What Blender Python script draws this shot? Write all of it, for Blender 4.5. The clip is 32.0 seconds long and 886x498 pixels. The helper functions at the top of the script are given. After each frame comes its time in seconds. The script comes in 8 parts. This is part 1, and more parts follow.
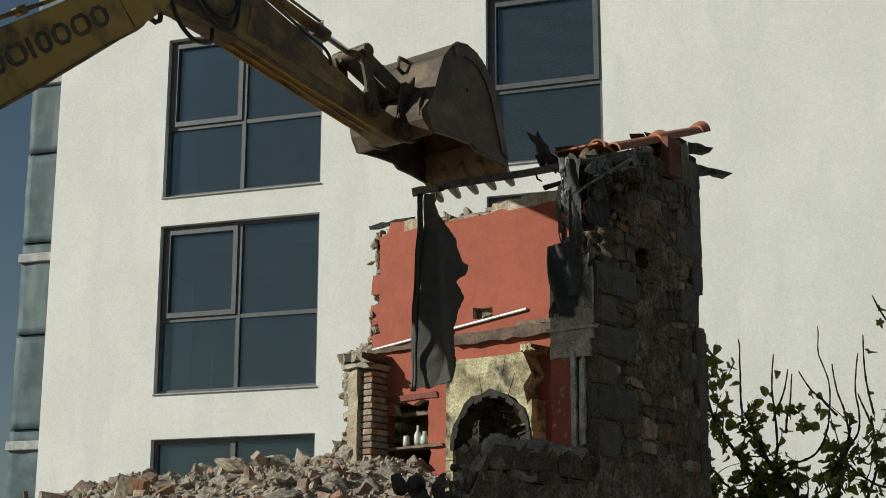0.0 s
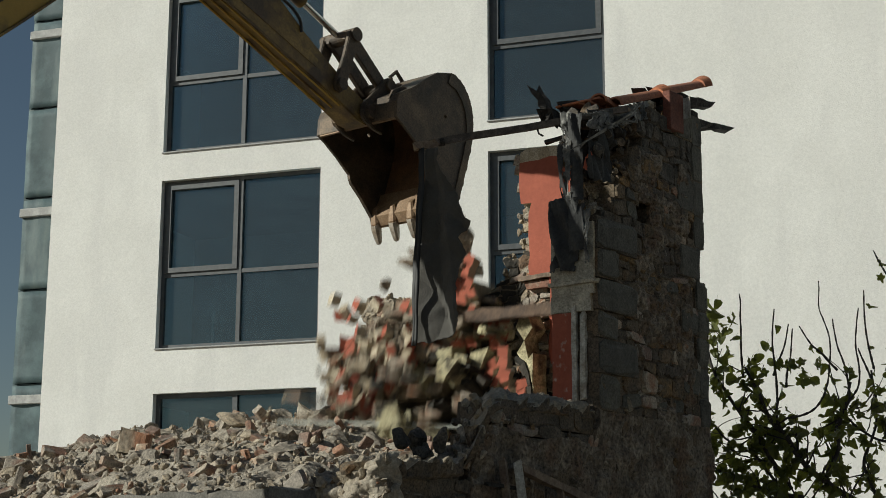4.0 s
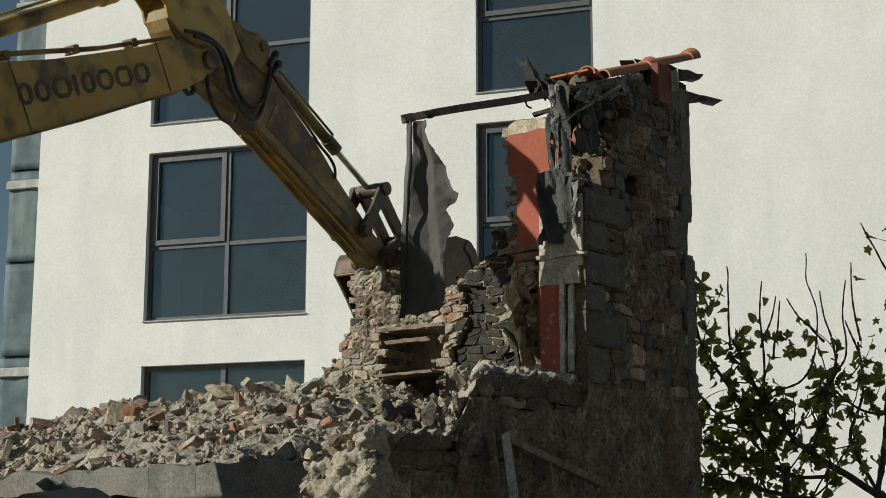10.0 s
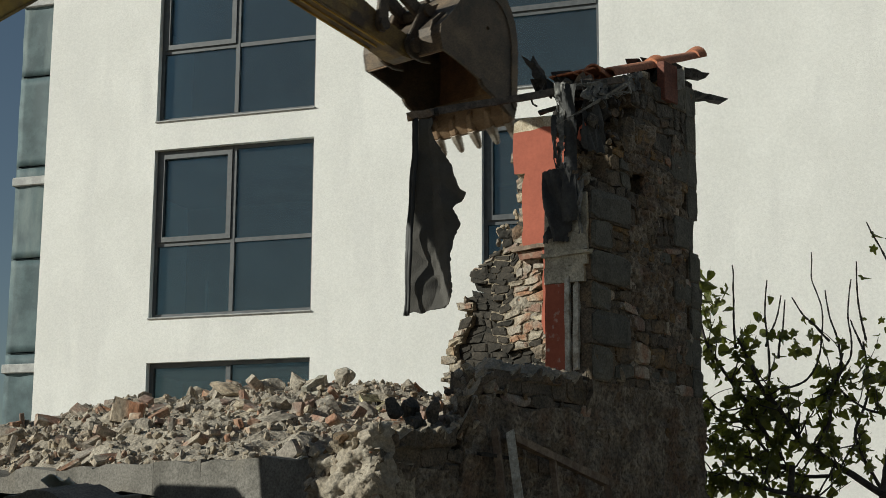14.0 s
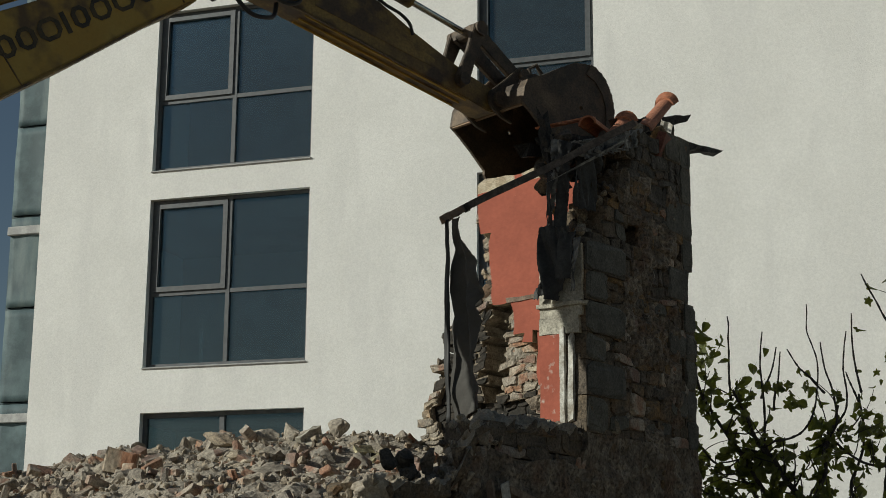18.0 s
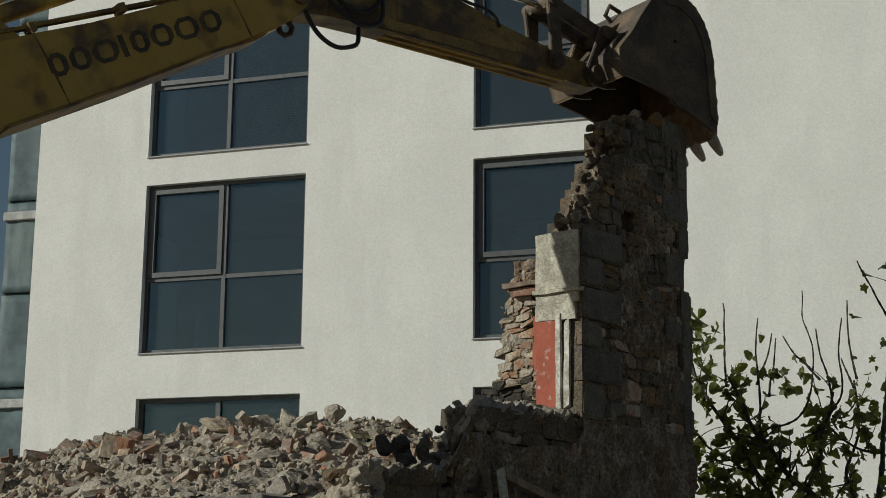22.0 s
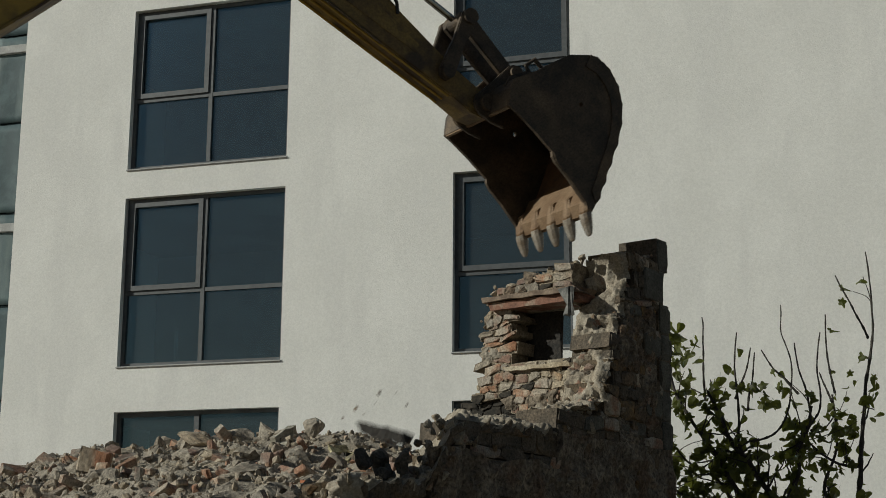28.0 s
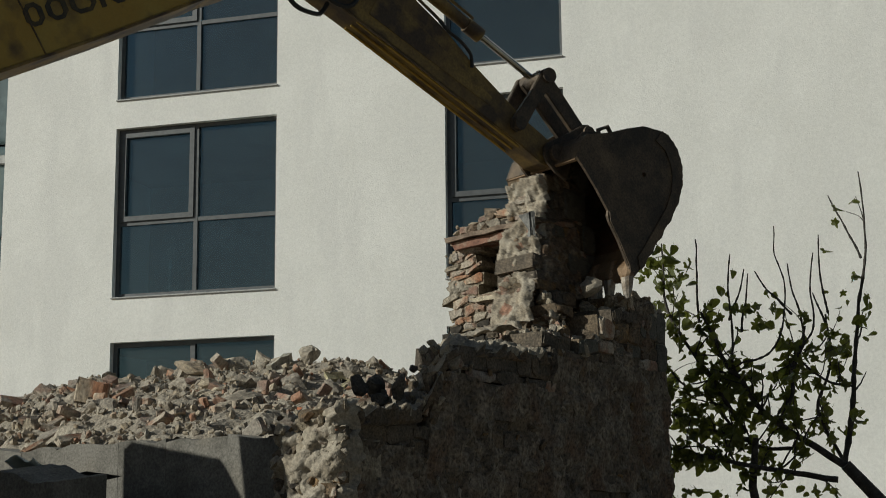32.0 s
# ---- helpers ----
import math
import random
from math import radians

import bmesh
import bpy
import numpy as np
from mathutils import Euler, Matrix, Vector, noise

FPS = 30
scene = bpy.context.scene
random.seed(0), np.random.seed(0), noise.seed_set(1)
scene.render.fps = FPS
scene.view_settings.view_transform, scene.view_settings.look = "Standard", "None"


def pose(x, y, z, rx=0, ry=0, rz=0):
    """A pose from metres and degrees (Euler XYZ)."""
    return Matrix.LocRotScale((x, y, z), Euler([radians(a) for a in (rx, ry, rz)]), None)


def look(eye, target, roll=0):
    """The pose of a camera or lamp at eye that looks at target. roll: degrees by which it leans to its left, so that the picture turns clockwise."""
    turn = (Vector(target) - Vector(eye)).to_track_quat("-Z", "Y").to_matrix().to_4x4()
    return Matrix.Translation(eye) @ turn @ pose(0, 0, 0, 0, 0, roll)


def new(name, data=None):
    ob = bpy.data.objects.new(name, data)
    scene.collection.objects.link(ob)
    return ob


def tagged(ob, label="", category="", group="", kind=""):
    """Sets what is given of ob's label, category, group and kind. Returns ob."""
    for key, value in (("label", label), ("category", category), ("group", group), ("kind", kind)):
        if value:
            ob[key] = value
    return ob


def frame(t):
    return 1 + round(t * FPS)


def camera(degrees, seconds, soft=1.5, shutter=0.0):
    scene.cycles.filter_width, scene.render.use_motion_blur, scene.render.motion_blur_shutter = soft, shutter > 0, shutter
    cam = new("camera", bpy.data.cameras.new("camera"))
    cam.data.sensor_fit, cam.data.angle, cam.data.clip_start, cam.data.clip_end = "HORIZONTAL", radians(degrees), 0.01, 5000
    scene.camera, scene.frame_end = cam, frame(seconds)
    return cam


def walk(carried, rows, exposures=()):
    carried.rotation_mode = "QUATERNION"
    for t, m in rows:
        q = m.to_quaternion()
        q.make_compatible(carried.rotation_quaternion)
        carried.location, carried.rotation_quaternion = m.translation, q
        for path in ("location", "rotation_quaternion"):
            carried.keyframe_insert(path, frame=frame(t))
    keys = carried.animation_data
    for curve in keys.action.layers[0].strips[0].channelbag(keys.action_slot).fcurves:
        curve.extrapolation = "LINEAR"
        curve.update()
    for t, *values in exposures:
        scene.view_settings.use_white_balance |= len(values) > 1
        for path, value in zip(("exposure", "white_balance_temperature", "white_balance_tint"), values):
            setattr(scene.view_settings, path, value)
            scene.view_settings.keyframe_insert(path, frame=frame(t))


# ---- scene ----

# the camera stands on the street and is panned by hand; seconds, pan, tilt and lean in degrees
CAM_ROWS = [
    (0, -0.147, 13.831, 0.07), (0.5, -0.161, 14.246, 0.18), (1, -0.295, 13.825, 0.19), (1.5, -0.301, 13.457, 0.16),
    (2, -0.264, 13.245, 0.19), (2.5, -0.258, 12.910, 0.16), (3, -0.249, 12.499, 0.14), (3.5, -0.234, 12.217, 0.14),
    (5.5, 0.040, 12.092, -0.02), (6, 0.126, 12.023, 0.04), (6.5, 0.186, 11.940, 0.13), (7, 0.271, 11.864, 0.04),
    (7.5, 0.259, 11.745, 0.12), (8, 0.234, 11.571, 0.06), (8.5, 0.235, 11.411, 0.06), (9, 0.267, 11.283, 0.05),
    (9.5, 0.301, 11.197, -0.00), (10, 0.261, 11.133, -0.01), (10.5, 0.076, 11.045, -0.00), (11, -0.093, 10.941, 0.06),
    (11.5, -0.152, 10.824, 0.15), (12, -0.121, 10.789, 0.28), (12.5, -0.050, 10.798, 0.17), (13, 0.002, 10.911, 0.11),
    (13.5, 0.038, 11.007, 0.20), (15.5, 0.180, 11.636, 0.14), (16, 0.236, 12.238, 0.08), (16.5, 0.256, 12.774, 0.20),
    (17, 0.280, 12.973, 0.22), (17.5, 0.272, 12.979, 0.29), (18, 0.240, 12.930, 0.38), (18.5, 0.218, 12.874, 0.36),
    (19, 0.201, 12.832, 0.36), (19.5, 0.189, 12.717, 0.27), (20, 0.204, 12.644, 0.36), (20.5, 0.246, 12.597, 0.34),
    (21, 0.312, 12.537, 0.41), (21.5, 0.358, 12.465, 0.41), (22, 0.390, 12.417, 0.43), (22.5, 0.399, 12.411, 0.41),
    (23, 0.410, 12.451, 0.44), (23.5, 0.497, 12.693, 0.38), (24, 0.618, 12.999, 0.32), (24.5, 0.802, 13.270, 0.21),
    (25, 1.002, 13.436, 0.15), (25.5, 1.162, 13.462, 0.18), (27.5, 1.215, 13.058, 0.32), (28, 1.162, 12.930, 0.39),
    (28.5, 1.063, 12.852, 0.29), (29, 1.009, 12.811, 0.21), (29.5, 1.006, 12.811, 0.18), (30, 1.114, 12.704, -0.01),
    (30.5, 1.183, 12.468, -0.10), (31, 1.317, 11.827, -0.27), (31.5, 1.411, 10.981, -0.34), (32, 1.416, 10.187, -0.51),
   
]
EYE = (0, 0, 1.6)


def aim(pan, tilt, lean):
    return pose(*EYE, 90 + tilt, 0, -pan) @ pose(0, 0, 0, 0, 0, lean)


cam = camera(32.0, 32.0, soft=0.55, shutter=0.5)
walk(cam, [(t, aim(p, q, r)) for t, p, q, r in CAM_ROWS],
     exposures=[(0, -0.1, 6500, 4), (3, -0.12, 6500, 4), (6, -0.05, 6500, 4), (9, 0.0, 6500, 4), (13, 0.05, 6500, 4), (16, -0.22, 6500, 4), (18, -0.32, 6500, 4), (20, -0.42, 6500, 4), (25, -0.44, 6500, 4), (28, -0.64, 6500, 4), (31, -0.46, 6500, 4), (32, -0.41, 6500, 4)])

# ---- light: a clear sky and a sun low over the street, to the left behind the camera
SUN_TURN, SUN_HEIGHT = 77.0, 25.0
world = bpy.data.worlds.new("sky")
scene.world = world
world.use_nodes = True
wn = world.node_tree
sky = wn.nodes.new("ShaderNodeTexSky")
sky.sky_type = "NISHITA"
sky.sun_disc = False
sky.sun_elevation = radians(SUN_HEIGHT)
sky.sun_rotation = radians(180 + SUN_TURN)
sky.air_density, sky.dust_density = 1.0, 0.6
wn.links.new(sky.outputs[0], wn.nodes["Background"].inputs[0])
wn.nodes["Background"].inputs[1].default_value = 0.042
sun_way = Vector((-math.sin(radians(SUN_TURN)) * math.cos(radians(SUN_HEIGHT)),
                  -math.cos(radians(SUN_TURN)) * math.cos(radians(SUN_HEIGHT)), math.sin(radians(SUN_HEIGHT))))
sun = new("sun", bpy.data.lights.new("sun", "SUN"))
sun.data.energy, sun.data.angle, sun.data.color = 4.75, radians(0.5), (1.0, 0.975, 0.9)
sun.matrix_world = look(sun_way * 60, (0, 0, 0))


# ---- materials
def material(name, colour, rough=0.8, metal=0.0, second=None, scale=4.0, detail=6.0, bump=0.3, fine=40.0,
             spread=(0.4, 0.62), per_piece=0.0, grain=0.22, grain_scale=55.0, rest=False, stretch=1.0, stain=None, stain_scale=1.2, stain_from=0.55, dist=0.01):
    """A worn surface: two colours by noise, a stain at a larger scale, a little spread from piece to piece, fine relief."""
    m = bpy.data.materials.new(name)
    m.use_nodes = True
    n, l = m.node_tree.nodes, m.node_tree.links
    b = n["Principled BSDF"]
    b.inputs["Roughness"].default_value, b.inputs["Metallic"].default_value = rough, metal
    tc, oi = n.new("ShaderNodeTexCoord"), n.new("ShaderNodeObjectInfo")
    wide, co = n.new("ShaderNodeVectorMath"), n.new("ShaderNodeVectorMath")
    wide.operation, co.operation = "SCALE", "ADD"
    wide.inputs[0].default_value = (31.0, 17.0, 23.0)
    l.new(oi.outputs["Random"], wide.inputs["Scale"])
    if rest:
        # pieces of one coat keep the pattern that they had in the whole wall
        at = n.new("ShaderNodeAttribute")
        at.attribute_name = "rest"
        l.new(at.outputs["Vector"], co.inputs[0])
    else:
        l.new(tc.outputs["Object"], co.inputs[0])
        l.new(wide.outputs[0], co.inputs[1])
    t1 = n.new("ShaderNodeTexNoise")
    t1.inputs["Scale"].default_value, t1.inputs["Detail"].default_value = scale, detail
    t1.inputs["Roughness"].default_value = 0.65
    l.new(co.outputs[0], t1.inputs["Vector"])
    r1 = n.new("ShaderNodeValToRGB")
    second = second or tuple(c * 0.7 for c in colour)
    r1.color_ramp.elements[0].position, r1.color_ramp.elements[1].position = spread
    r1.color_ramp.elements[0].color, r1.color_ramp.elements[1].color = (*second, 1), (*colour, 1)
    l.new(t1.outputs["Fac"], r1.inputs[0])
    out = r1.outputs[0]
    if stain:
        t2 = n.new("ShaderNodeTexNoise")
        t2.inputs["Scale"].default_value, t2.inputs["Detail"].default_value = stain_scale, 5
        sv = n.new("ShaderNodeVectorMath")
        sv.operation = "MULTIPLY"
        sv.inputs[1].default_value = (1, 1, stretch)
        l.new(co.outputs[0], sv.inputs[0])
        l.new(sv.outputs[0], t2.inputs["Vector"])
        r2 = n.new("ShaderNodeValToRGB")
        r2.color_ramp.elements[0].position, r2.color_ramp.elements[1].position = stain_from, stain_from + 0.14
        l.new(t2.outputs["Fac"], r2.inputs[0])
        mx = n.new("ShaderNodeMixRGB")
        mx.inputs[2].default_value = (*stain, 1)
        l.new(r2.outputs[0], mx.inputs[0])
        l.new(out, mx.inputs[1])
        out = mx.outputs[0]
    if per_piece:
        ob = n.new("ShaderNodeObjectInfo")
        mr = n.new("ShaderNodeMapRange")
        mr.inputs[3].default_value, mr.inputs[4].default_value = 1 - per_piece, 1 + per_piece
        l.new(ob.outputs["Random"], mr.inputs[0])
        hs = n.new("ShaderNodeHueSaturation")
        l.new(mr.outputs[0], hs.inputs["Value"])
        l.new(mr.outputs[0], hs.inputs["Saturation"])
        l.new(out, hs.inputs["Color"])
        out = hs.outputs[0]
    if grain:
        t4 = n.new("ShaderNodeTexNoise")
        t4.inputs["Scale"].default_value, t4.inputs["Detail"].default_value, t4.inputs["Roughness"].default_value = grain_scale, 4, 0.7
        l.new(co.outputs[0], t4.inputs["Vector"])
        mg = n.new("ShaderNodeMapRange")
        mg.inputs[1].default_value, mg.inputs[2].default_value = 0.32, 0.68
        mg.inputs[3].default_value, mg.inputs[4].default_value = 1 - grain * 1.5, 1 + grain
        l.new(t4.outputs["Fac"], mg.inputs[0])
        hg = n.new("ShaderNodeHueSaturation")
        l.new(mg.outputs[0], hg.inputs["Value"])
        l.new(out, hg.inputs["Color"])
        out = hg.outputs[0]
    l.new(out, b.inputs["Base Color"])
    t3 = n.new("ShaderNodeTexNoise")
    t3.inputs["Scale"].default_value, t3.inputs["Detail"].default_value = fine, 8
    l.new(co.outputs[0], t3.inputs["Vector"])
    bp = n.new("ShaderNodeBump")
    bp.inputs["Strength"].default_value, bp.inputs["Distance"].default_value = bump, dist
    l.new(t3.outputs["Fac"], bp.inputs["Height"])
    l.new(bp.outputs[0], b.inputs["Normal"])
    return m


STUCCO = material("white_stucco", (0.80, 0.79, 0.76), 0.95, second=(0.74, 0.73, 0.70), scale=0.8, bump=0.45, fine=70, dist=0.012, grain=0.055, grain_scale=30, stretch=0.22,
                  stain=(0.735, 0.725, 0.70), stain_scale=2.4, stain_from=0.5)
FRAME = material("window_frame_grey", (0.105, 0.112, 0.118), 0.45, scale=12, bump=0.05, grain=0.04)
SILL = material("stone_sill", (0.42, 0.42, 0.41), 0.7, grain=0.05, scale=10, bump=0.1)
ROOM = material("dim_room", (0.30, 0.31, 0.3), 0.9, grain=0.05, scale=1)
PLASTIC = material("dusty_sheeting", (0.09, 0.14, 0.15), 0.7, grain=0.08, second=(0.045, 0.075, 0.084), scale=2.2, bump=0.2, fine=9, stain=(0.125, 0.165, 0.165), stain_scale=2.6, stretch=0.25)
RED = material("red_limewash", (0.36, 0.097, 0.058), 0.9, rest=True, second=(0.30, 0.08, 0.048), scale=2.5, bump=0.3, fine=30, grain=0.07, grain_scale=26,
               stain=(0.24, 0.08, 0.05), stain_scale=1.1, stain_from=0.6)
CREAM = material("pale_mortar", (0.52, 0.45, 0.34), 0.95, grain=0.3, second=(0.36, 0.29, 0.2), scale=5, bump=0.8, fine=18, dist=0.02)
STONE = material("rubble_stone", (0.19, 0.13, 0.08), 0.92, grain=0.45, second=(0.1, 0.08, 0.058), scale=7, bump=0.8, fine=22, dist=0.015, per_piece=0.4,
                 stain=(0.2, 0.12, 0.065), stain_scale=3, stain_from=0.58)
STONE_PALE = material("pale_rubble_stone", (0.39, 0.335, 0.26), 0.93, grain=0.4, second=(0.25, 0.21, 0.16), scale=7, bump=0.8, fine=22, dist=0.015, per_piece=0.2,
                      stain=(0.29, 0.21, 0.14), stain_scale=3, stain_from=0.58)
QUOIN = material("grey_quoin", (0.13, 0.122, 0.1), 0.9, grain=0.35, second=(0.088, 0.083, 0.07), scale=6, bump=0.5, fine=30, per_piece=0.15)
MORTAR = material("earth_mortar", (0.36, 0.305, 0.225), 0.97, grain=0.4, second=(0.17, 0.135, 0.095), scale=9, bump=0.9, fine=35, dist=0.015)
BRICK = material("old_brick", (0.28, 0.155, 0.105), 0.94, grain=0.35, second=(0.27, 0.185, 0.135), scale=9, bump=0.6, fine=40, per_piece=0.22,
                 stain=(0.36, 0.31, 0.25), stain_scale=6, stain_from=0.44)
CONCRETE = material("render_coat", (0.2, 0.186, 0.164), 0.95, grain=0.3, second=(0.125, 0.116, 0.1), scale=3, bump=0.5, fine=24, stain=(0.2, 0.18, 0.15), stain_scale=1.6)
DUST = material("rubble_dust", (0.38, 0.335, 0.27), 0.98, grain=0.35, second=(0.26, 0.225, 0.18), scale=5, bump=0.9, fine=16, dist=0.03)
DIRT = material("yard_dirt", (0.26, 0.22, 0.16), 0.97, second=(0.18, 0.15, 0.11), scale=0.7, bump=0.6, fine=8)
YELLOW = material("worn_yellow_paint", (0.42, 0.285, 0.055), 0.5, grain=0.05, second=(0.40, 0.25, 0.04), scale=3, bump=0.12, fine=20,
                  stain=(0.12, 0.075, 0.03), stain_scale=2.6, stain_from=0.53)
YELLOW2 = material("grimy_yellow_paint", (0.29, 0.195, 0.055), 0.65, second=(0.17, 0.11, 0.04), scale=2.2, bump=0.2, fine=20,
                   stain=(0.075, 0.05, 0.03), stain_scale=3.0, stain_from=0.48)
GRIMY = material("oil_dark_yellow", (0.16, 0.105, 0.045), 0.7, second=(0.07, 0.05, 0.03), scale=5, bump=0.4, grain=0.3)
STEEL = material("dark_bucket_steel", (0.125, 0.09, 0.06), 0.65, metal=0.25, grain=0.3, second=(0.055, 0.043, 0.033), scale=4, bump=0.3, fine=25,
                 stain=(0.17, 0.12, 0.075), stain_scale=2.2)
RUST = material("rusty_inner_steel", (0.2, 0.102, 0.05), 0.75, metal=0.2, second=(0.13, 0.07, 0.04), scale=5, bump=0.3, stain=(0.33, 0.21, 0.11), stain_scale=2)
LIP = material("rubbed_lip_steel", (0.24, 0.16, 0.095), 0.6, metal=0.3, second=(0.18, 0.11, 0.06), scale=6, bump=0.3)
TOOTH = material("bright_worn_steel", (0.42, 0.38, 0.33), 0.5, metal=0.5, second=(0.27, 0.21, 0.155), scale=8, bump=0.2)
CHROME = material("cylinder_rod", (0.6, 0.6, 0.58), 0.18, grain=0.05, metal=1.0, scale=6, bump=0.02)
RUBBER = material("black_rubber", (0.018, 0.018, 0.018), 0.6, grain=0.05, scale=9, bump=0.1)
LETTER = material("faded_black_lettering", (0.035, 0.03, 0.022), 0.6, second=(0.09, 0.065, 0.025), scale=7, bump=0.05)
# burnt timber; also the painted shade on the small window's lining
CHAR = material("charred_and_shade_black", (0.045, 0.038, 0.032), 0.9, grain=0.5, second=(0.02, 0.018, 0.016), scale=14, bump=0.9, fine=30, dist=0.02)
WOOD = material("weathered_wood", (0.24, 0.18, 0.13), 0.85, second=(0.13, 0.09, 0.065), scale=8, bump=0.5, fine=30)
DARKWOOD = material("dark_old_beam", (0.15, 0.1, 0.07), 0.88, second=(0.075, 0.052, 0.04), scale=9, bump=0.6, fine=30)
REDBROWN = material("flaking_red_brown_wood", (0.26, 0.13, 0.085), 0.85, second=(0.16, 0.075, 0.05), scale=10, bump=0.6, stain=(0.36, 0.3, 0.23), stain_scale=7, stain_from=0.52)
REDWOOD = material("red_painted_wood", (0.24, 0.06, 0.035), 0.75, second=(0.15, 0.045, 0.03), scale=8, bump=0.4)
WHITEWOOD = material("chipped_white_paint", (0.58, 0.57, 0.52), 0.8, second=(0.3, 0.27, 0.22), scale=12, bump=0.5)
TILE = material("clay_roof_tile", (0.44, 0.17, 0.088), 0.85, grain=0.3, second=(0.32, 0.125, 0.07), scale=7, bump=0.3, per_piece=0.1)
TILE_DARK = material("dark_red_tile", (0.2, 0.07, 0.045), 0.85, grain=0.3, second=(0.13, 0.05, 0.035), scale=7, bump=0.4)
CLOTH = material("dark_grey_cloth", (0.085, 0.08, 0.072), 0.95, grain=0.06, second=(0.062, 0.058, 0.052), scale=2, bump=0.4, fine=90)
SHEET = material("torn_grey_membrane", (0.22, 0.215, 0.2), 0.65, second=(0.03, 0.03, 0.028), scale=6, bump=0.5, fine=20)
SOOT = material("sooty_stone", (0.06, 0.05, 0.039), 0.95, grain=0.4, second=(0.022, 0.02, 0.016), scale=4, bump=0.6, fine=20)
MOSS = material("stained_plaster", (0.56, 0.51, 0.32), 0.92, rest=True, grain=0.35, second=(0.26, 0.22, 0.13), scale=6, bump=0.6, fine=20, stain=(0.06, 0.052, 0.038), stain_scale=5.5, stain_from=0.49)
MOSS_GREY = material("grey_render", (0.5, 0.465, 0.38), 0.93, rest=True, grain=0.3, second=(0.33, 0.305, 0.25), scale=6, bump=0.5, fine=24)
FELT = material("dark_roofing_felt", (0.055, 0.055, 0.053), 0.75, second=(0.022, 0.022, 0.022), scale=6, bump=0.5, fine=24)
RUSTY = material("rusted_dusty_metal", (0.13, 0.105, 0.085), 0.6, grain=0.3, second=(0.06, 0.045, 0.036), scale=9, bump=0.4, fine=40)
# burnt stones of the wall top, and lumps with their shade painted in
CHAR_SHADE = material("charred_shaded_stone", (0.12, 0.105, 0.086), 0.9, grain=0.45, second=(0.06, 0.053, 0.044), scale=8, bump=0.9, fine=24, dist=0.02)
STAIN_FACE = material("earthy_wall_face", (0.158, 0.12, 0.083), 0.96, grain=0.45, second=(0.095, 0.077, 0.057), scale=5, bump=0.9, fine=20, dist=0.02, per_piece=0.18,
                      stain=(0.19, 0.115, 0.06), stain_scale=2, stain_from=0.6)
RED_CHIPPED = material("chipped_red_limewash", (0.36, 0.097, 0.058), 0.9, rest=True, second=(0.30, 0.08, 0.048), scale=2.5, bump=0.4, fine=24, grain=0.08, grain_scale=26, stain=(0.55, 0.5, 0.43), stain_scale=11, stain_from=0.62)
LIME = material("crumbling_lime_mortar", (0.38, 0.335, 0.27), 0.97, grain=0.28, grain_scale=45, second=(0.29, 0.245, 0.185), scale=6, bump=0.9, fine=28, dist=0.02, per_piece=0.15, stain=(0.24, 0.15, 0.095), stain_scale=5, stain_from=0.62)
MUD = material("mud_coat", (0.26, 0.212, 0.16), 0.97, rest=True, grain=0.5, grain_scale=32, second=(0.122, 0.097, 0.071), scale=4.5, bump=0.9, fine=26, dist=0.02, stain=(0.16, 0.105, 0.068), stain_scale=2.6, stain_from=0.5)
GLAZE = material("pale_pottery", (0.62, 0.64, 0.58), 0.35, grain=0.05, scale=9, bump=0.05)


def glass(name, tint, rough=0.03, see=0.5, dust_haze=0.035):
    m = bpy.data.materials.new(name)
    m.use_nodes = True
    n, l = m.node_tree.nodes, m.node_tree.links
    n.remove(n["Principled BSDF"])
    tr = n.new("ShaderNodeBsdfTransparent")
    tr.inputs[0].default_value = (*[see * c for c in tint], 1)
    gl = n.new("ShaderNodeBsdfGlossy")
    gl.inputs["Roughness"].default_value = rough
    gl.inputs["Color"].default_value = (0.82, 0.95, 1.0, 1)
    fr = n.new("ShaderNodeFresnel")
    fr.inputs["IOR"].default_value = 1.7
    mx = n.new("ShaderNodeMixShader")
    l.new(fr.outputs[0], mx.inputs[0])
    l.new(tr.outputs[0], mx.inputs[1])
    l.new(gl.outputs[0], mx.inputs[2])
    # a thin film of dust that also puts haze into the pane's colour
    df = n.new("ShaderNodeBsdfDiffuse")
    df.inputs[0].default_value = (0.5, 0.5, 0.48, 1)
    md = n.new("ShaderNodeMixShader")
    md.inputs[0].default_value = dust_haze
    l.new(mx.outputs[0], md.inputs[1])
    l.new(df.outputs[0], md.inputs[2])
    l.new(md.outputs[0], n["Material Output"].inputs[0])
    return m


PANE = glass("tinted_pane", (0.68, 0.95, 1.06), see=0.75)
LEAF = material("fig_leaf", (0.075, 0.082, 0.026), 0.5, second=(0.036, 0.042, 0.014), scale=9, bump=0.2, per_piece=0.45)
# light shines through the leaves
ln, ll = LEAF.node_tree.nodes, LEAF.node_tree.links
through_leaf, leaf_mix = ln.new("ShaderNodeBsdfTranslucent"), ln.new("ShaderNodeMixShader")
through_leaf.inputs[0].default_value = (0.2, 0.22, 0.035, 1)
leaf_mix.inputs[0].default_value = 0.35
ll.new(ln["Principled BSDF"].outputs[0], leaf_mix.inputs[1])
ll.new(through_leaf.outputs[0], leaf_mix.inputs[2])
ll.new(leaf_mix.outputs[0], ln["Material Output"].inputs[0])
BARK = material("grey_brown_bark", (0.07, 0.06, 0.05), 0.9, second=(0.035, 0.03, 0.026), scale=14, bump=0.6)


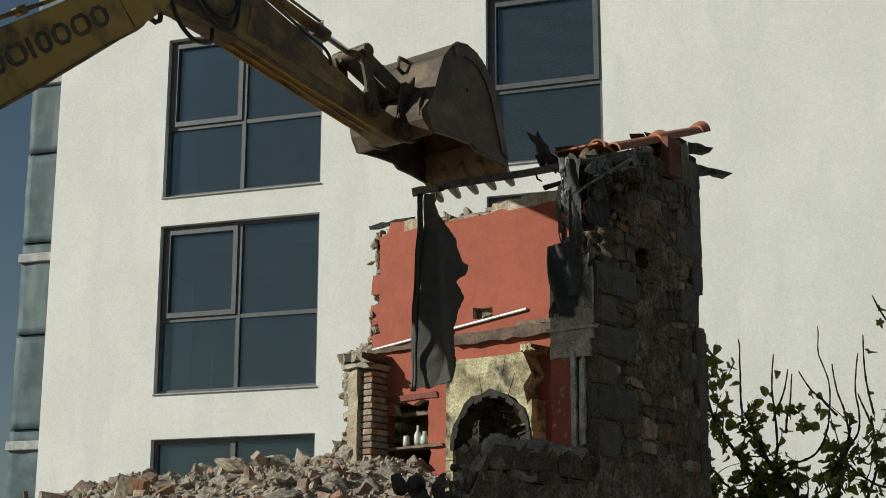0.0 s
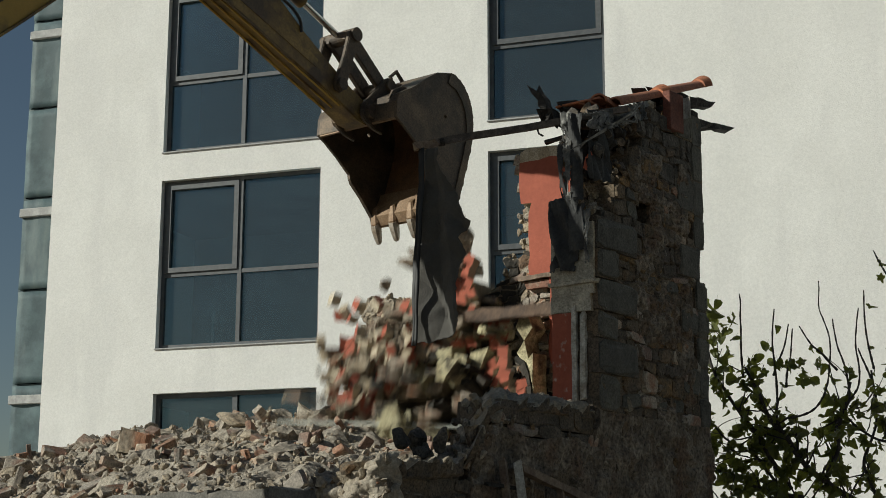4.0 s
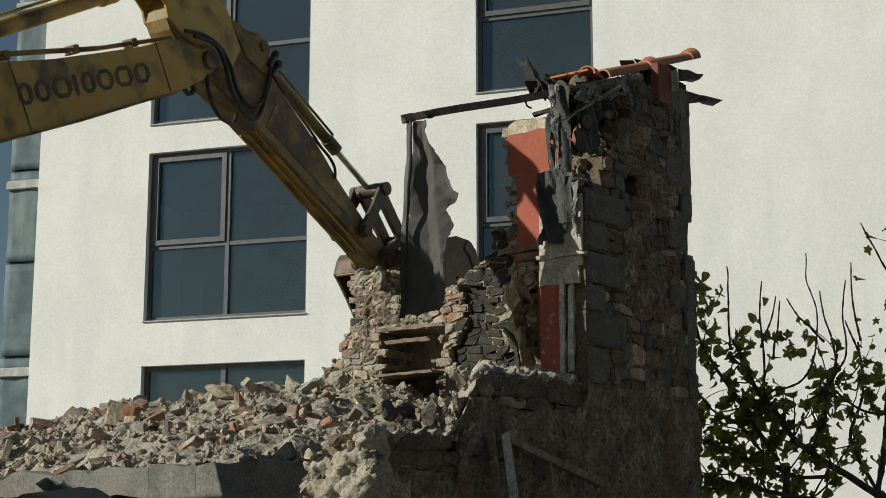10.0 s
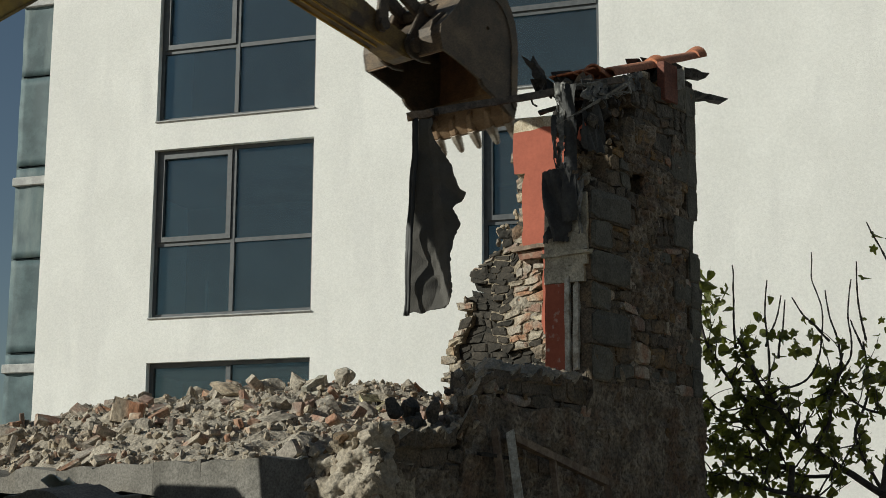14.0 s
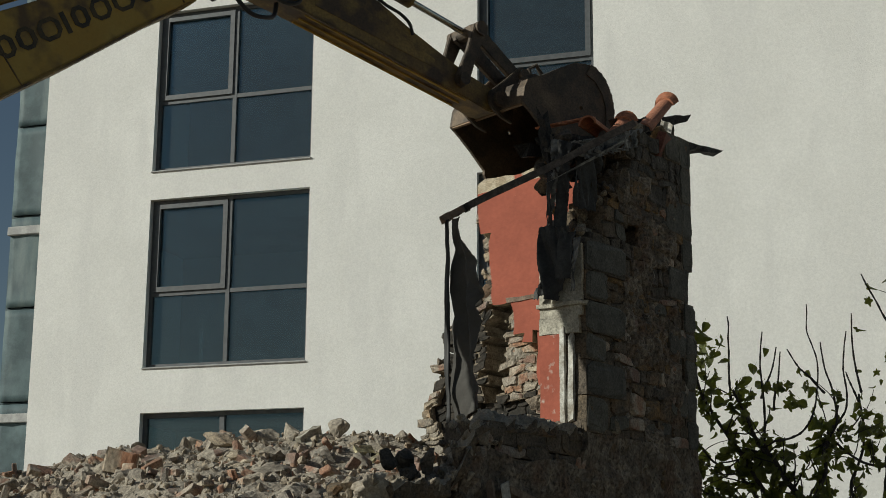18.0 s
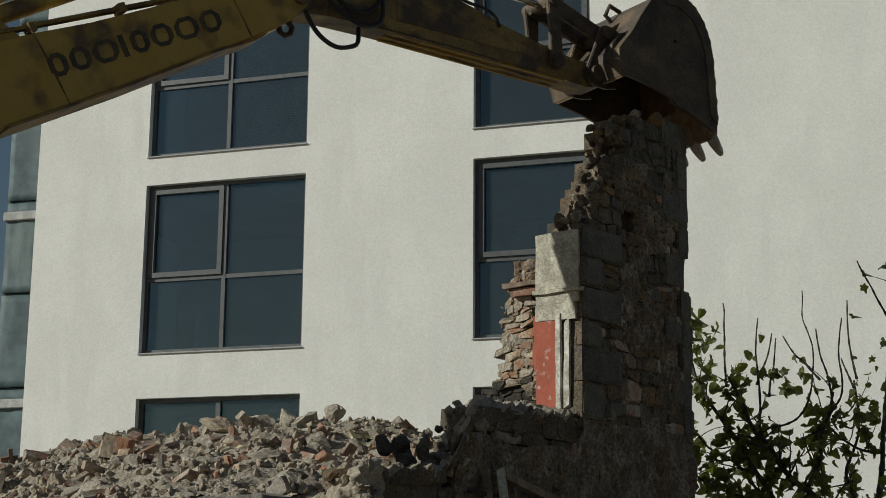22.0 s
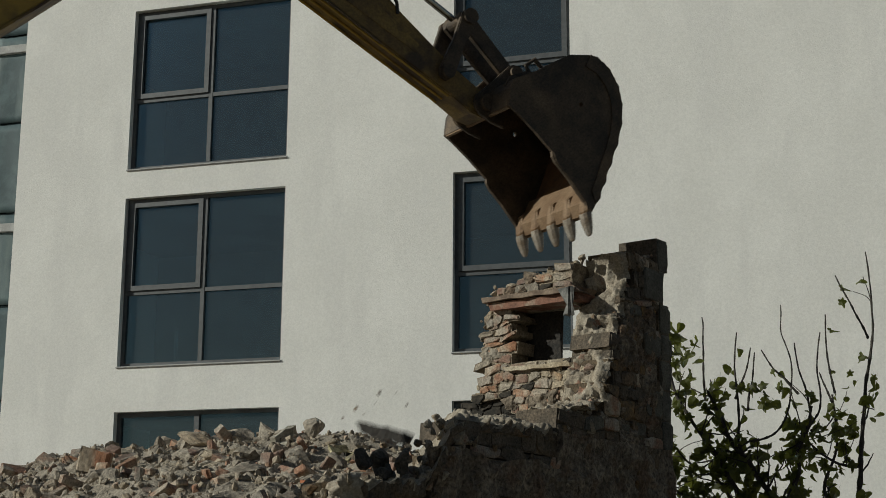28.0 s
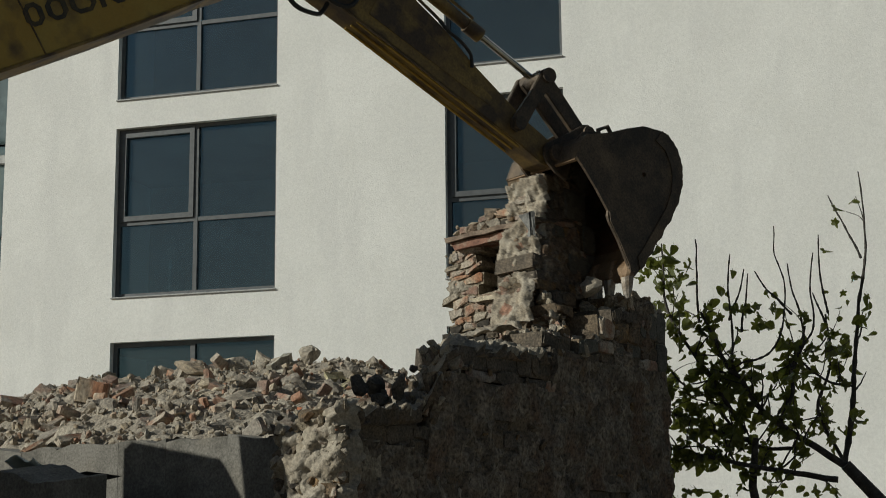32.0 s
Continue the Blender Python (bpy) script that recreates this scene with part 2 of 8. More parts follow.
# ---- small builders
def part(name, bm, mat, parent=None, label="", smooth=False):
    me = bpy.data.meshes.new(name)
    bm.to_mesh(me)
    bm.free()
    for m in (mat if isinstance(mat, (list, tuple)) else [mat]):
        me.materials.append(m)
    if smooth:
        for p in me.polygons:
            p.use_smooth = True
    ob = new(name, me)
    ob.parent = parent
    return tagged(ob, label)


def shape(name, verts, faces, mats, parent=None, label="", mat_of=None, at=None):
    me = bpy.data.meshes.new(name)
    me.from_pydata(verts, [], faces)
    for m in (mats if isinstance(mats, (list, tuple)) else [mats]):
        me.materials.append(m)
    if mat_of:
        for p, i in zip(me.polygons, mat_of):
            p.material_index = i
    ob = new(name, me)
    ob.parent = parent
    if at is not None:
        ob.location = at
        keep_rest(me, at)
    return tagged(ob, label)


def keep_rest(me, at):
    """Store where each corner sits in the unbroken wall."""
    a = me.attributes.new("rest", "FLOAT_VECTOR", "POINT")
    for v, d in zip(me.vertices, a.data):
        d.vector = v.co + Vector(at)


def empty(name, m=None, label="", category="", group="", kind=""):
    ob = new(name)
    ob.empty_display_size = 0.1
    if m is not None:
        ob.matrix_basis = m
    return tagged(ob, label, category, group, kind)


def add_box(bm, x0, x1, y0, y1, z0, z1, bevel=0.0, m=None, mi=0):
    vs = [bm.verts.new((x, y, z)) for z in (z0, z1) for y in (y0, y1) for x in (x0, x1)]
    fs = [bm.faces.new([vs[i] for i in f]) for f in ((0, 2, 3, 1), (4, 5, 7, 6), (0, 1, 5, 4), (2, 6, 7, 3), (1, 3, 7, 5), (0, 4, 6, 2))]
    for f in fs:
        f.material_index = mi
    if bevel:
        es = list({e for f in fs for e in f.edges})
        r = bmesh.ops.bevel(bm, geom=es, offset=bevel, segments=1, affect="EDGES")
        vs = list({v for f in r["faces"] for v in f.verts} | {v for v in vs if v.is_valid})
    if m is not None:
        for v in vs:
            v.co = m @ v.co
    return vs


def box(*a, bevel=0.0, m=None):
    bm = bmesh.new()
    add_box(bm, *a, bevel=bevel, m=m)
    return bm


def add_tube(bm, p0, p1, r0, r1=None, n=12, caps=True):
    p0, p1 = Vector(p0), Vector(p1)
    r1 = r0 if r1 is None else r1
    d = (p1 - p0).normalized()
    s = d.orthogonal().normalized()
    u = d.cross(s)
    rings = []
    for p, r in ((p0, r0), (p1, r1)):
        rings.append([bm.verts.new(p + (s * math.cos(2 * math.pi * i / n) + u * math.sin(2 * math.pi * i / n)) * r) for i in range(n)])
    for i in range(n):
        bm.faces.new((rings[0][i], rings[0][(i + 1) % n], rings[1][(i + 1) % n], rings[1][i]))
    if caps:
        bm.faces.new(rings[0][::-1])
        bm.faces.new(rings[1])


def tube(p0, p1, r0, r1=None, n=12):
    bm = bmesh.new()
    add_tube(bm, p0, p1, r0, r1, n)
    return bm


def add_path(bm, pts, r, n=8):
    """A hose or bar along points; r is a radius or a list of them."""
    pts = [Vector(p) for p in pts]
    rs = r if isinstance(r, (list, tuple)) else [r] * len(pts)
    rings, side = [], None
    for i, p in enumerate(pts):
        d = (pts[min(i + 1, len(pts) - 1)] - pts[max(i - 1, 0)]).normalized()
        side = d.orthogonal().normalized() if side is None else (side - d * side.dot(d)).normalized()
        u = d.cross(side)
        rings.append([bm.verts.new(p + (side * math.cos(2 * math.pi * k / n) + u * math.sin(2 * math.pi * k / n)) * rs[i]) for k in range(n)])
    for a, b in zip(rings, rings[1:]):
        for k in range(n):
            bm.faces.new((a[k], a[(k + 1) % n], b[(k + 1) % n], b[k]))
    bm.faces.new(rings[0][::-1])
    bm.faces.new(rings[-1])


def path(pts, r, n=8):
    bm = bmesh.new()
    add_path(bm, pts, r, n)
    return bm


def curve(pts, r, n=8, k=6):
    """A smooth hose through the points."""
    pts = [Vector(p) for p in pts]
    out = []
    for i in range(len(pts) - 1):
        a, b, c, d = pts[max(i - 1, 0)], pts[i], pts[i + 1], pts[min(i + 2, len(pts) - 1)]
        for j in range(k):
            t = j / k
            out.append(0.5 * ((2 * b) + (c - a) * t + (2 * a - 5 * b + 4 * c - d) * t * t + (3 * b - a - 3 * c + d) * t ** 3))
    return path(out + [pts[-1]], r, n)


def add_plate(bm, pts, y0, y1, bevel=0.0):
    """A plate with the outline pts in the xz plane, from y0 to y1."""
    lo = [bm.verts.new((x, y0, z)) for x, z in pts]
    hi = [bm.verts.new((x, y1, z)) for x, z in pts]
    n = len(pts)
    fs = [bm.faces.new(lo), bm.faces.new(hi[::-1])]
    for i in range(n):
        fs.append(bm.faces.new((lo[i], hi[i], hi[(i + 1) % n], lo[(i + 1) % n])))
    bmesh.ops.recalc_face_normals(bm, faces=fs)
    if bevel:
        es = [e for f in fs[:2] for e in f.edges]
        bmesh.ops.bevel(bm, geom=es, offset=bevel, segments=2, affect="EDGES")


def plate(pts, y0, y1, bevel=0.0):
    bm = bmesh.new()
    add_plate(bm, pts, y0, y1, bevel)
    return bm


def sheet_mesh(w, h, nu, nv, fold, seed, tear=0.0, thick=0.006, crumple=0.0):
    """A limp sheet in the xz plane, hanging down from z = 0, with folds and a ragged rim."""
    r = random.Random(seed)
    bm = bmesh.new()
    ph = r.uniform(0, 6)
    grid = []
    for side in (0, 1):
        g = []
        for j in range(nv + 1):
            row = []
            for i in range(nu + 1):
                x, z = w * (i / nu - 0.5), -h * j / nv
                n = noise.noise_vector((x * 5 + seed, z * 3, seed * 1.7))
                y = fold * math.sin(x / w * 9 + ph + z * 1.5) + fold * 1.6 * n.y + side * thick + crumple * noise.noise((x * 16, z * 13, seed)) + crumple * 0.6 * noise.noise((x * 37, z * 31, seed))
                if i in (0, nu):
                    x += tear * (n.x * 2)
                if j == nv:
                    z += tear * noise.noise((x * 20, seed, 3)) * 2
                row.append(bm.verts.new((x + n.x * fold, y, z)))
            g.append(row)
        grid.append(g)
    a, b = grid
    for j in range(nv):
        for i in range(nu):
            bm.faces.new((a[j][i], a[j + 1][i], a[j + 1][i + 1], a[j][i + 1]))
            bm.faces.new((b[j][i], b[j][i + 1], b[j + 1][i + 1], b[j + 1][i]))
    for j in range(nv):
        for i in (0, nu):
            bm.faces.new((a[j][i], b[j][i], b[j + 1][i], a[j + 1][i]))
    for i in range(nu):
        for j in (0, nv):
            bm.faces.new((a[j][i], a[j][i + 1], b[j][i + 1], b[j][i]))
    bmesh.ops.recalc_face_normals(bm, faces=bm.faces)
    return bm


def rnd(a, b):
    return random.uniform(a, b)


def inside(poly, x, y):
    c = False
    for (x0, y0), (x1, y1) in zip(poly, poly[1:] + poly[:1]):
        if (y0 > y) != (y1 > y) and x < (x1 - x0) * (y - y0) / (y1 - y0) + x0:
            c = not c
    return c


# ---- ground: one sheet to the horizon
bm = bmesh.new()
for x, y in ((-900, -900), (900, -900), (900, 900), (-900, 900)):
    bm.verts.new((x, y, 0))
bm.faces.new(bm.verts[:])
tagged(part("ground", bm, DIRT), "dusty brown dirt yard around the ruin", "ground", kind="structure")

# ---- the white apartment building: u runs along the front, nearer to the street on its right end
FRONT = Matrix.Translation((0, 21.132, 0)) @ pose(0, 0, 0, 0, 0, -18.938)
U0, U1, ROOF = -6.49, 11.5, 17.0
LCOL, RCOL, R3COL = (-4.575, -1.965), (0.592, 2.29), (4.9, 6.6)
STOREYS = [(1.96, 4.29), (4.962, 7.515), (7.967, 10.515), (10.97, 13.52), (13.97, 16.4)]
COLS = [LCOL, RCOL]
building = empty("apartment_building", FRONT, "white stucco apartment building with large dark grey windows", "building")


def front_wall():
    us = [U0] + [u for c in COLS for u in c] + [U1]
    zs = [0] + [z for s in STOREYS for z in s] + [ROOF]
    solid = {(i, k) for i in range(len(us) - 1) for k in range(len(zs) - 1) if i % 2 == 0 or k % 2 == 0}
    bm = bmesh.new()
    v = {(i, k, y): bm.verts.new((us[i], y, zs[k])) for i in range(len(us)) for k in range(len(zs)) for y in (0, 0.24)}
    for i, k in solid:
        a, b = i + 1, k + 1
        bm.faces.new((v[i, k, 0], v[a, k, 0], v[a, b, 0], v[i, b, 0]))
        bm.faces.new((v[a, k, 0.24], v[i, k, 0.24], v[i, b, 0.24], v[a, b, 0.24]))
        for step, p, q in (((-1, 0), (i, k), (i, b)), ((1, 0), (a, b), (a, k)), ((0, -1), (a, k), (i, k)), ((0, 1), (i, b), (a, b))):
            if (i + step[0], k + step[1]) not in solid:
                bm.faces.new((v[p[0], p[1], 0], v[q[0], q[1], 0], v[q[0], q[1], 0.24], v[p[0], p[1], 0.24]))
    bmesh.ops.recalc_face_normals(bm, faces=bm.faces)
    part("wall", bm, STUCCO, building, "rough white stucco front wall")
    part("side_wall", box(U0, U0 + 0.24, 0.24, 9, 0, ROOF), STUCCO, building)
    part("side_wall", box(U1 - 0.24, U1, 0.24, 9, 0, ROOF), STUCCO, building)
    part("rear_wall", box(U0, U1, 9, 9.24, 0, ROOF), STUCCO, building)
    part("roof", box(U0 - 0.1, U1 + 0.1, -0.1, 9.34, ROOF, ROOF + 0.25, bevel=0.01), STUCCO, building)
    for z in (0.9, 4.5, 7.6, 10.62, 13.6):
        part("floor_slab", box(U0 + 0.24, U1 - 0.24, 0.24, 9, z, z + 0.22), ROOM, building)
    part("partition", box(U0 + 0.24, U1 - 0.24, 4.2, 4.3, 0, ROOF), ROOM, building)


def window_in(c, s, two, plain=False):
    (a, b), (z0, z1) = c, s
    y0, y1 = 0.10, 0.17
    w = part("window", box(a, b, y0, y1, z1 - 0.055, z1), FRAME, building, "dark grey framed window")
    part("frame", box(a, b, y0, y1, z0, z0 + 0.055), FRAME, w)
    part("frame", box(a, a + 0.055, y0, y1, z0 + 0.055, z1 - 0.055), FRAME, w)
    part("frame", box(b - 0.055, b, y0, y1, z0 + 0.055, z1 - 0.055), FRAME, w)
    t = z0 + (z1 - z0) * (0.12 if plain else 0.435)
    part("transom", box(a + 0.055, b - 0.055, y0 + 0.002, y1, t - 0.03, t + 0.03), FRAME, w)
    m = a + (b - a) * 0.495
    right = m if two else b - 0.055
    if two:
        part("mullion", box(m - 0.032, m + 0.032, y0 - 0.004, y1, z0 + 0.055, z1 - 0.055), FRAME, w)
    # the casement stands a little proud of the fixed frame
    ca, cb, c0, c1 = a + 0.058, right - (0.033 if two else 0.003), t + 0.032, z1 - 0.057
    bm = bmesh.new()
    lug, rail = (0.004, 0.012) if plain else (0.025, 0.075)
    v = [[bm.verts.new((x, y, z)) for x, z in r] for y in (y0 - lug, y1) for r in
         (((ca, c0), (cb, c0), (cb, c1), (ca, c1)), ((ca + rail, c0 + rail), (cb - rail, c0 + rail), (cb - rail, c1 - rail), (ca + rail, c1 - rail)))]
    for i in range(4):
        j = (i + 1) % 4
        for p, q in ((v[0], v[1]), (v[3], v[2]), (v[2], v[0]), (v[1], v[3])):
            bm.faces.new((p[i], p[j], q[j], q[i]))
    bmesh.ops.recalc_face_normals(bm, faces=bm.faces)
    part("casement", bm, FRAME, w)
    panes = [(ca + rail - 0.005, cb - rail + 0.005, c0 + rail - 0.005, c1 - rail + 0.005)]
    if two:
        panes += [(a + 0.05, m - 0.03, z0 + 0.05, t - 0.028), (m + 0.03, b - 0.05, z0 + 0.05, t - 0.028), (m + 0.03, b - 0.05, t + 0.028, z1 - 0.05)]
    else:
        panes += [(a + 0.05, b - 0.05, z0 + 0.05, t - 0.028)]
    for p0, p1, q0, q1 in panes:
        g = part("pane", box(p0, p1, 0.128, 0.14, q0, q1), PANE, w)
        g.visible_shadow = False
    part("sill", box(a - 0.012, b + 0.012, -0.025, 0.1, z0 - 0.026, z0 - 0.003, bevel=0.005), SILL, w)


def stair_bay():
    """A narrow bay wrapped in dusty sheeting beside the white front."""
    bay = empty("sheeted_stair_bay", FRONT, "stair bay wrapped in dusty bluish sheeting beside the white building", "building")
    for z in [k * 1.5 + 0.1 for k in range(2, 11)]:
        for u, w in ((-6.97, 0.9),):
            bm = sheet_mesh(w, 1.46, 10, 12, 0.008, 700 + int(z * 10) - int(u * 7))
            for v in bm.verts:
                v.co += Vector((u, 0.6, z + 1.48))
            part("panel", bm, PLASTIC, bay, "", True)
        part("rail", box(-7.45, -6.5, 0.64, 0.7, z - 0.012, z + 0.012, bevel=0.004), PLASTIC, bay)
    for z in (2.98, 4.35, 7.35, 10.35):
        part("band", box(-7.45, -6.5, 0.54, 0.68, z - 0.06, z + 0.08, bevel=0.01), SILL, bay)
    for u in (-7.46, -6.54):
        part("post", box(u, u + 0.035, 0.66, 0.72, 0, 16.7), PLASTIC, bay)
    part("floor_slab", box(-7.45, -6.5, 0.7, 3.9, 2.85, 3.05), SILL, bay)
    part("rear_panel", box(-7.45, -6.5, 3.9, 4, 0, 16.6), ROOM, bay)
    part("side_panel", box(-7.49, -7.45, 0.7, 3.9, 0, 16.6), PLASTIC, bay)


front_wall()
# builders' leavings behind the panes
part("pale_post", box(-4.02, -3.98, 0.7, 0.74, 4.7, 5.6), SILL, building)
part("leaning_board", plate([(-2.75, 4.73), (-2.4, 4.73), (-2.75, 5.08)], 0.8, 0.82), CREAM, building)
for col, two in ((LCOL, True), (RCOL, False)):
    for st in STOREYS:
        window_in(col, st, two, st is STOREYS[0])
stair_bay()

# ---- the ruin: x along the street wall, y along the side wall, origin at the outer corner of the window jamb
RUIN = Matrix.Translation((1.180, 12.4, 0)) @ pose(0, 0, 0, 0, 0, -38)
SIDE_T, BACK_Q, BACK_T, NEAR_Q, FAR_Q = 0.40, 0.90, 0.46, -2.5, 1.92
FALLS = []          # (piece, wave): pieces that come down with the demolition


def heap_height(p, q):
    """The top of the rubble inside the house."""
    s = min(max((q + 2.3) / 3.0, 0), 1)
    z = 2.26 + 0.8 * s ** 0.8
    z += 0.10 * noise.noise((p * 0.9, q * 0.9, 1.3)) + 0.05 * noise.noise((p * 2.7, q * 2.7, 4.0))
    if p > -2.6:
        z -= 0.30 * min(1, (p + 2.6) / 0.8) * s
    if q > 1.1:
        z -= (q - 1.1) * 1.1
    if p < -6.5:
        z -= (-6.5 - p) * 0.35
    if p < -2.7:
        z += 0.1 * s * min(1, (-2.7 - p) / 0.5)
    return max(z, 0)


def sway(u, v, amount):
    """Courses are never straight: one soft field bends them all."""
    a = noise.noise_vector((u * 2.3, v * 2.3, 5.0))
    b = noise.noise_vector((u * 6.1, v * 6.1, 9.0))
    return (a.x + 0.5 * b.x) * amount, (a.y + 0.5 * b.y) * amount


def stone_piece(name, parent, u0, u1, v0, v1, depth, to, mats, proud=0.02, bend=0.0, chip=0.02):
    """One stone in its mortar: u and v in the wall's face, depth into it; to(u, d, v) gives the ruin's axes."""
    cu, cv = (u0 + u1) / 2, (v0 + v1) / 2
    du, dv = (u1 - u0) / 2, (v1 - v0) / 2
    verts, faces, mi = [], [], []

    def ring(sx, sv, d, jit):
        out = []
        for k, (x, y) in enumerate(((-1, -0.75), (-0.7, -1), (0.7, -1), (1, -0.7), (1, 0.75), (0.7, 1), (-0.72, 1), (-1, 0.7))):
            verts.append((cu + x * du * sx + rnd(-jit, jit), d + rnd(-jit, jit) * 0.4, cv + y * dv * sv + rnd(-jit, jit)))
            out.append(len(verts) - 1)
        return out
    # mortar bed, full depth
    for d in (0.006, depth):
        for x, y in ((-1, -1), (1, -1), (1, 1), (-1, 1)):
            verts.append((cu + x * du, d, cv + y * dv))
    faces += [(0, 1, 2, 3), (7, 6, 5, 4), (0, 4, 5, 1), (1, 5, 6, 2), (2, 6, 7, 3), (3, 7, 4, 0)]
    mi += [1] * 6
    lift = rnd(0.0, proud)
    g = min(0.006, du * 0.2)
    r0 = ring(1 - g / du, 1 - g / dv, 0.008, chip * 0.3)
    r1 = ring(1 - 1.8 * g / du, 1 - 1.8 * g / dv, -lift * 0.6, chip * 0.4)
    r2 = ring(rnd(0.7, 0.85), rnd(0.65, 0.82), -lift - rnd(0, proud * 0.5), chip)
    for a, b in ((r0, r1), (r1, r2)):
        for k in range(8):
            faces.append((a[k], a[(k + 1) % 8], b[(k + 1) % 8], b[k]))
            mi.append(0)
    faces.append(tuple(r2))
    mi.append(0)
    c = Vector(to(cu, depth / 2, cv))
    if bend:
        moved = []
        for u, d, v in verts:
            e = max(0.0, min(1.0, (FAR_Q - u) / 0.3)) if to is to_side else 1.0
            x, y = sway(u, v, bend * e)
            moved.append((u + x, d, v + y))
        verts = moved
    verts = [Vector(to(*v)) - c for v in verts]
    return shape(name, verts, faces, mats, parent, mat_of=mi, at=c)


def lay(u0, u1, v0, v1, du, dv, wild=0.3):
    """Courses of uneven stones: yields u0, u1, v0, v1."""
    v = v0
    while v < v1 - 0.02:
        h = min(dv * rnd(1 - wild, 1 + wild), v1 - v)
        if v1 - v - h < dv * 0.4:
            h = v1 - v
        u = u0 - rnd(0, du * 0.0)
        while u < u1 - 0.01:
            w = min(du * rnd(1 - wild, 1 + wild * 1.3), u1 - u)
            if u1 - u - w < du * 0.4:
                w = u1 - u
            yield u, u + w, v, v + h
            u += w
        v += h


def to_side(u, d, v):
    return (-d, u, v)


def to_back(u, d, v):
    return (u, BACK_Q + d, v)


# outlines of what stands, wave after wave
SIDE_0 = [(-2.5, 0), (-2.5, 2.28), (-1.95, 2.32), (-1.74, 2.36), (-1.6, 2.62), (-1.45, 2.84), (0, 2.9), (0, 4.55), (0.25, 4.62), (0.42, 4.8), (0.55, 5.05), (0.72, 5.3), (0.8, 5.62), (1.2, 5.72), (1.92, 5.8), (1.92, 0)]
SIDE_3 = SIDE_0
SIDE_4 = [(-2.5, 0), (-2.5, 2.28), (-1.95, 2.32), (-1.74, 2.36), (-1.6, 2.62), (-1.45, 2.84), (0, 2.9), (0.05, 3.12), (0.62, 3.22), (0.76, 3.34), (0.92, 3.73), (1.03, 4.04), (1.2, 4.37), (1.2, 4.58), (1.5, 4.62), (1.92, 4.8), (1.92, 0)]
SIDE_5 = [(-2.5, 0), (-2.5, 2.28), (-1.95, 2.32), (-1.74, 2.36), (-1.6, 2.62), (-1.45, 2.84), (0, 2.9), (0.45, 3.05), (0.9, 3.3), (1.3, 3.6), (1.92, 3.58), (1.92, 0)]
BACK_0 = [(-3.5, 2.4), (-3.45, 4.3), (-3.1, 4.4), (-3.0, 4.7), (-3.05, 5.45), (-2.6, 5.55), (-2.0, 5.42), (-1.5, 5.5), (-0.4, 5.55), (-0.4, 2.4)]
BACK_1 = [(-3.75, 2.4), (-3.7, 3.25), (-3.4, 3.5), (-3.2, 3.8), (-3.2, 4.36), (-2.93, 4.32), (-2.92, 4.1), (-2.66, 4.02), (-2.4, 3.85), (-2.1, 3.97), (-1.75, 4.18), (-1.52, 4.42), (-1.36, 4.6), (-1.3, 5.1), (-1.38, 5.55), (-0.4, 5.55), (-0.4, 2.4)]
BACK_2 = [(-2.3, 2.4), (-2.18, 3.25), (-2.06, 3.6), (-1.93, 3.84), (-1.84, 3.98), (-1.86, 4.1), (-1.78, 4.22), (-1.62, 4.36), (-1.58, 4.54), (-1.38, 4.62), (-1.3, 4.9), (-1.29, 5.16), (-1.47, 5.18), (-1.47, 5.27), (-1.31, 5.3), (-1.33, 5.55), (-0.4, 5.55), (-0.4, 2.4)]
BACK_3 = [(-1.95, 2.4), (-1.69, 3.3), (-1.42, 3.5), (-1.36, 4.2), (-1.2, 4.5), (-0.4, 4.62), (-0.4, 2.4)]
BACK_4 = [(-1.95, 2.4), (-1.69, 3.3), (-1.42, 3.5), (-1.36, 4.2), (-1.1, 4.42), (-0.7, 4.5), (-0.4, 4.6), (-0.4, 2.4)]
FLUE = [(-1.95, 2.4), (-1.97, 3.62), (-1.85, 4.1), (-1.62, 4.57), (-1.3, 4.6), (-1.36, 4.06), (-1.36, 2.4)]
BACK_5 = [(-1.95, 2.4), (-1.69, 3.2), (-0.9, 3.2), (-0.4, 3.1), (-0.4, 2.4)]


def wave_of(u, v, outlines):
    """The wave that takes the stone at u, v away; 0: it was never there; 9: it stays."""
    if not inside(outlines[0], u, v):
        return 0
    for i, o in enumerate(outlines[1:], 1):
        if not inside(o, u, v):
            return i
    return 9


side_wall = empty("wall_side", RUIN, "dark rubble stone side wall of the ruined house with grey quoins", "wall", kind="structure")
back_wall = empty("wall_back", RUIN, "broken stone and brick inner wall of the ruined house with red plaster", "wall", kind="structure")
street_wall = empty("wall_street", RUIN, "low rendered street wall of the ruined house under rubble", "wall", kind="structure")


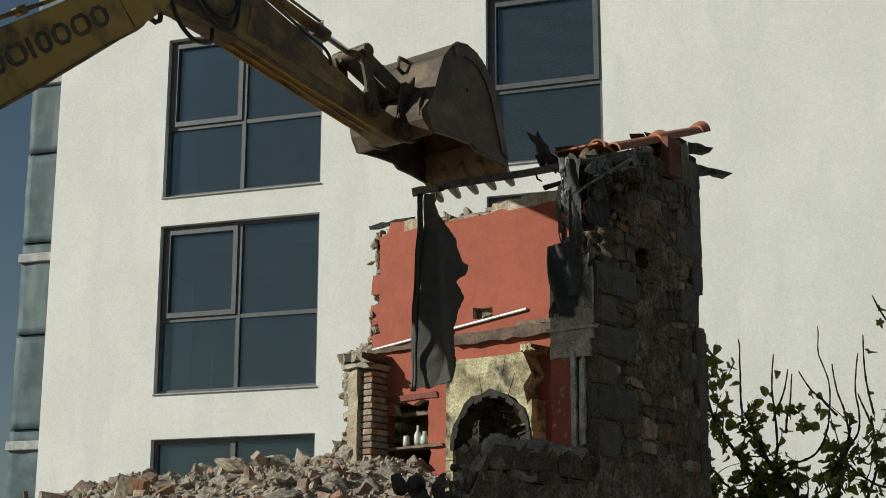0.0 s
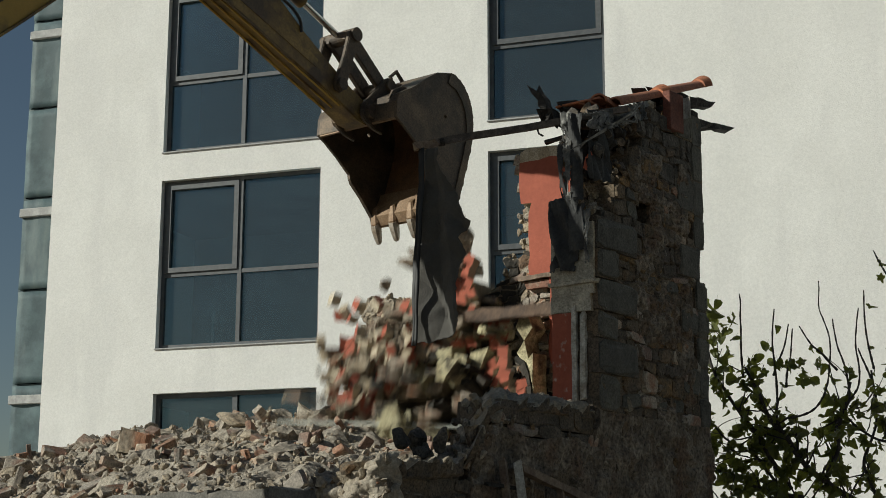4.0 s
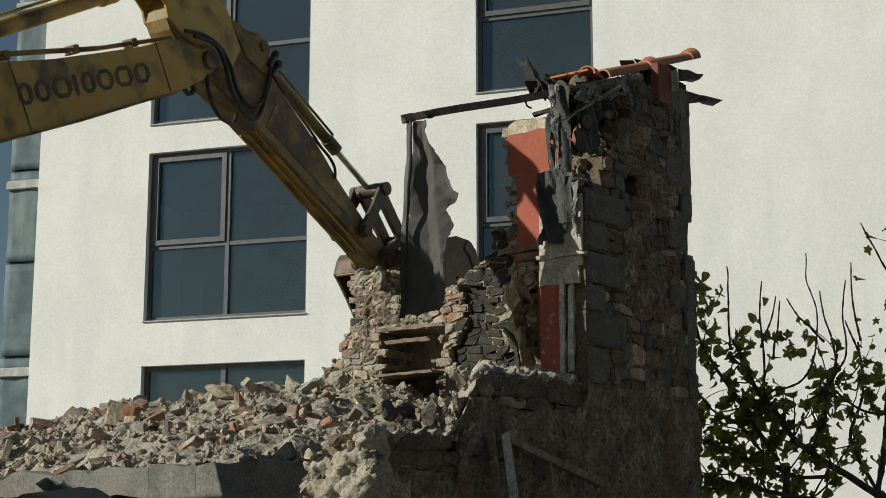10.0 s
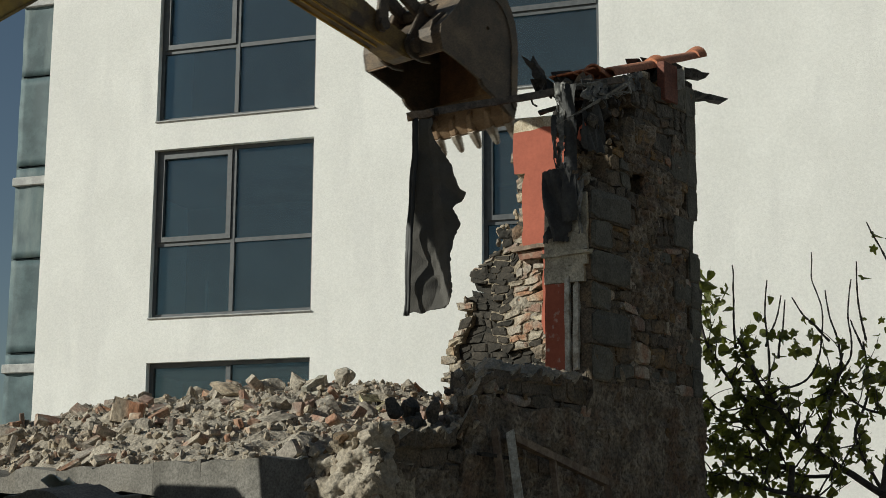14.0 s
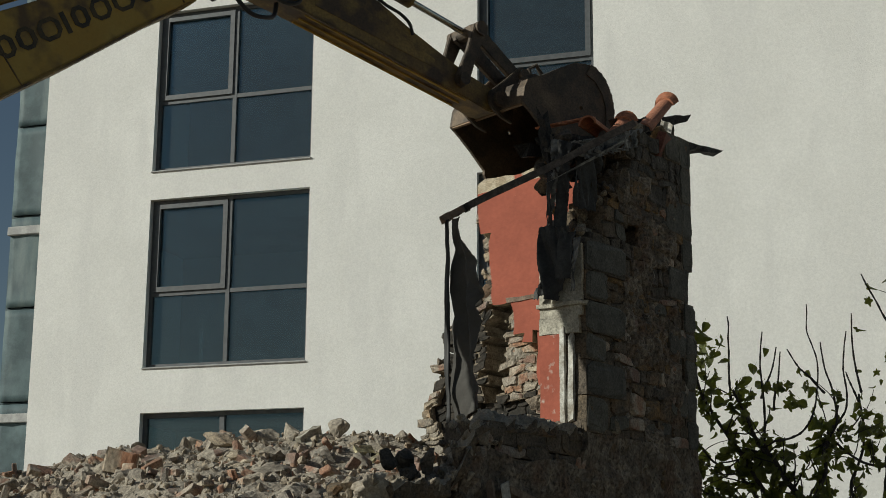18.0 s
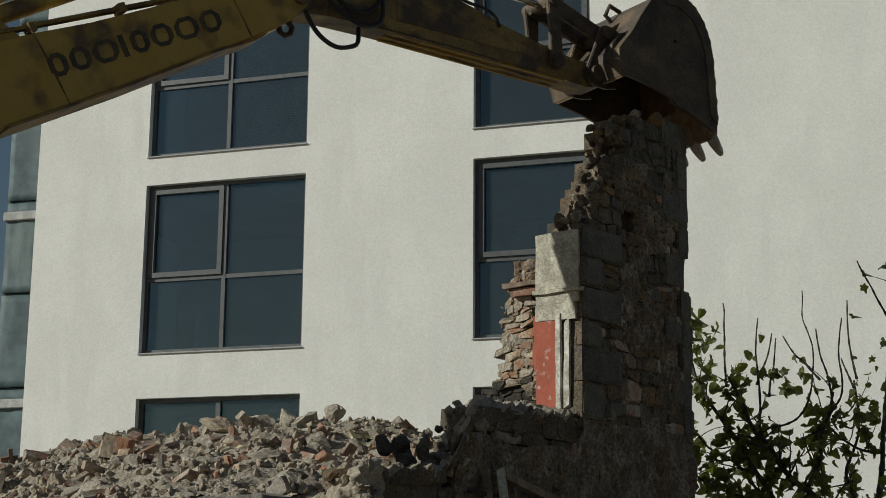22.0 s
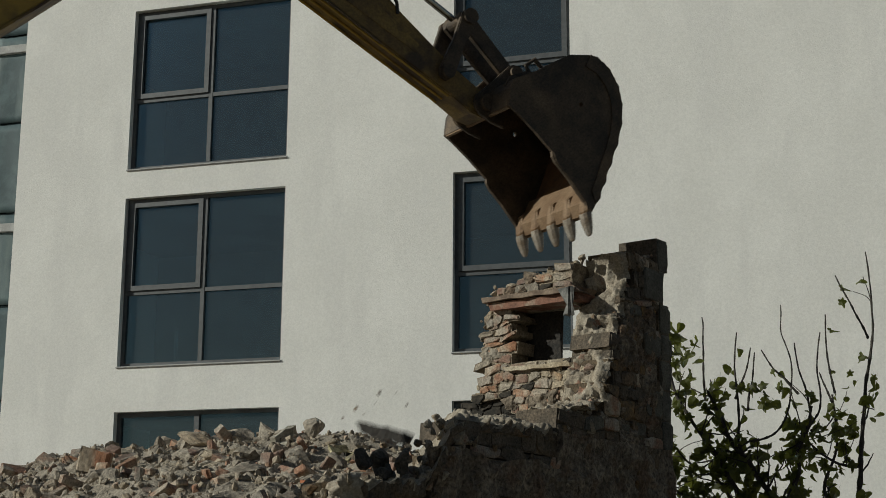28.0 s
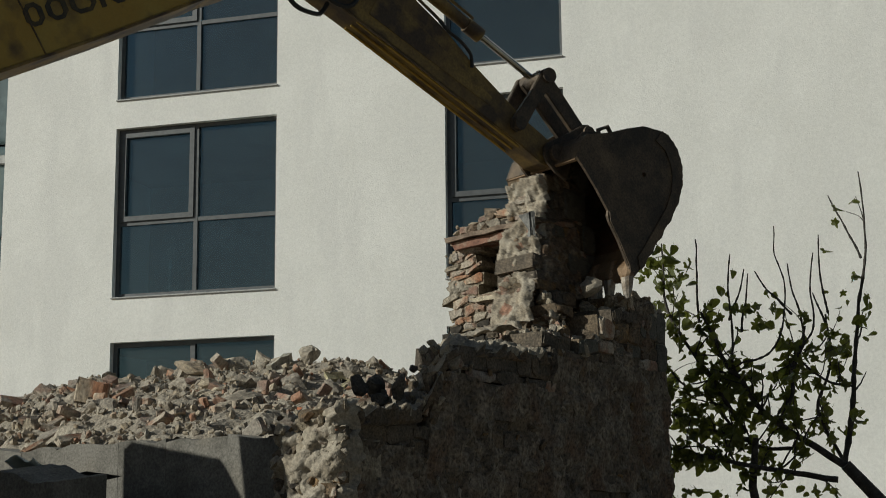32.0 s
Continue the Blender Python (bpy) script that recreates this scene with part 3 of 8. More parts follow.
def raise_side_wall():
    random.seed(11)
    waves = [SIDE_0, SIDE_0, SIDE_0, SIDE_3, SIDE_4, SIDE_5]
    for low, cells in ((True, lay(NEAR_Q, FAR_Q, 1.3, 2.93, 0.27, 0.17, 0.5)), (False, lay(0.0, FAR_Q, 2.93, 5.85, 0.19, 0.115, 0.6))):
        for u0, u1, v0, v1 in cells:
            cu, cv = (u0 + u1) / 2, (v0 + v1) / 2
            w = wave_of(cu, cv, waves)
            if not w:
                continue
            if (abs(cu - 1.32) < 0.1 and abs(cv - 3.83) < 0.09) or (abs(cu - 0.83) < 0.09 and abs(cv - 4.75) < 0.12):
                continue
            if (not low and cu > FAR_Q - 0.2) or (cu < -1.3 and cv > 2.5):
                continue
            charred = cv > 5.1 + 0.25 * noise.noise((cu * 4, cv * 4, 2)) and random.random() < 0.75
            mats = [CHAR_SHADE if charred else random.choice((BRICK, STONE, STONE, STAIN_FACE, STONE, STAIN_FACE, STAIN_FACE, QUOIN, STONE, STAIN_FACE)) if not low else (BRICK if random.random() < 0.08 else STAIN_FACE), STAIN_FACE]
            u1 = min(u1, FAR_Q - 0.2) if not low else u1
            ob = stone_piece("stone", side_wall, u0, u1, v0, v1, SIDE_T, to_side, mats, proud=0.012 if low else 0.022, bend=0.05, chip=0.02)
            if w < 9:
                FALLS.append((ob, w))
    # large squared blocks dress the far corner
    z, k = 2.93, 0
    while z < 5.8:
        h = min(rnd(0.24, 0.36), 5.85 - z)
        w = wave_of(FAR_Q - 0.1, z + h / 2, waves)
        if w:
            bite = 0.09 if z < 4.45 < z + h else 0.0
            ob = stone_piece("quoin", side_wall, FAR_Q - 0.2, FAR_Q - bite + rnd(-0.015, 0.015), z, z + h, SIDE_T, to_side, [QUOIN, STAIN_FACE], proud=0.016, chip=0.024)
            if w < 9:
                FALLS.append((ob, w))
            if k % 2:
                ob = stone_piece("quoin", side_wall, FAR_Q - 0.5, FAR_Q - 0.2, z + 0.01, z + h - 0.02, 0.03, lambda u, d, v: (0.022 - d, u, v), [QUOIN, STAIN_FACE], proud=0.01, chip=0.022)
                if w < 9:
                    FALLS.append((ob, w))
        z += h
        k += 1
    # squared grey blocks dress the jamb of the window
    random.seed(14)
    z = 2.95
    for h, w in ((0.3, 0.3), (0.28, 0.62), (0.24, 0.3), (0.27, 0.62), (0.25, 0.34), (0.27, 0.64)):
        ob = stone_piece("quoin", side_wall, 0.0, w, z + 0.005, z + h - 0.005, 0.1, lambda u, d, v: (0.05 - d, u, v), [QUOIN, STAIN_FACE], proud=0.014, bend=0.02, chip=0.03)
        FALLS.append((ob, 4))
        z += h
    # footing below, hardly seen
    shape("footing", [(x, y, z) for z in (0, 1.3) for x, y in ((-SIDE_T, NEAR_Q), (0, NEAR_Q), (0, FAR_Q), (-SIDE_T, FAR_Q))],
          [(0, 3, 2, 1), (4, 5, 6, 7), (0, 1, 5, 4), (1, 2, 6, 5), (2, 3, 7, 6), (3, 0, 4, 7)], CONCRETE, side_wall)


def raise_back_wall():
    random.seed(12)
    waves = [BACK_0, BACK_1, BACK_2, BACK_3, BACK_4, BACK_5]
    for u0, u1, v0, v1 in lay(-3.75, -0.4, 2.4, 5.6, 0.145, 0.062, 0.35):
        cu, cv = (u0 + u1) / 2, (v0 + v1) / 2
        w = wave_of(cu, cv, waves)
        if not w and inside(BACK_1, cu, cv):
            w = 2
        if not w or (-1.07 < cu < -0.42 and 3.67 < cv < 4.19):
            continue
        # recesses for the cupboard and the hearth
        if (-2.86 < cu < -2.16 and 2.9 < cv < 3.7):
            continue
        fire = (-1.93 < cu < -1.53 and cv < 3.86) or (cu + 1.73) ** 2 + (cv - 3.86) ** 2 < 0.04 or (-1.9 < cu < -1.08 and cv < 3.4) or (cu + 1.72) ** 2 + (cv - 4.47) ** 2 < 0.014
        flue = inside(FLUE, cu, cv)
        brick = noise.noise((cu * 1.6, cv * 1.6, 3.0)) > -0.06 or flue
        sooty = fire or (-1.9 < cu < -1.04 and cv < 3.62)
        ob = stone_piece("brick" if brick else "stone", back_wall, u0, u1, v0, v1, BACK_T, (lambda u, d, v, k=0.62 if w < 3 else 0.06: (u, BACK_Q + d + k, v)) if fire else to_back,
                         [SOOT if random.random() < (1.0 if fire else 0.9 if sooty and w < 3 else 0.95 if flue else 0.04) else (BRICK if brick and random.random() < 0.74 else STONE_PALE), SOOT if fire else MORTAR], proud=0.012, bend=0.085, chip=0.016)
        if w < 9:
            FALLS.append((ob, w))
    # the plaster coat in front of it, in patches that break along ragged lines
    du, dv = 0.105, 0.1
    nu, nv = int(2.95 / du), int(2.7 / dv)

    def corner(i, j):
        n = noise.noise_vector((i * 3.7, j * 5.1, 2.0))
        return (-3.08 + i * du + n.x * 0.05, 2.9 + j * dv + n.y * 0.046)
    red_0 = [(-3.05, 2.9), (-3.02, 5.42), (-2.6, 5.5), (-2.0, 5.38), (-1.5, 5.46), (-0.05, 5.5), (-0.05, 2.9)]
    red_1 = [(-1.3, 5.5), (-1.25, 5.37), (-1.27, 5.1), (-1.2, 4.95), (-1.25, 4.6), (-1.18, 4.45), (-1.14, 4.33), (-1.02, 4.25), (-1.0, 3.8), (-0.9, 3.4), (-0.86, 2.9), (-0.05, 2.9), (-0.05, 5.5)]
    hole = [(-2.82, 2.9), (-2.82, 3.72), (-2.3, 3.72), (-2.3, 2.9)]
    hearth = [(-2.12, 2.9), (-2.12, 4.0), (-1.15, 4.0), (-1.15, 2.9)]
    for i in range(nu + 1):
        for j in range(nv + 1):
            q = [corner(i, j), corner(i + 1, j), corner(i + 1, j + 1), corner(i, j + 1)]
            cu, cv = sum(c[0] for c in q) / 4, sum(c[1] for c in q) / 4
            if not inside(red_0, cu, cv) or inside(hole, cu, cv) or inside(hearth, cu, cv) or cu > (-0.42 if cv < 4.5 else -0.12):
                continue
            if (cu + 1.72) ** 2 + (cv - 4.47) ** 2 < 0.008:
                continue
            t = 0.082
            verts = [(a - cu, -t, b - cv) for a, b in q] + [(a - cu, -0.001, b - cv) for a, b in q]
            ob = shape("plaster_patch", verts, [(0, 1, 2, 3), (7, 6, 5, 4), (0, 4, 5, 1), (1, 5, 6, 2), (2, 6, 7, 3), (3, 7, 4, 0)], [RED, CREAM], back_wall,
                       mat_of=[1 if cv > 5.43 + 0.12 * noise.noise((cu * 3.1, 1, 1)) else 0, 1, 1, 1, 1, 1], at=(cu, BACK_Q, cv))
            w = 3 if inside(red_1, cu, cv) else 1
            if w == 3 and cv < 3.95 and cu > -0.95:
                w = 4
            FALLS.append((ob, w))


def coat_side_wall():
    """Mud mortar clings to the face in rough patches: nearly all of it below, half of it above."""
    random.seed(15)
    waves = [SIDE_0, SIDE_0, SIDE_0, SIDE_3, SIDE_4, SIDE_5]

    def relief(u, v):
        return 0.026 + 0.034 * noise.noise((u * 3.3, v * 3.3, 6)) + 0.034 * noise.noise((u * 8.7, v * 8.7, 2)) + 0.026 * noise.noise((u * 21, v * 21, 4))
    for low, u0, u1, v0, v1, nu, nv in ((True, -2.47, 1.9, 1.35, 2.95, 16, 6), (False, 0.66, 1.6, 2.95, 5.3, 6, 15)):
        def corner(i, j):
            n = noise.noise_vector((i * 3.1 + 9, j * 4.3, 2.0))
            return Vector((u0 + (u1 - u0) * (i + n.x * 0.5 * (i not in (0, nu))) / nu, v0 + (v1 - v0) * (j + n.y * 0.5 * (j not in (0, nv))) / nv))
        for i in range(nu):
            for j in range(nv):
                q = [corner(i, j), corner(i + 1, j), corner(i + 1, j + 1), corner(i, j + 1)]
                c = sum(q, Vector((0, 0))) / 4
                w = wave_of(c.x, c.y, waves)
                if not w or not inside(SIDE_0, c.x, c.y + 0.1) or noise.noise((c.x * 1.9, c.y * 1.9, 8)) > (0.5 if low else 0.08):
                    continue
                n = 6
                verts, faces = [], []
                for b in range(n + 1):
                    for a in range(n + 1):
                        p = q[0].lerp(q[1], a / n).lerp(q[3].lerp(q[2], a / n), b / n)
                        rim = a in (0, n) or b in (0, n)
                        k = noise.noise_vector((p.x * 19, p.y * 19, 3)) * (0.025 if rim and not low else 0.012)
                        verts.append((relief(p.x, p.y) - (0.012 if rim and not low else 0), p.x + k.x - c.x, p.y + k.y - c.y))
                for b in range(n):
                    for a in range(n):
                        o = b * (n + 1) + a
                        faces.append((o, o + 1, o + n + 2, o + n + 1))
                edge = list(range(n)) + [n + k * (n + 1) for k in range(n)] + [(n + 1) ** 2 - 1 - k for k in range(n)] + [(n - k) * (n + 1) for k in range(n)]
                m = len(verts)
                verts += [(-0.03, verts[e][1], verts[e][2]) for e in edge]
                L = len(edge)
                faces += [(edge[k], m + k, m + (k + 1) % L, edge[(k + 1) % L]) for k in range(L)]
                ob = shape("render_patch", verts, faces, MUD, side_wall, at=(0, c.x, c.y))
                if w < 9:
                    FALLS.append((ob, w))


def coat_back_wall():
    """Lime mortar smeared over the courses of the inner wall, in lumps."""
    random.seed(16)
    waves = [BACK_0, BACK_1, BACK_2, BACK_3, BACK_4, BACK_5]
    nu, nv = 27, 26
    u0, u1, v0, v1 = -3.72, -0.42, 2.42, 5.3

    def corner(i, j):
        n = noise.noise_vector((i * 3.1 + 4, j * 4.3, 7.0))
        return Vector((u0 + (u1 - u0) * (i + n.x * 0.6) / nu, v0 + (v1 - v0) * (j + n.y * 0.6) / nv))
    for i in range(nu):
        for j in range(nv):
            q = [corner(i, j), corner(i + 1, j), corner(i + 1, j + 1), corner(i, j + 1)]
            c = sum(q, Vector((0, 0))) / 4
            w = wave_of(c.x, c.y, waves)
            if not w and inside(BACK_1, c.x, c.y):
                w = 2
            if not w or noise.noise((c.x * 2.6, c.y * 2.6, 5)) > (-0.12 if inside(FLUE, c.x, c.y) else -0.05 if w > 2 else 0.06) or not inside(BACK_0 if w == 1 else (waves[w] if w < 6 else BACK_5), c.x, c.y + 0.05) and w == 9:
                continue
            if (-1.17 < c.x and 3.6 < c.y < 4.27) or (-2.96 < c.x < -2.1 and 2.85 < c.y < 3.78) or (-1.95 < c.x < -1.5 and c.y < 4.05) or (-1.92 < c.x < -1.1 and c.y < 3.45):
                continue
            n = 4
            verts, faces = [], []
            for b in range(n + 1):
                for a in range(n + 1):
                    p = q[0].lerp(q[1], a / n).lerp(q[3].lerp(q[2], a / n), b / n)
                    rim = a in (0, n) or b in (0, n)
                    k = noise.noise_vector((p.x * 23, p.y * 23, 3)) * (0.03 if rim else 0.012)
                    d = 0.02 + 0.028 * noise.noise((p.x * 9, p.y * 9, 2)) + 0.02 * noise.noise((p.x * 24, p.y * 24, 4)) - (0.014 if rim else 0)
                    verts.append((p.x + k.x - c.x, -min(d, 0.07), p.y + k.y - c.y))
            for b in range(n):
                for a in range(n):
                    o = b * (n + 1) + a
                    faces.append((o, o + 1, o + n + 2, o + n + 1))
            edge = list(range(n)) + [n + k * (n + 1) for k in range(n)] + [(n + 1) ** 2 - 1 - k for k in range(n)] + [(n - k) * (n + 1) for k in range(n)]
            m = len(verts)
            verts += [(verts[e][0], 0.03, verts[e][2]) for e in edge]
            faces += [(edge[k], m + k, m + (k + 1) % len(edge), edge[(k + 1) % len(edge)]) for k in range(len(edge))]
            ob = shape("mortar_patch", verts, faces, SOOT if inside(FLUE, c.x, c.y) else LIME if noise.noise((c.x * 1.9, c.y * 1.9, 31)) < -0.02 else MUD, back_wall, at=(c.x, BACK_Q, c.y))
            if w < 9:
                FALLS.append((ob, w))


def lumps(p, amount):
    """Broken mortar: rounded lumps with pits between them."""
    return amount * (0.5 - abs(noise.noise(p * 5)) * 1.4 + 0.55 * (0.4 - abs(noise.noise(p * 11.5))) + 0.3 * noise.noise(p * 27))


def broken_core():
    """The torn top of the side wall: its mortar core rises from the outer face to the heap behind."""
    line = [(-2.62, 2.22), (-2.5, 2.33), (-2.1, 2.36), (-1.74, 2.4), (-1.62, 2.6), (-1.47, 2.82), (-1.3, 2.91), (-0.7, 2.93), (0.0, 2.93)]

    def top(q):
        q = max(q + 0.07 * noise.noise((q * 4, 1, 8)), line[0][0])
        for (q0, z0), (q1, z1) in zip(line, line[1:]):
            if q0 <= q <= q1:
                return z0 + (z1 - z0) * (q - q0) / (q1 - q0)
        return line[-1][1]
    nu, nv = 190, 34
    bm = bmesh.new()
    grid = []
    for j in range(nv + 1):
        row = []
        for i in range(nu + 1):
            q = -2.62 + 2.62 * i / nu
            f = j / nv
            # over the face first, then back across the top
            if f < 0.25:
                p, z = 0.012, top(q) - 0.1 * (0.25 - f) / 0.25
            else:
                g = (f - 0.25) / 0.75
                p, z = 0.012 - 0.45 * g, top(q - 0.42 * g) + 0.07 * g ** 0.7
            w = Vector((p, q, z))
            k = (lumps(w, 0.095) + 0.05 * noise.noise(w * 2.6)) * (0.3 if f < 0.08 else 1)
            row.append(bm.verts.new((p + k * (0.8 if f < 0.4 else 0.2) - 0.05 * (f < 0.08), q + 0.03 * noise.noise(w * 9), z + k * (0.3 if f < 0.2 else 1))))
        grid.append(row)
    for a, b in zip(grid, grid[1:]):
        for i in range(nu):
            bm.faces.new((a[i], a[i + 1], b[i + 1], b[i]))
    bmesh.ops.recalc_face_normals(bm, faces=bm.faces)
    ob = part("broken_core", bm, LIME, side_wall, "crumbling pale mortar core", True)
    ob.data.materials.append(STAIN_FACE)
    for k, f in enumerate(ob.data.polygons):
        f.material_index = 1 if k < nu * nv * (0.24 + 0.12 * noise.noise((k % nu * 0.09, 0, 3))) else 0


def broken_end():
    """Where the side wall was torn off beside the small window: the pale core from face to face, bared by the fall of the jamb."""
    line = [(0.1, 3.1), (0.55, 3.2), (0.72, 3.3), (0.82, 3.5), (0.9, 3.73), (0.96, 3.9), (1.02, 4.06), (1.12, 4.25), (1.18, 4.4), (1.16, 4.62)]
    nu, nv = 26, 74
    bm = bmesh.new()
    grid = []
    for j in range(nv + 1):
        f = j / nv * (len(line) - 1)
        k = min(int(f), len(line) - 2)
        q, z = (line[k][a] + (line[k + 1][a] - line[k][a]) * (f - k) for a in (0, 1))
        row = []
        for i in range(nu + 1):
            p = -0.41 + 0.42 * i / nu
            w = Vector((p, q + 4, z))
            e = lumps(w, 0.13) + 0.07 * noise.noise(w * 2.7)
            edge = 0.05 * max(0, abs(i / nu - 0.5) - 0.42) / 0.08
            row.append(bm.verts.new((p + 0.02 * noise.noise(w * 8), q - 0.03 - 0.8 * e + edge, z + 0.45 * e)))
        grid.append(row)
    for a, b in zip(grid, grid[1:]):
        for i in range(nu):
            bm.faces.new((a[i], b[i], b[i + 1], a[i + 1]))
    bmesh.ops.recalc_face_normals(bm, faces=bm.faces)
    ob = part("broken_end", bm, [LIME, STONE_PALE, BRICK], side_wall, "crumbling pale mortar core with stones in it", True)
    for f in ob.data.polygons:
        n = noise.noise((f.center.x * 7, f.center.y * 7, f.center.z * 9))
        f.material_index = 1 if n > 0.12 else (2 if n < -0.36 else 0)
    FALLS.append((ob, 5))


def broken_corner():
    """The bared corner: one mass of mortar with stones in it."""
    nu, nv = 36, 60
    bm = bmesh.new()
    grid = []
    for j in range(nv + 1):
        row = []
        for i in range(nu + 1):
            u, v = -0.66 + 0.72 * i / nu, 1.15 + 1.3 * j / nv
            lim = 2.2 + 0.22 * (u + 0.66) / 0.72 + 0.05 * noise.noise((u * 7, 1, 1))
            back = max(0, v - lim) * 2.6
            w = Vector((u, 3.0, v))
            k = lumps(w, 0.13) + 0.05 * noise.noise(w * 2.3)
            side = 0.12 * max(0, (u - -0.06) / 0.12) ** 2 + 0.16 * max(0, (-0.5 - u) / 0.16) ** 2
            row.append(bm.verts.new((u + 0.02 * noise.noise(w * 10), NEAR_Q - 0.1 - k + back + side, min(v, lim + 0.03) + 0.3 * k * (v > lim))))
        grid.append(row)
    for a, b in zip(grid, grid[1:]):
        for i in range(nu):
            bm.faces.new((a[i], a[i + 1], b[i + 1], b[i]))
    bmesh.ops.recalc_face_normals(bm, faces=bm.faces)
    part("broken_corner", bm, LIME, street_wall, "crumbling mortar with stones in it", True)


def crumbs_along(wall, line, wave, to, step, lo, hi, mats):
    """Broken mortar along a ragged edge."""
    for (u0, v0), (u1, v1) in zip(line, line[1:]):
        for k in range(int(math.hypot(u1 - u0, v1 - v0) / step)):
            f = random.random()
            ob = rock_piece("stone", wall, to(u0 + (u1 - u0) * f + rnd(-0.05, 0.03), rnd(0.02, 0.4), v0 + (v1 - v0) * f + rnd(-0.05, 0.03)), rnd(lo, hi), random.choice(mats))
            if wave:
                FALLS.append((ob, wave))


def raise_street_wall():
    """Rendered masonry: slabs of render with cracks between them, and a ragged top."""
    random.seed(13)
    p = -7.6
    while p < -0.55:
        w = min(rnd(0.35, 0.75), -0.5 - p)
        bm = bmesh.new()
        top = [(p + w * k / 4, 2.24 + 0.07 * noise.noise(((p + w * k / 4) * 3, 0, 0)) + rnd(-0.02, 0.02)) for k in range(5)]
        add_plate(bm, [(p + 0.002, 0), (p + w - 0.002, 0)] + top[::-1], NEAR_Q + rnd(0, 0.008), NEAR_Q + 0.35)
        part("render_slab", bm, CONCRETE, street_wall, "cracked grey render over stone")
        p += w
    # the broken corner where the two walls met: stone and mortar laid bare
    for u0, u1, v0, v1 in lay(-0.55, 0.0, 1.2, 2.4, 0.17, 0.13, 0.5):
        if v1 > 2.2 + 0.25 * (u0 + 0.55):
            continue
        ob = stone_piece("stone", street_wall, u0, u1, v0, v1, 0.34, lambda u, d, v: (u, NEAR_Q - 0.06 + d, v), [random.choice((STONE_PALE, STONE, STAIN_FACE)), MORTAR], proud=0.09, bend=0.07, chip=0.04)


raise_side_wall()
coat_side_wall()
raise_back_wall()
raise_street_wall()
coat_back_wall()
broken_core()
broken_end()
broken_corner()


# ---- rubble inside the house
def heap():
    bm = bmesh.new()
    nu, nv = 190, 120
    grid = []
    for j in range(nv + 1):
        row = []
        for i in range(nu + 1):
            p, q = -9 + i * 8.6 / nu, -2.3 + j * 5.3 / nv
            z = heap_height(p, q) + 0.1 * noise.noise((p * 3.1, q * 3.1, 7)) + 0.06 * noise.noise((p * 7, q * 7, 4)) + 0.03 * noise.noise((p * 16, q * 16, 2))
            row.append(bm.verts.new((p, q, z)))
        grid.append(row)
    for a, b in zip(grid, grid[1:]):
        for i in range(nu):
            bm.faces.new((a[i], a[i + 1], b[i + 1], b[i]))
    ob = part("rubble_heap", bm, DUST)
    ob.matrix_basis = RUIN
    tagged(ob, "pale dusty heap of broken masonry inside the ruin", "rubble", kind="stuff")


def rock_mesh(k, brick=False, rough=True):
    random.seed(100 + k)
    bm = bmesh.new()
    if brick:
        add_box(bm, -0.1, 0.1 * rnd(0.3, 1), -0.05, 0.05, -0.03, 0.03, bevel=0.008)
        for v in bm.verts:
            v.co += Vector((rnd(-1, 1), rnd(-1, 1), rnd(-1, 1))) * 0.006
    else:
        s = Vector((rnd(0.7, 1.2), rnd(0.6, 1.0), rnd(0.45, 0.8)))
        for _ in range(15):
            d = Vector((random.gauss(0, 1), random.gauss(0, 1), random.gauss(0, 1))).normalized()
            e = 0.11 * rnd(0.8, 1.12)
            bm.verts.new((d.x * s.x * e, d.y * s.y * e, d.z * s.z * e))
        r = bmesh.ops.convex_hull(bm, input=bm.verts)
        bmesh.ops.delete(bm, geom=[v for v in bm.verts if not v.link_faces], context="VERTS")
    if rough:
        # break the flat facets up; lumps of mortar are rounder than stones
        bmesh.ops.triangulate(bm, faces=bm.faces)
        bmesh.ops.subdivide_edges(bm, edges=bm.edges, cuts=1 if brick or k >= 200 else 2, use_grid_fill=True)
        if k >= 200 or not brick:
            bmesh.ops.smooth_vert(bm, verts=bm.verts, factor=0.5 if k >= 200 else 0.25, use_axis_x=True, use_axis_y=True, use_axis_z=True)
        for v in bm.verts:
            v.co += noise.noise_vector(v.co * 13 + Vector((k, 3, 0))) * (0.016 if not brick else 0.004) + noise.noise_vector(v.co * 34 + Vector((k, 0, 0))) * (0.01 if not brick else 0.005)
    me = bpy.data.meshes.new("fragment")
    bm.to_mesh(me)
    bm.free()
    me.materials.append(BRICK if brick else (DUST if k % 2 == 0 else STONE_PALE))
    return me


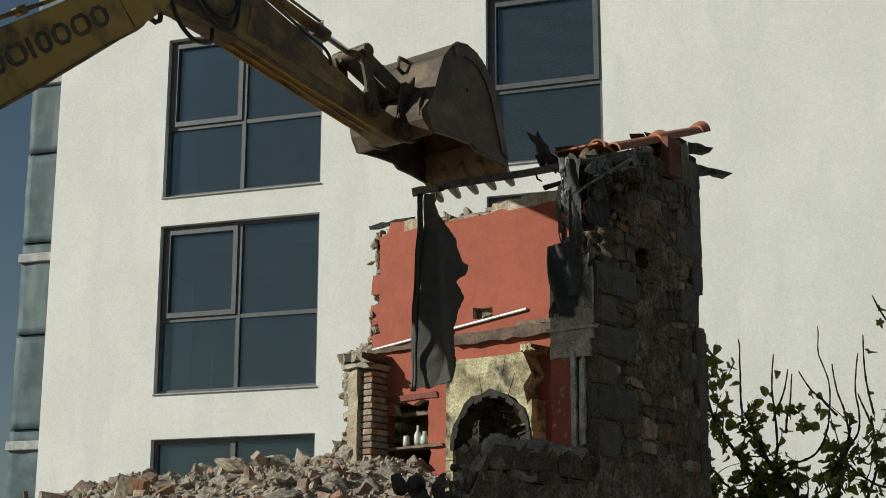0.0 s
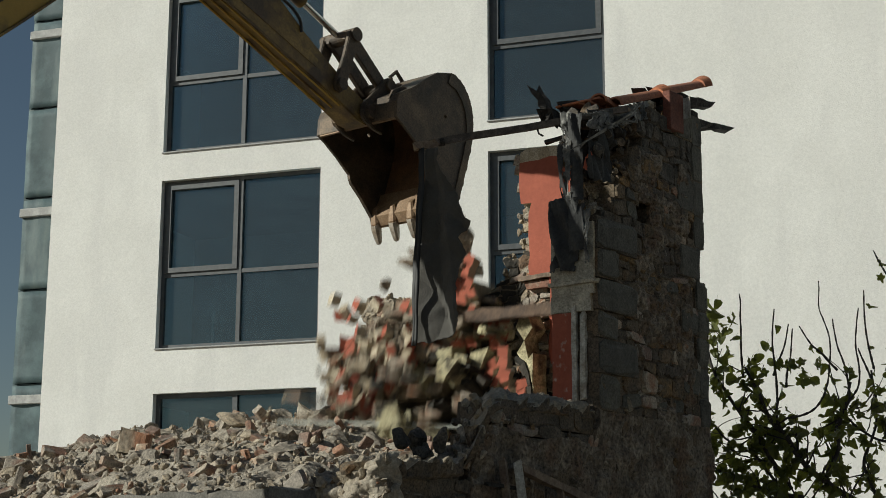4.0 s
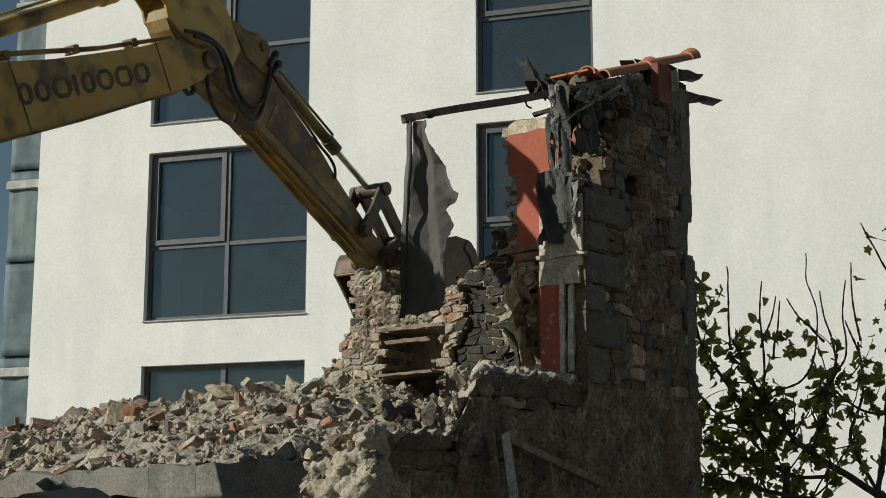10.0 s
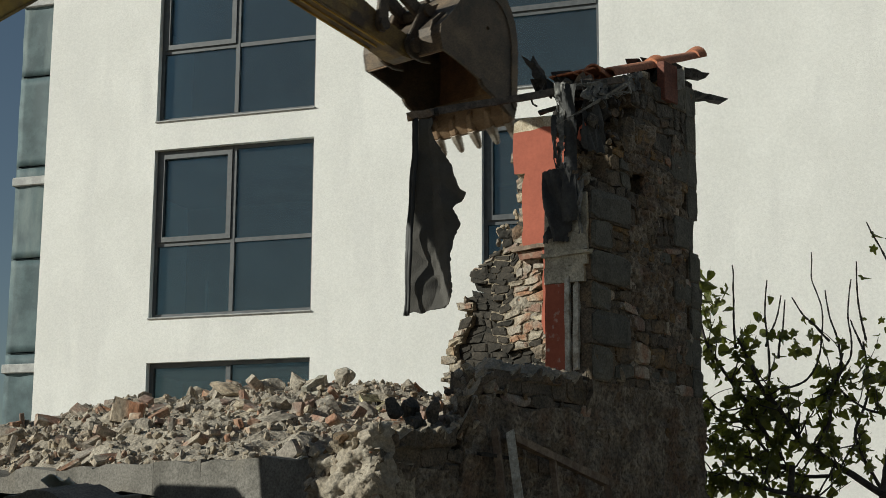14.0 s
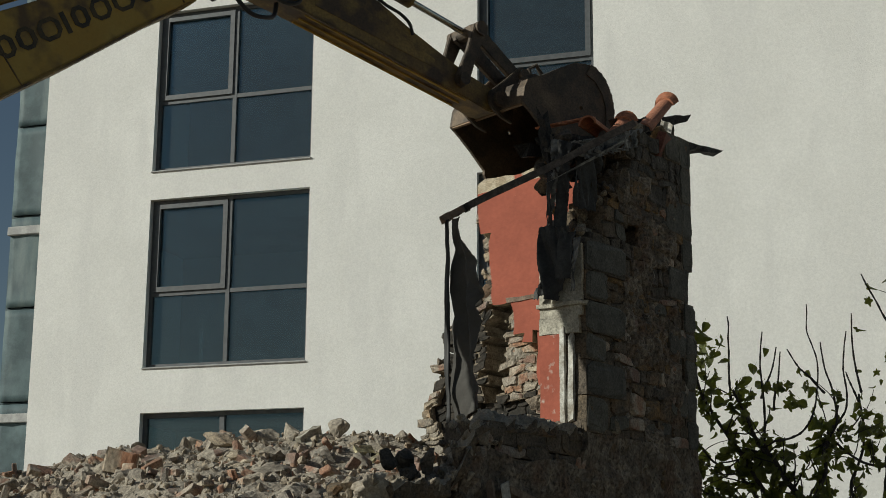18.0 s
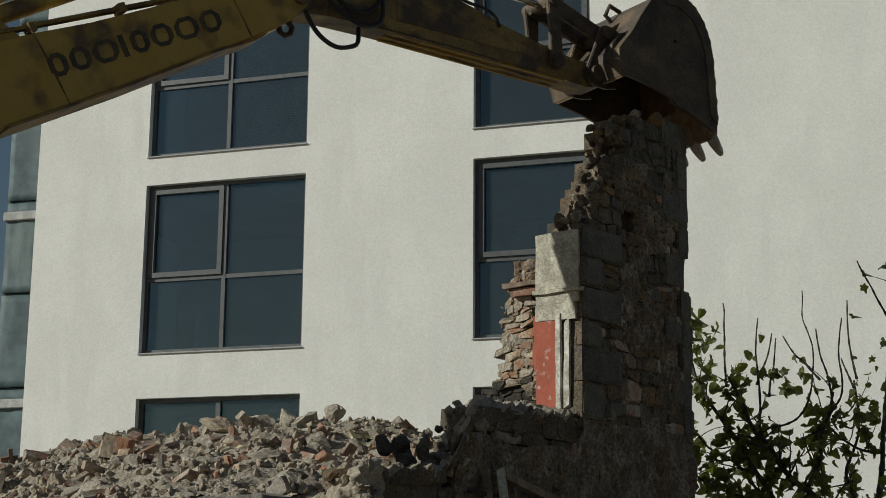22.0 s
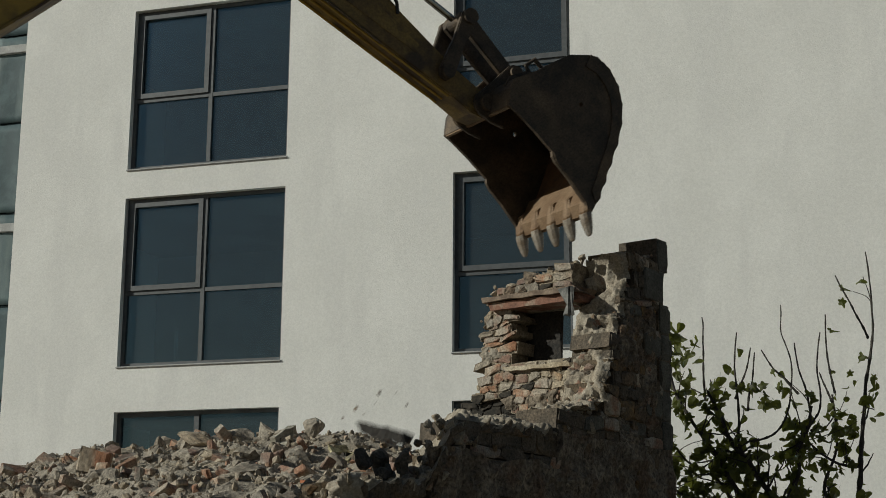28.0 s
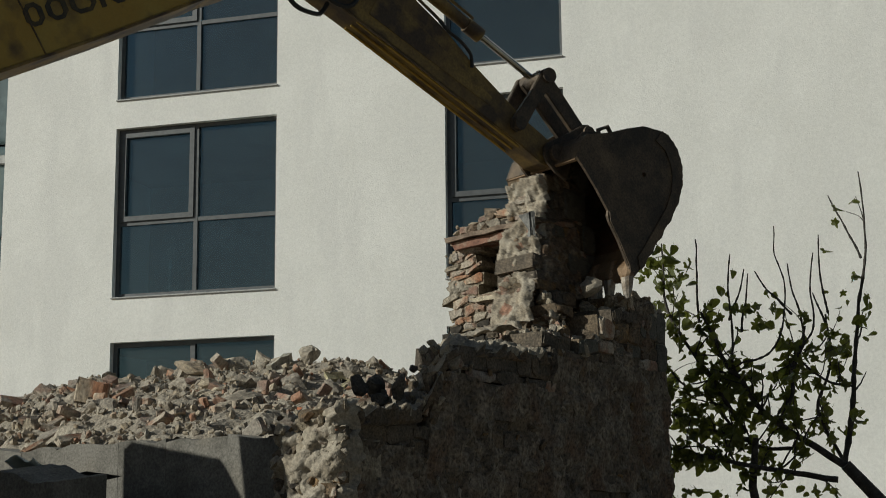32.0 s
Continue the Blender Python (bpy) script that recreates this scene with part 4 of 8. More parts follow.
def fragments():
    rocks = [rock_mesh(k) for k in range(14)] + [rock_mesh(50 + k, True) for k in range(6)]
    random.seed(21)
    for k in range(285):
        p, q = rnd(-7.4, -0.5), rnd(-2.35, 1.1)
        if p > -2.4 and q > 0.6:
            continue
        brick = random.random() < 0.42
        ob = new("masonry_fragment", random.choice(rocks[14:] if brick else rocks[:14]))
        s = rnd(0.8, 1.3) if brick else 0.45 + 1.5 * random.random() ** 1.8
        z = heap_height(p, q)
        tilt = (rnd(-0.5, 0.5), rnd(-0.5, 0.5), rnd(0, 6)) if random.random() < 0.6 else (rnd(0, 6), rnd(0, 6), rnd(0, 6))
        ob.matrix_basis = RUIN @ Matrix.LocRotScale((p, q, z + 0.01 * s), Euler(tilt), (s * (1.25 if brick else 1), s * rnd(0.8, 1.1), s * rnd(0.7, 1)))
        tagged(ob, "broken brick in the dusty rubble heap" if brick else "broken piece of dusty masonry on the rubble heap", "rubble", group="loose masonry fragments")
    # blocks that stand out on the heap: place, size along three axes, tilt, mesh
    for p, q, size, tilt, k in ((-4.48, -0.9, (1.5, 2.3, 3.4), (0.1, 0.25, 0.6), 15), (-4.97, 0.3, (1.05, 1.0, 2.0), (0.1, 0.1, 0.4), 3), (-5.87, 0.0, (0.9, 1.0, 1.5), (0.2, 0.3, 1.0), 6),
                                   (-6.03, -0.2, (1.1, 1.2, 1.6), (0.9, 0.5, 0.3), 16), (-5.61, -1.4, (1.0, 1.6, 1.4), (1.4, 0.1, 0.5), 14), (-4.2, 0.5, (1.3, 1.2, 1.8), (0.4, 0.7, 1.4), 17),
                                   (-3.16, 0.6, (1.7, 1.4, 1.5), (0.2, -0.2, 0.2), 8), (-2.43, 0.4, (1.5, 1.2, 1.3), (0.3, 0.2, 2.0), 2), (-2.3, -1.2, (1.9, 1.2, 0.9), (0.1, -0.3, 0.9), 4),
                                   (-4.6, -1.3, (1.4, 1.3, 1.6), (0.3, -0.4, 0.5), 18), (-4.04, -1.5, (1.4, 1.1, 1.3), (0.2, 0.3, 1.3), 14), (-2.4, -0.9, (1.2, 1.0, 1.1), (0, 0, 0), 9),
                                   (-3.53, 0.6, (1.1, 1.0, 1.1), (0.6, 0.2, 0.1), 12), (-5.26, 0.0, (1.0, 1.3, 1.5), (0.5, 0.9, 2.2), 19), (-5.93, -0.7, (1.3, 1.4, 1.8), (0.7, 0.2, 1.1), 15), (-4.5, 0.4, (1.9, 1.3, 1.0), (0.2, 0.35, 0.3), 5),
                                   (-3.8, 0.6, (1.8, 1.3, 1.1), (0.1, 0.3, 0.8), 10), (-3.4, -0.4, (1.6, 1.4, 1.0), (0.2, 0.1, 1.5), 11), (-3.0, -0.7, (1.3, 1.2, 1.0), (0.2, 0.4, 0.4), 16)):
        ob = new("masonry_block", rocks[k])
        z = heap_height(p, q) + 0.035 * max(size)
        ob.matrix_basis = RUIN @ Matrix.LocRotScale((p, q, z), Euler(tilt), size)
        tagged(ob, "large broken block of masonry standing out on the heap", "rubble", group="large masonry blocks")
    # lumps on the side wall's low end, shade put into their dark colour
    dark = [rock_mesh(210 + k) for k in range(5)]
    for m in dark:
        m.materials.clear()
        m.materials.append(CHAR_SHADE)
    for k in range(9):
        ob = new("tarry_lump", random.choice(dark))
        s = rnd(0.7, 1.4)
        ob.matrix_basis = RUIN @ Matrix.LocRotScale((rnd(-0.5, -0.1), -1.8 + rnd(-0.2, 0.16), 2.56 + rnd(-0.05, 0.08)), Euler((rnd(0, 6), rnd(0, 6), rnd(0, 6))), (s, s, s))
        tagged(ob, "lump on the broken wall top, its shade put into the dark colour", "rubble", group="dark lumps on the wall")
    # grit and small shards, past counting
    shards = []
    for k in range(10):
        me = rock_mesh(k, rough=False)
        shards.append(([v.co.copy() for v in me.vertices], [tuple(p.vertices) for p in me.polygons]))
    random.seed(22)
    verts, faces, mi = [], [], []
    for k in range(7000):
        p, q = rnd(-7.6, -0.45), rnd(-2.4, 1.2)
        s = 0.06 + 0.45 * random.random() ** 3.6
        m = Matrix.LocRotScale((p, q, heap_height(p, q) + 0.1 * noise.noise((p * 3.1, q * 3.1, 7)) + 0.06 * noise.noise((p * 7, q * 7, 4)) + 0.015), Euler((rnd(0, 6), rnd(0, 6), rnd(0, 6))), (s, s, s))
        v, f = shards[k % 10]
        o = len(verts)
        verts += [m @ c for c in v]
        faces += [tuple(i + o for i in g) for g in f]
        mi += [(0, 0, 1, 1, 2, 0, 1)[k % 7]] * len(f)
    ob = shape("rubble_shards", verts, faces, [DUST, STONE_PALE, BRICK], None, mat_of=mi)
    ob.matrix_basis = RUIN
    tagged(ob, "small shards of stone and brick over the heap", "rubble", kind="stuff")


heap()
fragments()

# ---- the excavator: swing, boom, stick and bucket in one upright plane
# seconds, swing, boom, stick and bucket angles in degrees
ARM_ROWS = [
    (0, 49.4, 52.5, -10.9, -13.2), (1, 51.3, 44.8, -6.9, -30.5), (2, 50.7, 44.7, -6.8, -44.5), (3, 51.8, 47.1, -10.4, -45.5),
    (3.5, 51.1, 53.1, -17.7, -49.5), (5.5, 49.8, 58.9, -25.8, -47.2), (6, 52.1, 52.1, -18.9, -40.6), (7, 54.9, 38.2, -9.0, -40.0),
    (7.5, 55.6, 33.4, -11.1, -42.5), (8, 55.1, 33.0, -14.4, -44.5), (8.5, 55.3, 32.6, -16.8, -49.0), (9, 55.4, 32.9, -18.5, -54.0),
    (10, 54.8, 38.0, -27.2, -64.5), (10.5, 55.4, 41.1, -33.7, -66.5), (11, 55.0, 44.1, -40.4, -72.0), (12, 53.5, 50.7, -57.0, -94.4),
    (13, 51.0, 55.6, -34.9, -63.2), (13.5, 49.5, 55.2, -17.7, -35.3), (15.5, 40.1, 43.2, -1.2, -29.1), (16, 39.6, 42.3, -2.5, -29.0),
    (17, 38.4, 43.4, -4.3, -44.0), (18, 39.0, 49.7, -11.1, -55.0), (18.5, 40.1, 51.4, -14.0, -61.6), (19, 39.4, 55.1, -17.9, -63.3),
    (20, 39.7, 53.7, -11.7, -41.0), (21, 36.8, 46.8, -4.2, -15.9), (22, 32.5, 42.6, -1.7, -27.2), (23, 30.1, 40.4, 0.1, -29.3),
    (24, 30.1, 40.9, -2.6, -31.5), (25, 30.2, 42.7, -6.8, -39.5), (27.5, 29.7, 56.3, -29.8, -62.1), (28, 29.9, 54.6, -25.8, -52.3),
    (29, 31.1, 43.4, -10.8, -36.5), (30, 31.6, 35.0, -13.2, -38.5), (31, 31.4, 35.5, -18.4, -60.2), (31.5, 31.9, 37.9, -21.7, -65.2),
    (32, 31.8, 41.3, -26.9, -67.5),
]
EX_BASE = Matrix.Translation((-4.943, 9.637, 0))
FOOT, BOOM_L, STICK_L, REACH, TEETH_W = (0.25, 2.473), 5.692, 3.063, 1.403, 1.013
GUIDE_BACK, GUIDE_OFF, GUIDE_L, LINK_L, EAR_L, EAR_TURN = 0.446, 0.023, 0.586, 0.635, 0.432, 1.742
BOOM_PIN, STICK_EAR, CYL_PIN = (3.29, 1.195), (-0.823, 0.245), (0.526, 0.66)
excavator = empty("excavator", EX_BASE, "worn yellow tracked excavator with a toothed bucket", "excavator")


def rot(a, v):
    return (v[0] * math.cos(a) - v[1] * math.sin(a), v[0] * math.sin(a) + v[1] * math.cos(a))


def arm_joints(boom, stick, bucket):
    """Places in the arm's plane (out, up) for three absolute angles in radians."""
    j = {"foot": FOOT}

    def plus(p, v):
        return (p[0] + v[0], p[1] + v[1])
    j["tip"] = plus(FOOT, rot(boom, (BOOM_L, 0)))
    j["pin"] = plus(j["tip"], rot(stick, (STICK_L, 0)))
    j["ear"] = plus(j["pin"], rot(bucket + EAR_TURN, (EAR_L, 0)))
    j["guide"] = plus(j["pin"], rot(stick, (-GUIDE_BACK, GUIDE_OFF)))
    d = (j["ear"][0] - j["guide"][0], j["ear"][1] - j["guide"][1])
    L = math.hypot(*d)
    x = (GUIDE_L ** 2 - LINK_L ** 2 + L * L) / (2 * L)
    y = math.sqrt(max(GUIDE_L ** 2 - x * x, 1e-4))
    e = (d[0] / L, d[1] / L)
    j["knee"] = (j["guide"][0] + x * e[0] - y * e[1], j["guide"][1] + x * e[1] + y * e[0])
    j["boom_pin"] = plus(FOOT, rot(boom, BOOM_PIN))
    j["stick_ear"] = plus(j["tip"], rot(stick, STICK_EAR))
    j["cyl_pin"] = plus(j["tip"], rot(stick, CYL_PIN))
    return j


def in_plane(swing, p, angle, side=0.0):
    """A part's pose: its x axis points along angle in the arm's plane."""
    return pose(0, 0, 0, 0, 0, swing) @ Matrix.Translation((p[0], side, p[1])) @ Matrix.Rotation(-angle, 4, "Y")


def angle_to(p, q):
    return math.atan2(q[1] - p[1], q[0] - p[0])


EX = {}


def boom_part():
    up = [(-0.2, 0.15), (0.5, 0.55), (1.3, 0.98), (2.0, 1.24), (2.5, 1.26), (3.1, 1.05), (3.6, 0.88), (4.0, 0.73), (4.5, 0.575), (4.92, 0.45), (5.1, 0.395), (5.3, 0.37), (5.44, 0.31), (5.56, 0.21), (5.66, 0.13), (5.78, 0.1)]
    lo = [(5.82, 0.0), (5.78, -0.09), (5.66, -0.12), (5.5, -0.12), (5.28, -0.1), (5.13, -0.06), (4.84, 0.005), (3.95, 0.2), (3.4, 0.335), (2.95, 0.45), (2.5, 0.5), (1.8, 0.34), (1.0, 0.0), (0.1, -0.25), (-0.2, -0.15)]
    b = part("boom", plate(up + lo, -0.186, 0.186, 0.01), YELLOW, excavator, "yellow boom with black lettering")
    EX["boom"] = b
    part("pivot_pin", tube((BOOM_L, -0.24, 0), (BOOM_L, 0.24, 0), 0.085, n=24), STEEL, b)
    part("pivot_pin", tube((BOOM_PIN[0], -0.15, BOOM_PIN[1]), (BOOM_PIN[0], 0.15, BOOM_PIN[1]), 0.08, n=18), STEEL, b)
    # a ring of plate and pin under the nose
    part("towing_eye", path([(5.47, 0, -0.1), (5.44, 0, -0.15), (5.46, 0, -0.2), (5.515, 0, -0.215), (5.56, 0, -0.185), (5.565, 0, -0.14), (5.54, 0, -0.1)], 0.024, 10), STEEL, b)
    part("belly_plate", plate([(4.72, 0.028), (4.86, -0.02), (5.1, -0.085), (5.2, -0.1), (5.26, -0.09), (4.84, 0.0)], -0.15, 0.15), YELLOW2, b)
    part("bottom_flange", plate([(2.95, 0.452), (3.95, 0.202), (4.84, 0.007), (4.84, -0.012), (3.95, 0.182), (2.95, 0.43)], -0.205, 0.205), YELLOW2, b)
    for x0, z0, z1 in ((3.46, 0.32, 0.92), (5.08, -0.04, 0.4)):
        # weld seams across the cheek
        part("weld_seam", path([(x0, -0.187, z0), (x0 + (z1 - z0) * 0.1, -0.187, (z0 + z1) / 2), (x0 + (z1 - z0) * 0.18, -0.187, z1)], 0.007, 6), YELLOW2, b)
    for s in (-0.13, 0.08):
        part("cylinder_bracket", plate([(2.9, 1.1), (3.12, 1.27), (3.25, 1.31), (3.37, 1.28), (3.42, 1.18), (3.5, 0.9)], s, s + 0.05, 0.006), YELLOW, b)
    for k in range(2):
        y = -0.14 + k * 0.07
        part("steel_pipe", path([(2.3, y, 1.31), (3.17, y, 1.1), (3.75, y, 0.9), (4.57, y, 0.6), (5.14, y, 0.43), (5.42, y, 0.35)], 0.017), YELLOW2, b)
    for x, z in ((3.6, 0.93), (4.3, 0.69), (4.95, 0.48)):
        part("pipe_clamp", box(x - 0.03, x + 0.03, -0.17, -0.04, z - 0.03, z + 0.045, bevel=0.006, m=Matrix.Translation((x, 0, z)) @ Matrix.Rotation(radians(18), 4, "Y") @ Matrix.Translation((-x, 0, -z))), YELLOW2, b)
    # worn painted marks on both faces, one plain block after another
    u = 0.0
    for k, w in enumerate((0.15, 0.165, 0.205, 0.06, 0.15, 0.185, 0.205, 0.18)):
        bm = bmesh.new()
        h, s = 0.175, 0.042
        if w < 0.1:
            add_box(bm, 0, s, -0.0015, 0.0015, 0, h)
        else:
            ring = []
            for x0, x1, z0, z1 in ((0, w, 0, h), (s, w - s, s * 0.8, h - s * 0.8)):
                c = 0.3 * min(w, h) if x0 == 0 else 0.12 * min(w, h)
                ring.append([(x0 + c, z0), (x1 - c, z0), (x1, z0 + c), (x1, z1 - c), (x1 - c, z1), (x0 + c, z1), (x0, z1 - c), (x0, z0 + c)])
            v = [[[bm.verts.new((x, y, z)) for x, z in r] for r in ring] for y in (-0.0015, 0.0015)]
            for i in range(8):
                j = (i + 1) % 8
                bm.faces.new((v[0][0][i], v[0][0][j], v[0][1][j], v[0][1][i]))
                bm.faces.new((v[1][0][j], v[1][0][i], v[1][1][i], v[1][1][j]))
                bm.faces.new((v[0][0][j], v[0][0][i], v[1][0][i], v[1][0][j]))
                bm.faces.new((v[0][1][i], v[0][1][j], v[1][1][j], v[1][1][i]))
        me = None
        for side, y in ((1, -0.189), (-1, 0.189)):
            if me is None:
                mark = part("painted_mark", bm, LETTER, b, "faded black painted mark")
                me = mark.data
            else:
                mark = new("painted_mark", me)
                mark.parent = b
                tagged(mark, "faded black painted mark")
            slope = Matrix.Rotation(radians(16.2), 4, "Y")
            if side == 1:
                mark.matrix_basis = Matrix.Translation((3.477, y, 0.545)) @ slope @ Matrix.Translation((u, 0, 0))
            else:
                mark.matrix_basis = Matrix.Translation((4.9, y, 0.13)) @ slope @ Matrix.Translation((-u, 0, 0)) @ pose(0, 0, 0, 0, 0, 180)
        u += w + 0.028


def stick_part():
    up = [(-0.62, 0.545), (-0.46, 0.625), (-0.25, 0.645), (-0.02, 0.615), (0.27, 0.6), (0.62, 0.525), (0.85, 0.49), (1.13, 0.44), (1.6, 0.37), (2.04, 0.255), (2.4, 0.185), (2.7, 0.13), (3.06, 0.105), (3.15, 0.06)]
    lo = [(3.17, -0.03), (3.12, -0.1), (3.0, -0.125), (2.7, -0.105), (2.0, -0.1), (1.5, -0.085), (0.77, -0.085), (0.3, -0.095), (0.0, -0.13), (-0.2, -0.12), (-0.47, -0.04), (-0.56, 0.02), (-0.6, 0.1)]
    s = part("stick", plate(up + lo, -0.14, 0.14, 0.01), YELLOW2, excavator, "grimy yellow dipper stick with rust and oil stains")
    EX["stick"] = s
    # two cheeks stand out behind as the lug of the arm cylinder, two more carry the bucket cylinder
    for y in (-0.158, 0.122):
        part("cheek", plate([(-0.4, 0.0), (-0.56, 0.02), (-0.64, 0.1), (-0.74, 0.125), (-0.88, 0.13), (-0.94, 0.18), (-0.94, 0.29), (-0.89, 0.36), (-0.62, 0.55), (-0.46, 0.63), (-0.25, 0.65), (-0.02, 0.62), (0.3, 0.42), (0.3, 0.1)], y, y + 0.036, 0.006), YELLOW, s, "yellow cheek plate of the stick")
        part("cylinder_bracket", plate([(0.0, 0.58), (0.27, 0.635), (0.43, 0.735), (0.55, 0.75), (0.625, 0.69), (0.635, 0.56), (0.8, 0.45), (0.4, 0.4)], y, y + 0.036, 0.006), YELLOW2, s)
        part("boss", tube((0, y - 0.02, 0), (0, y + 0.056, 0), 0.15, n=28), YELLOW2, s)
        part("reinforcing_plate", plate([(0.95, 0.3), (2.3, 0.1), (2.3, 0.02), (0.95, 0.02)], y + (0.012 if y < 0 else 0.004), y + (0.032 if y < 0 else 0.024)), YELLOW2, s)
    for x, z, r, w in ((0, 0, 0.085, 0.205), (STICK_EAR[0], STICK_EAR[1], 0.065, 0.18), (CYL_PIN[0], CYL_PIN[1], 0.05, 0.18), (STICK_L, 0, 0.075, 0.25), (STICK_L - GUIDE_BACK, GUIDE_OFF, 0.06, 0.23)):
        part("pivot_pin", tube((x, -w, z), (x, w, z), r, n=20), STEEL, s)
    # hoses looping past the joint and up to the bucket cylinder
    part("hose", curve([(0.06, -0.17, -0.12), (0.126, -0.2, -0.253), (0.225, -0.21, -0.341), (0.355, -0.21, -0.379), (0.499, -0.2, -0.335), (0.571, -0.16, -0.264), (0.6, -0.1, -0.12)], 0.02), RUBBER, s)
    part("hose", curve([(-0.383, -0.22, 0.0), (-0.206, -0.22, 0.121), (-0.002, -0.23, 0.171), (0.228, -0.21, 0.131), (0.395, -0.2, 0.019), (0.545, -0.2, -0.022), (0.674, -0.19, 0.033), (0.754, -0.18, 0.174), (0.71, -0.17, 0.479), (0.659, -0.15, 0.62)], 0.02), RUBBER, s)
    part("hose", curve([(-0.288, -0.24, 0.022), (-0.047, -0.25, 0.13), (0.159, -0.23, 0.074), (0.325, -0.21, -0.038), (0.523, -0.2, -0.12), (0.68, -0.19, -0.11), (0.777, -0.19, -0.01), (0.768, -0.18, 0.288), (0.72, -0.16, 0.56)], 0.02), RUBBER, s)
    part("hose", curve([(1.55, -0.13, 0.4), (1.674, -0.15, 0.36), (1.817, -0.16, 0.345), (1.939, -0.16, 0.3), (2.005, -0.15, 0.213)], 0.015), RUBBER, s)
    part("steel_pipe", path([(0.68, -0.1, 0.6), (0.9, -0.11, 0.53), (1.3, -0.12, 0.45), (1.6, -0.13, 0.4)], 0.014), GRIMY, s)
    for x, z in ((0.66, 0.62), (0.74, 0.56)):
        part("hose_fitting", tube((x, -0.17, z - 0.09), (x + 0.02, -0.17, z + 0.06), 0.03, n=10), RUBBER, s)
        part("hose_fitting", tube((x + 0.02, -0.17, z + 0.06), (x + 0.025, -0.17, z + 0.1), 0.042, n=8), STEEL, s)
    for k in range(3):
        part("steel_rib", path([(0.9, -0.1 + 0.1 * k, -0.092), (1.9, -0.1 + 0.1 * k, -0.104), (2.75, -0.1 + 0.1 * k, -0.112)], 0.011, 6), YELLOW, s)
    part("wear_strip", plate([(0.5, -0.092), (0.77, -0.086), (1.5, -0.086), (2.0, -0.101), (2.0, -0.115), (1.5, -0.1), (0.77, -0.1), (0.5, -0.104)], -0.15, -0.125), GRIMY, s)


def holed_plate(pts, c, r, y0, y1):
    """A plate with one round hole through it."""
    bm = bmesh.new()
    hole = [(c[0] + r * math.cos(math.pi * k / 4), c[1] + r * math.sin(math.pi * k / 4)) for k in range(8)]
    loops = []
    for y in (y0, y1):
        vs = [[bm.verts.new((x, y, z)) for x, z in loop] for loop in (pts, hole)]
        es = [bm.edges.new((v[i], v[(i + 1) % len(v)])) for v in vs for i in range(len(v))]
        bmesh.ops.triangle_fill(bm, use_beauty=True, edges=es)
        loops.append(vs)
    for a, b in zip(*loops):
        for i in range(len(a)):
            j = (i + 1) % len(a)
            bm.faces.new((a[i], a[j], b[j], b[i]))
    bmesh.ops.recalc_face_normals(bm, faces=bm.faces)
    return bm


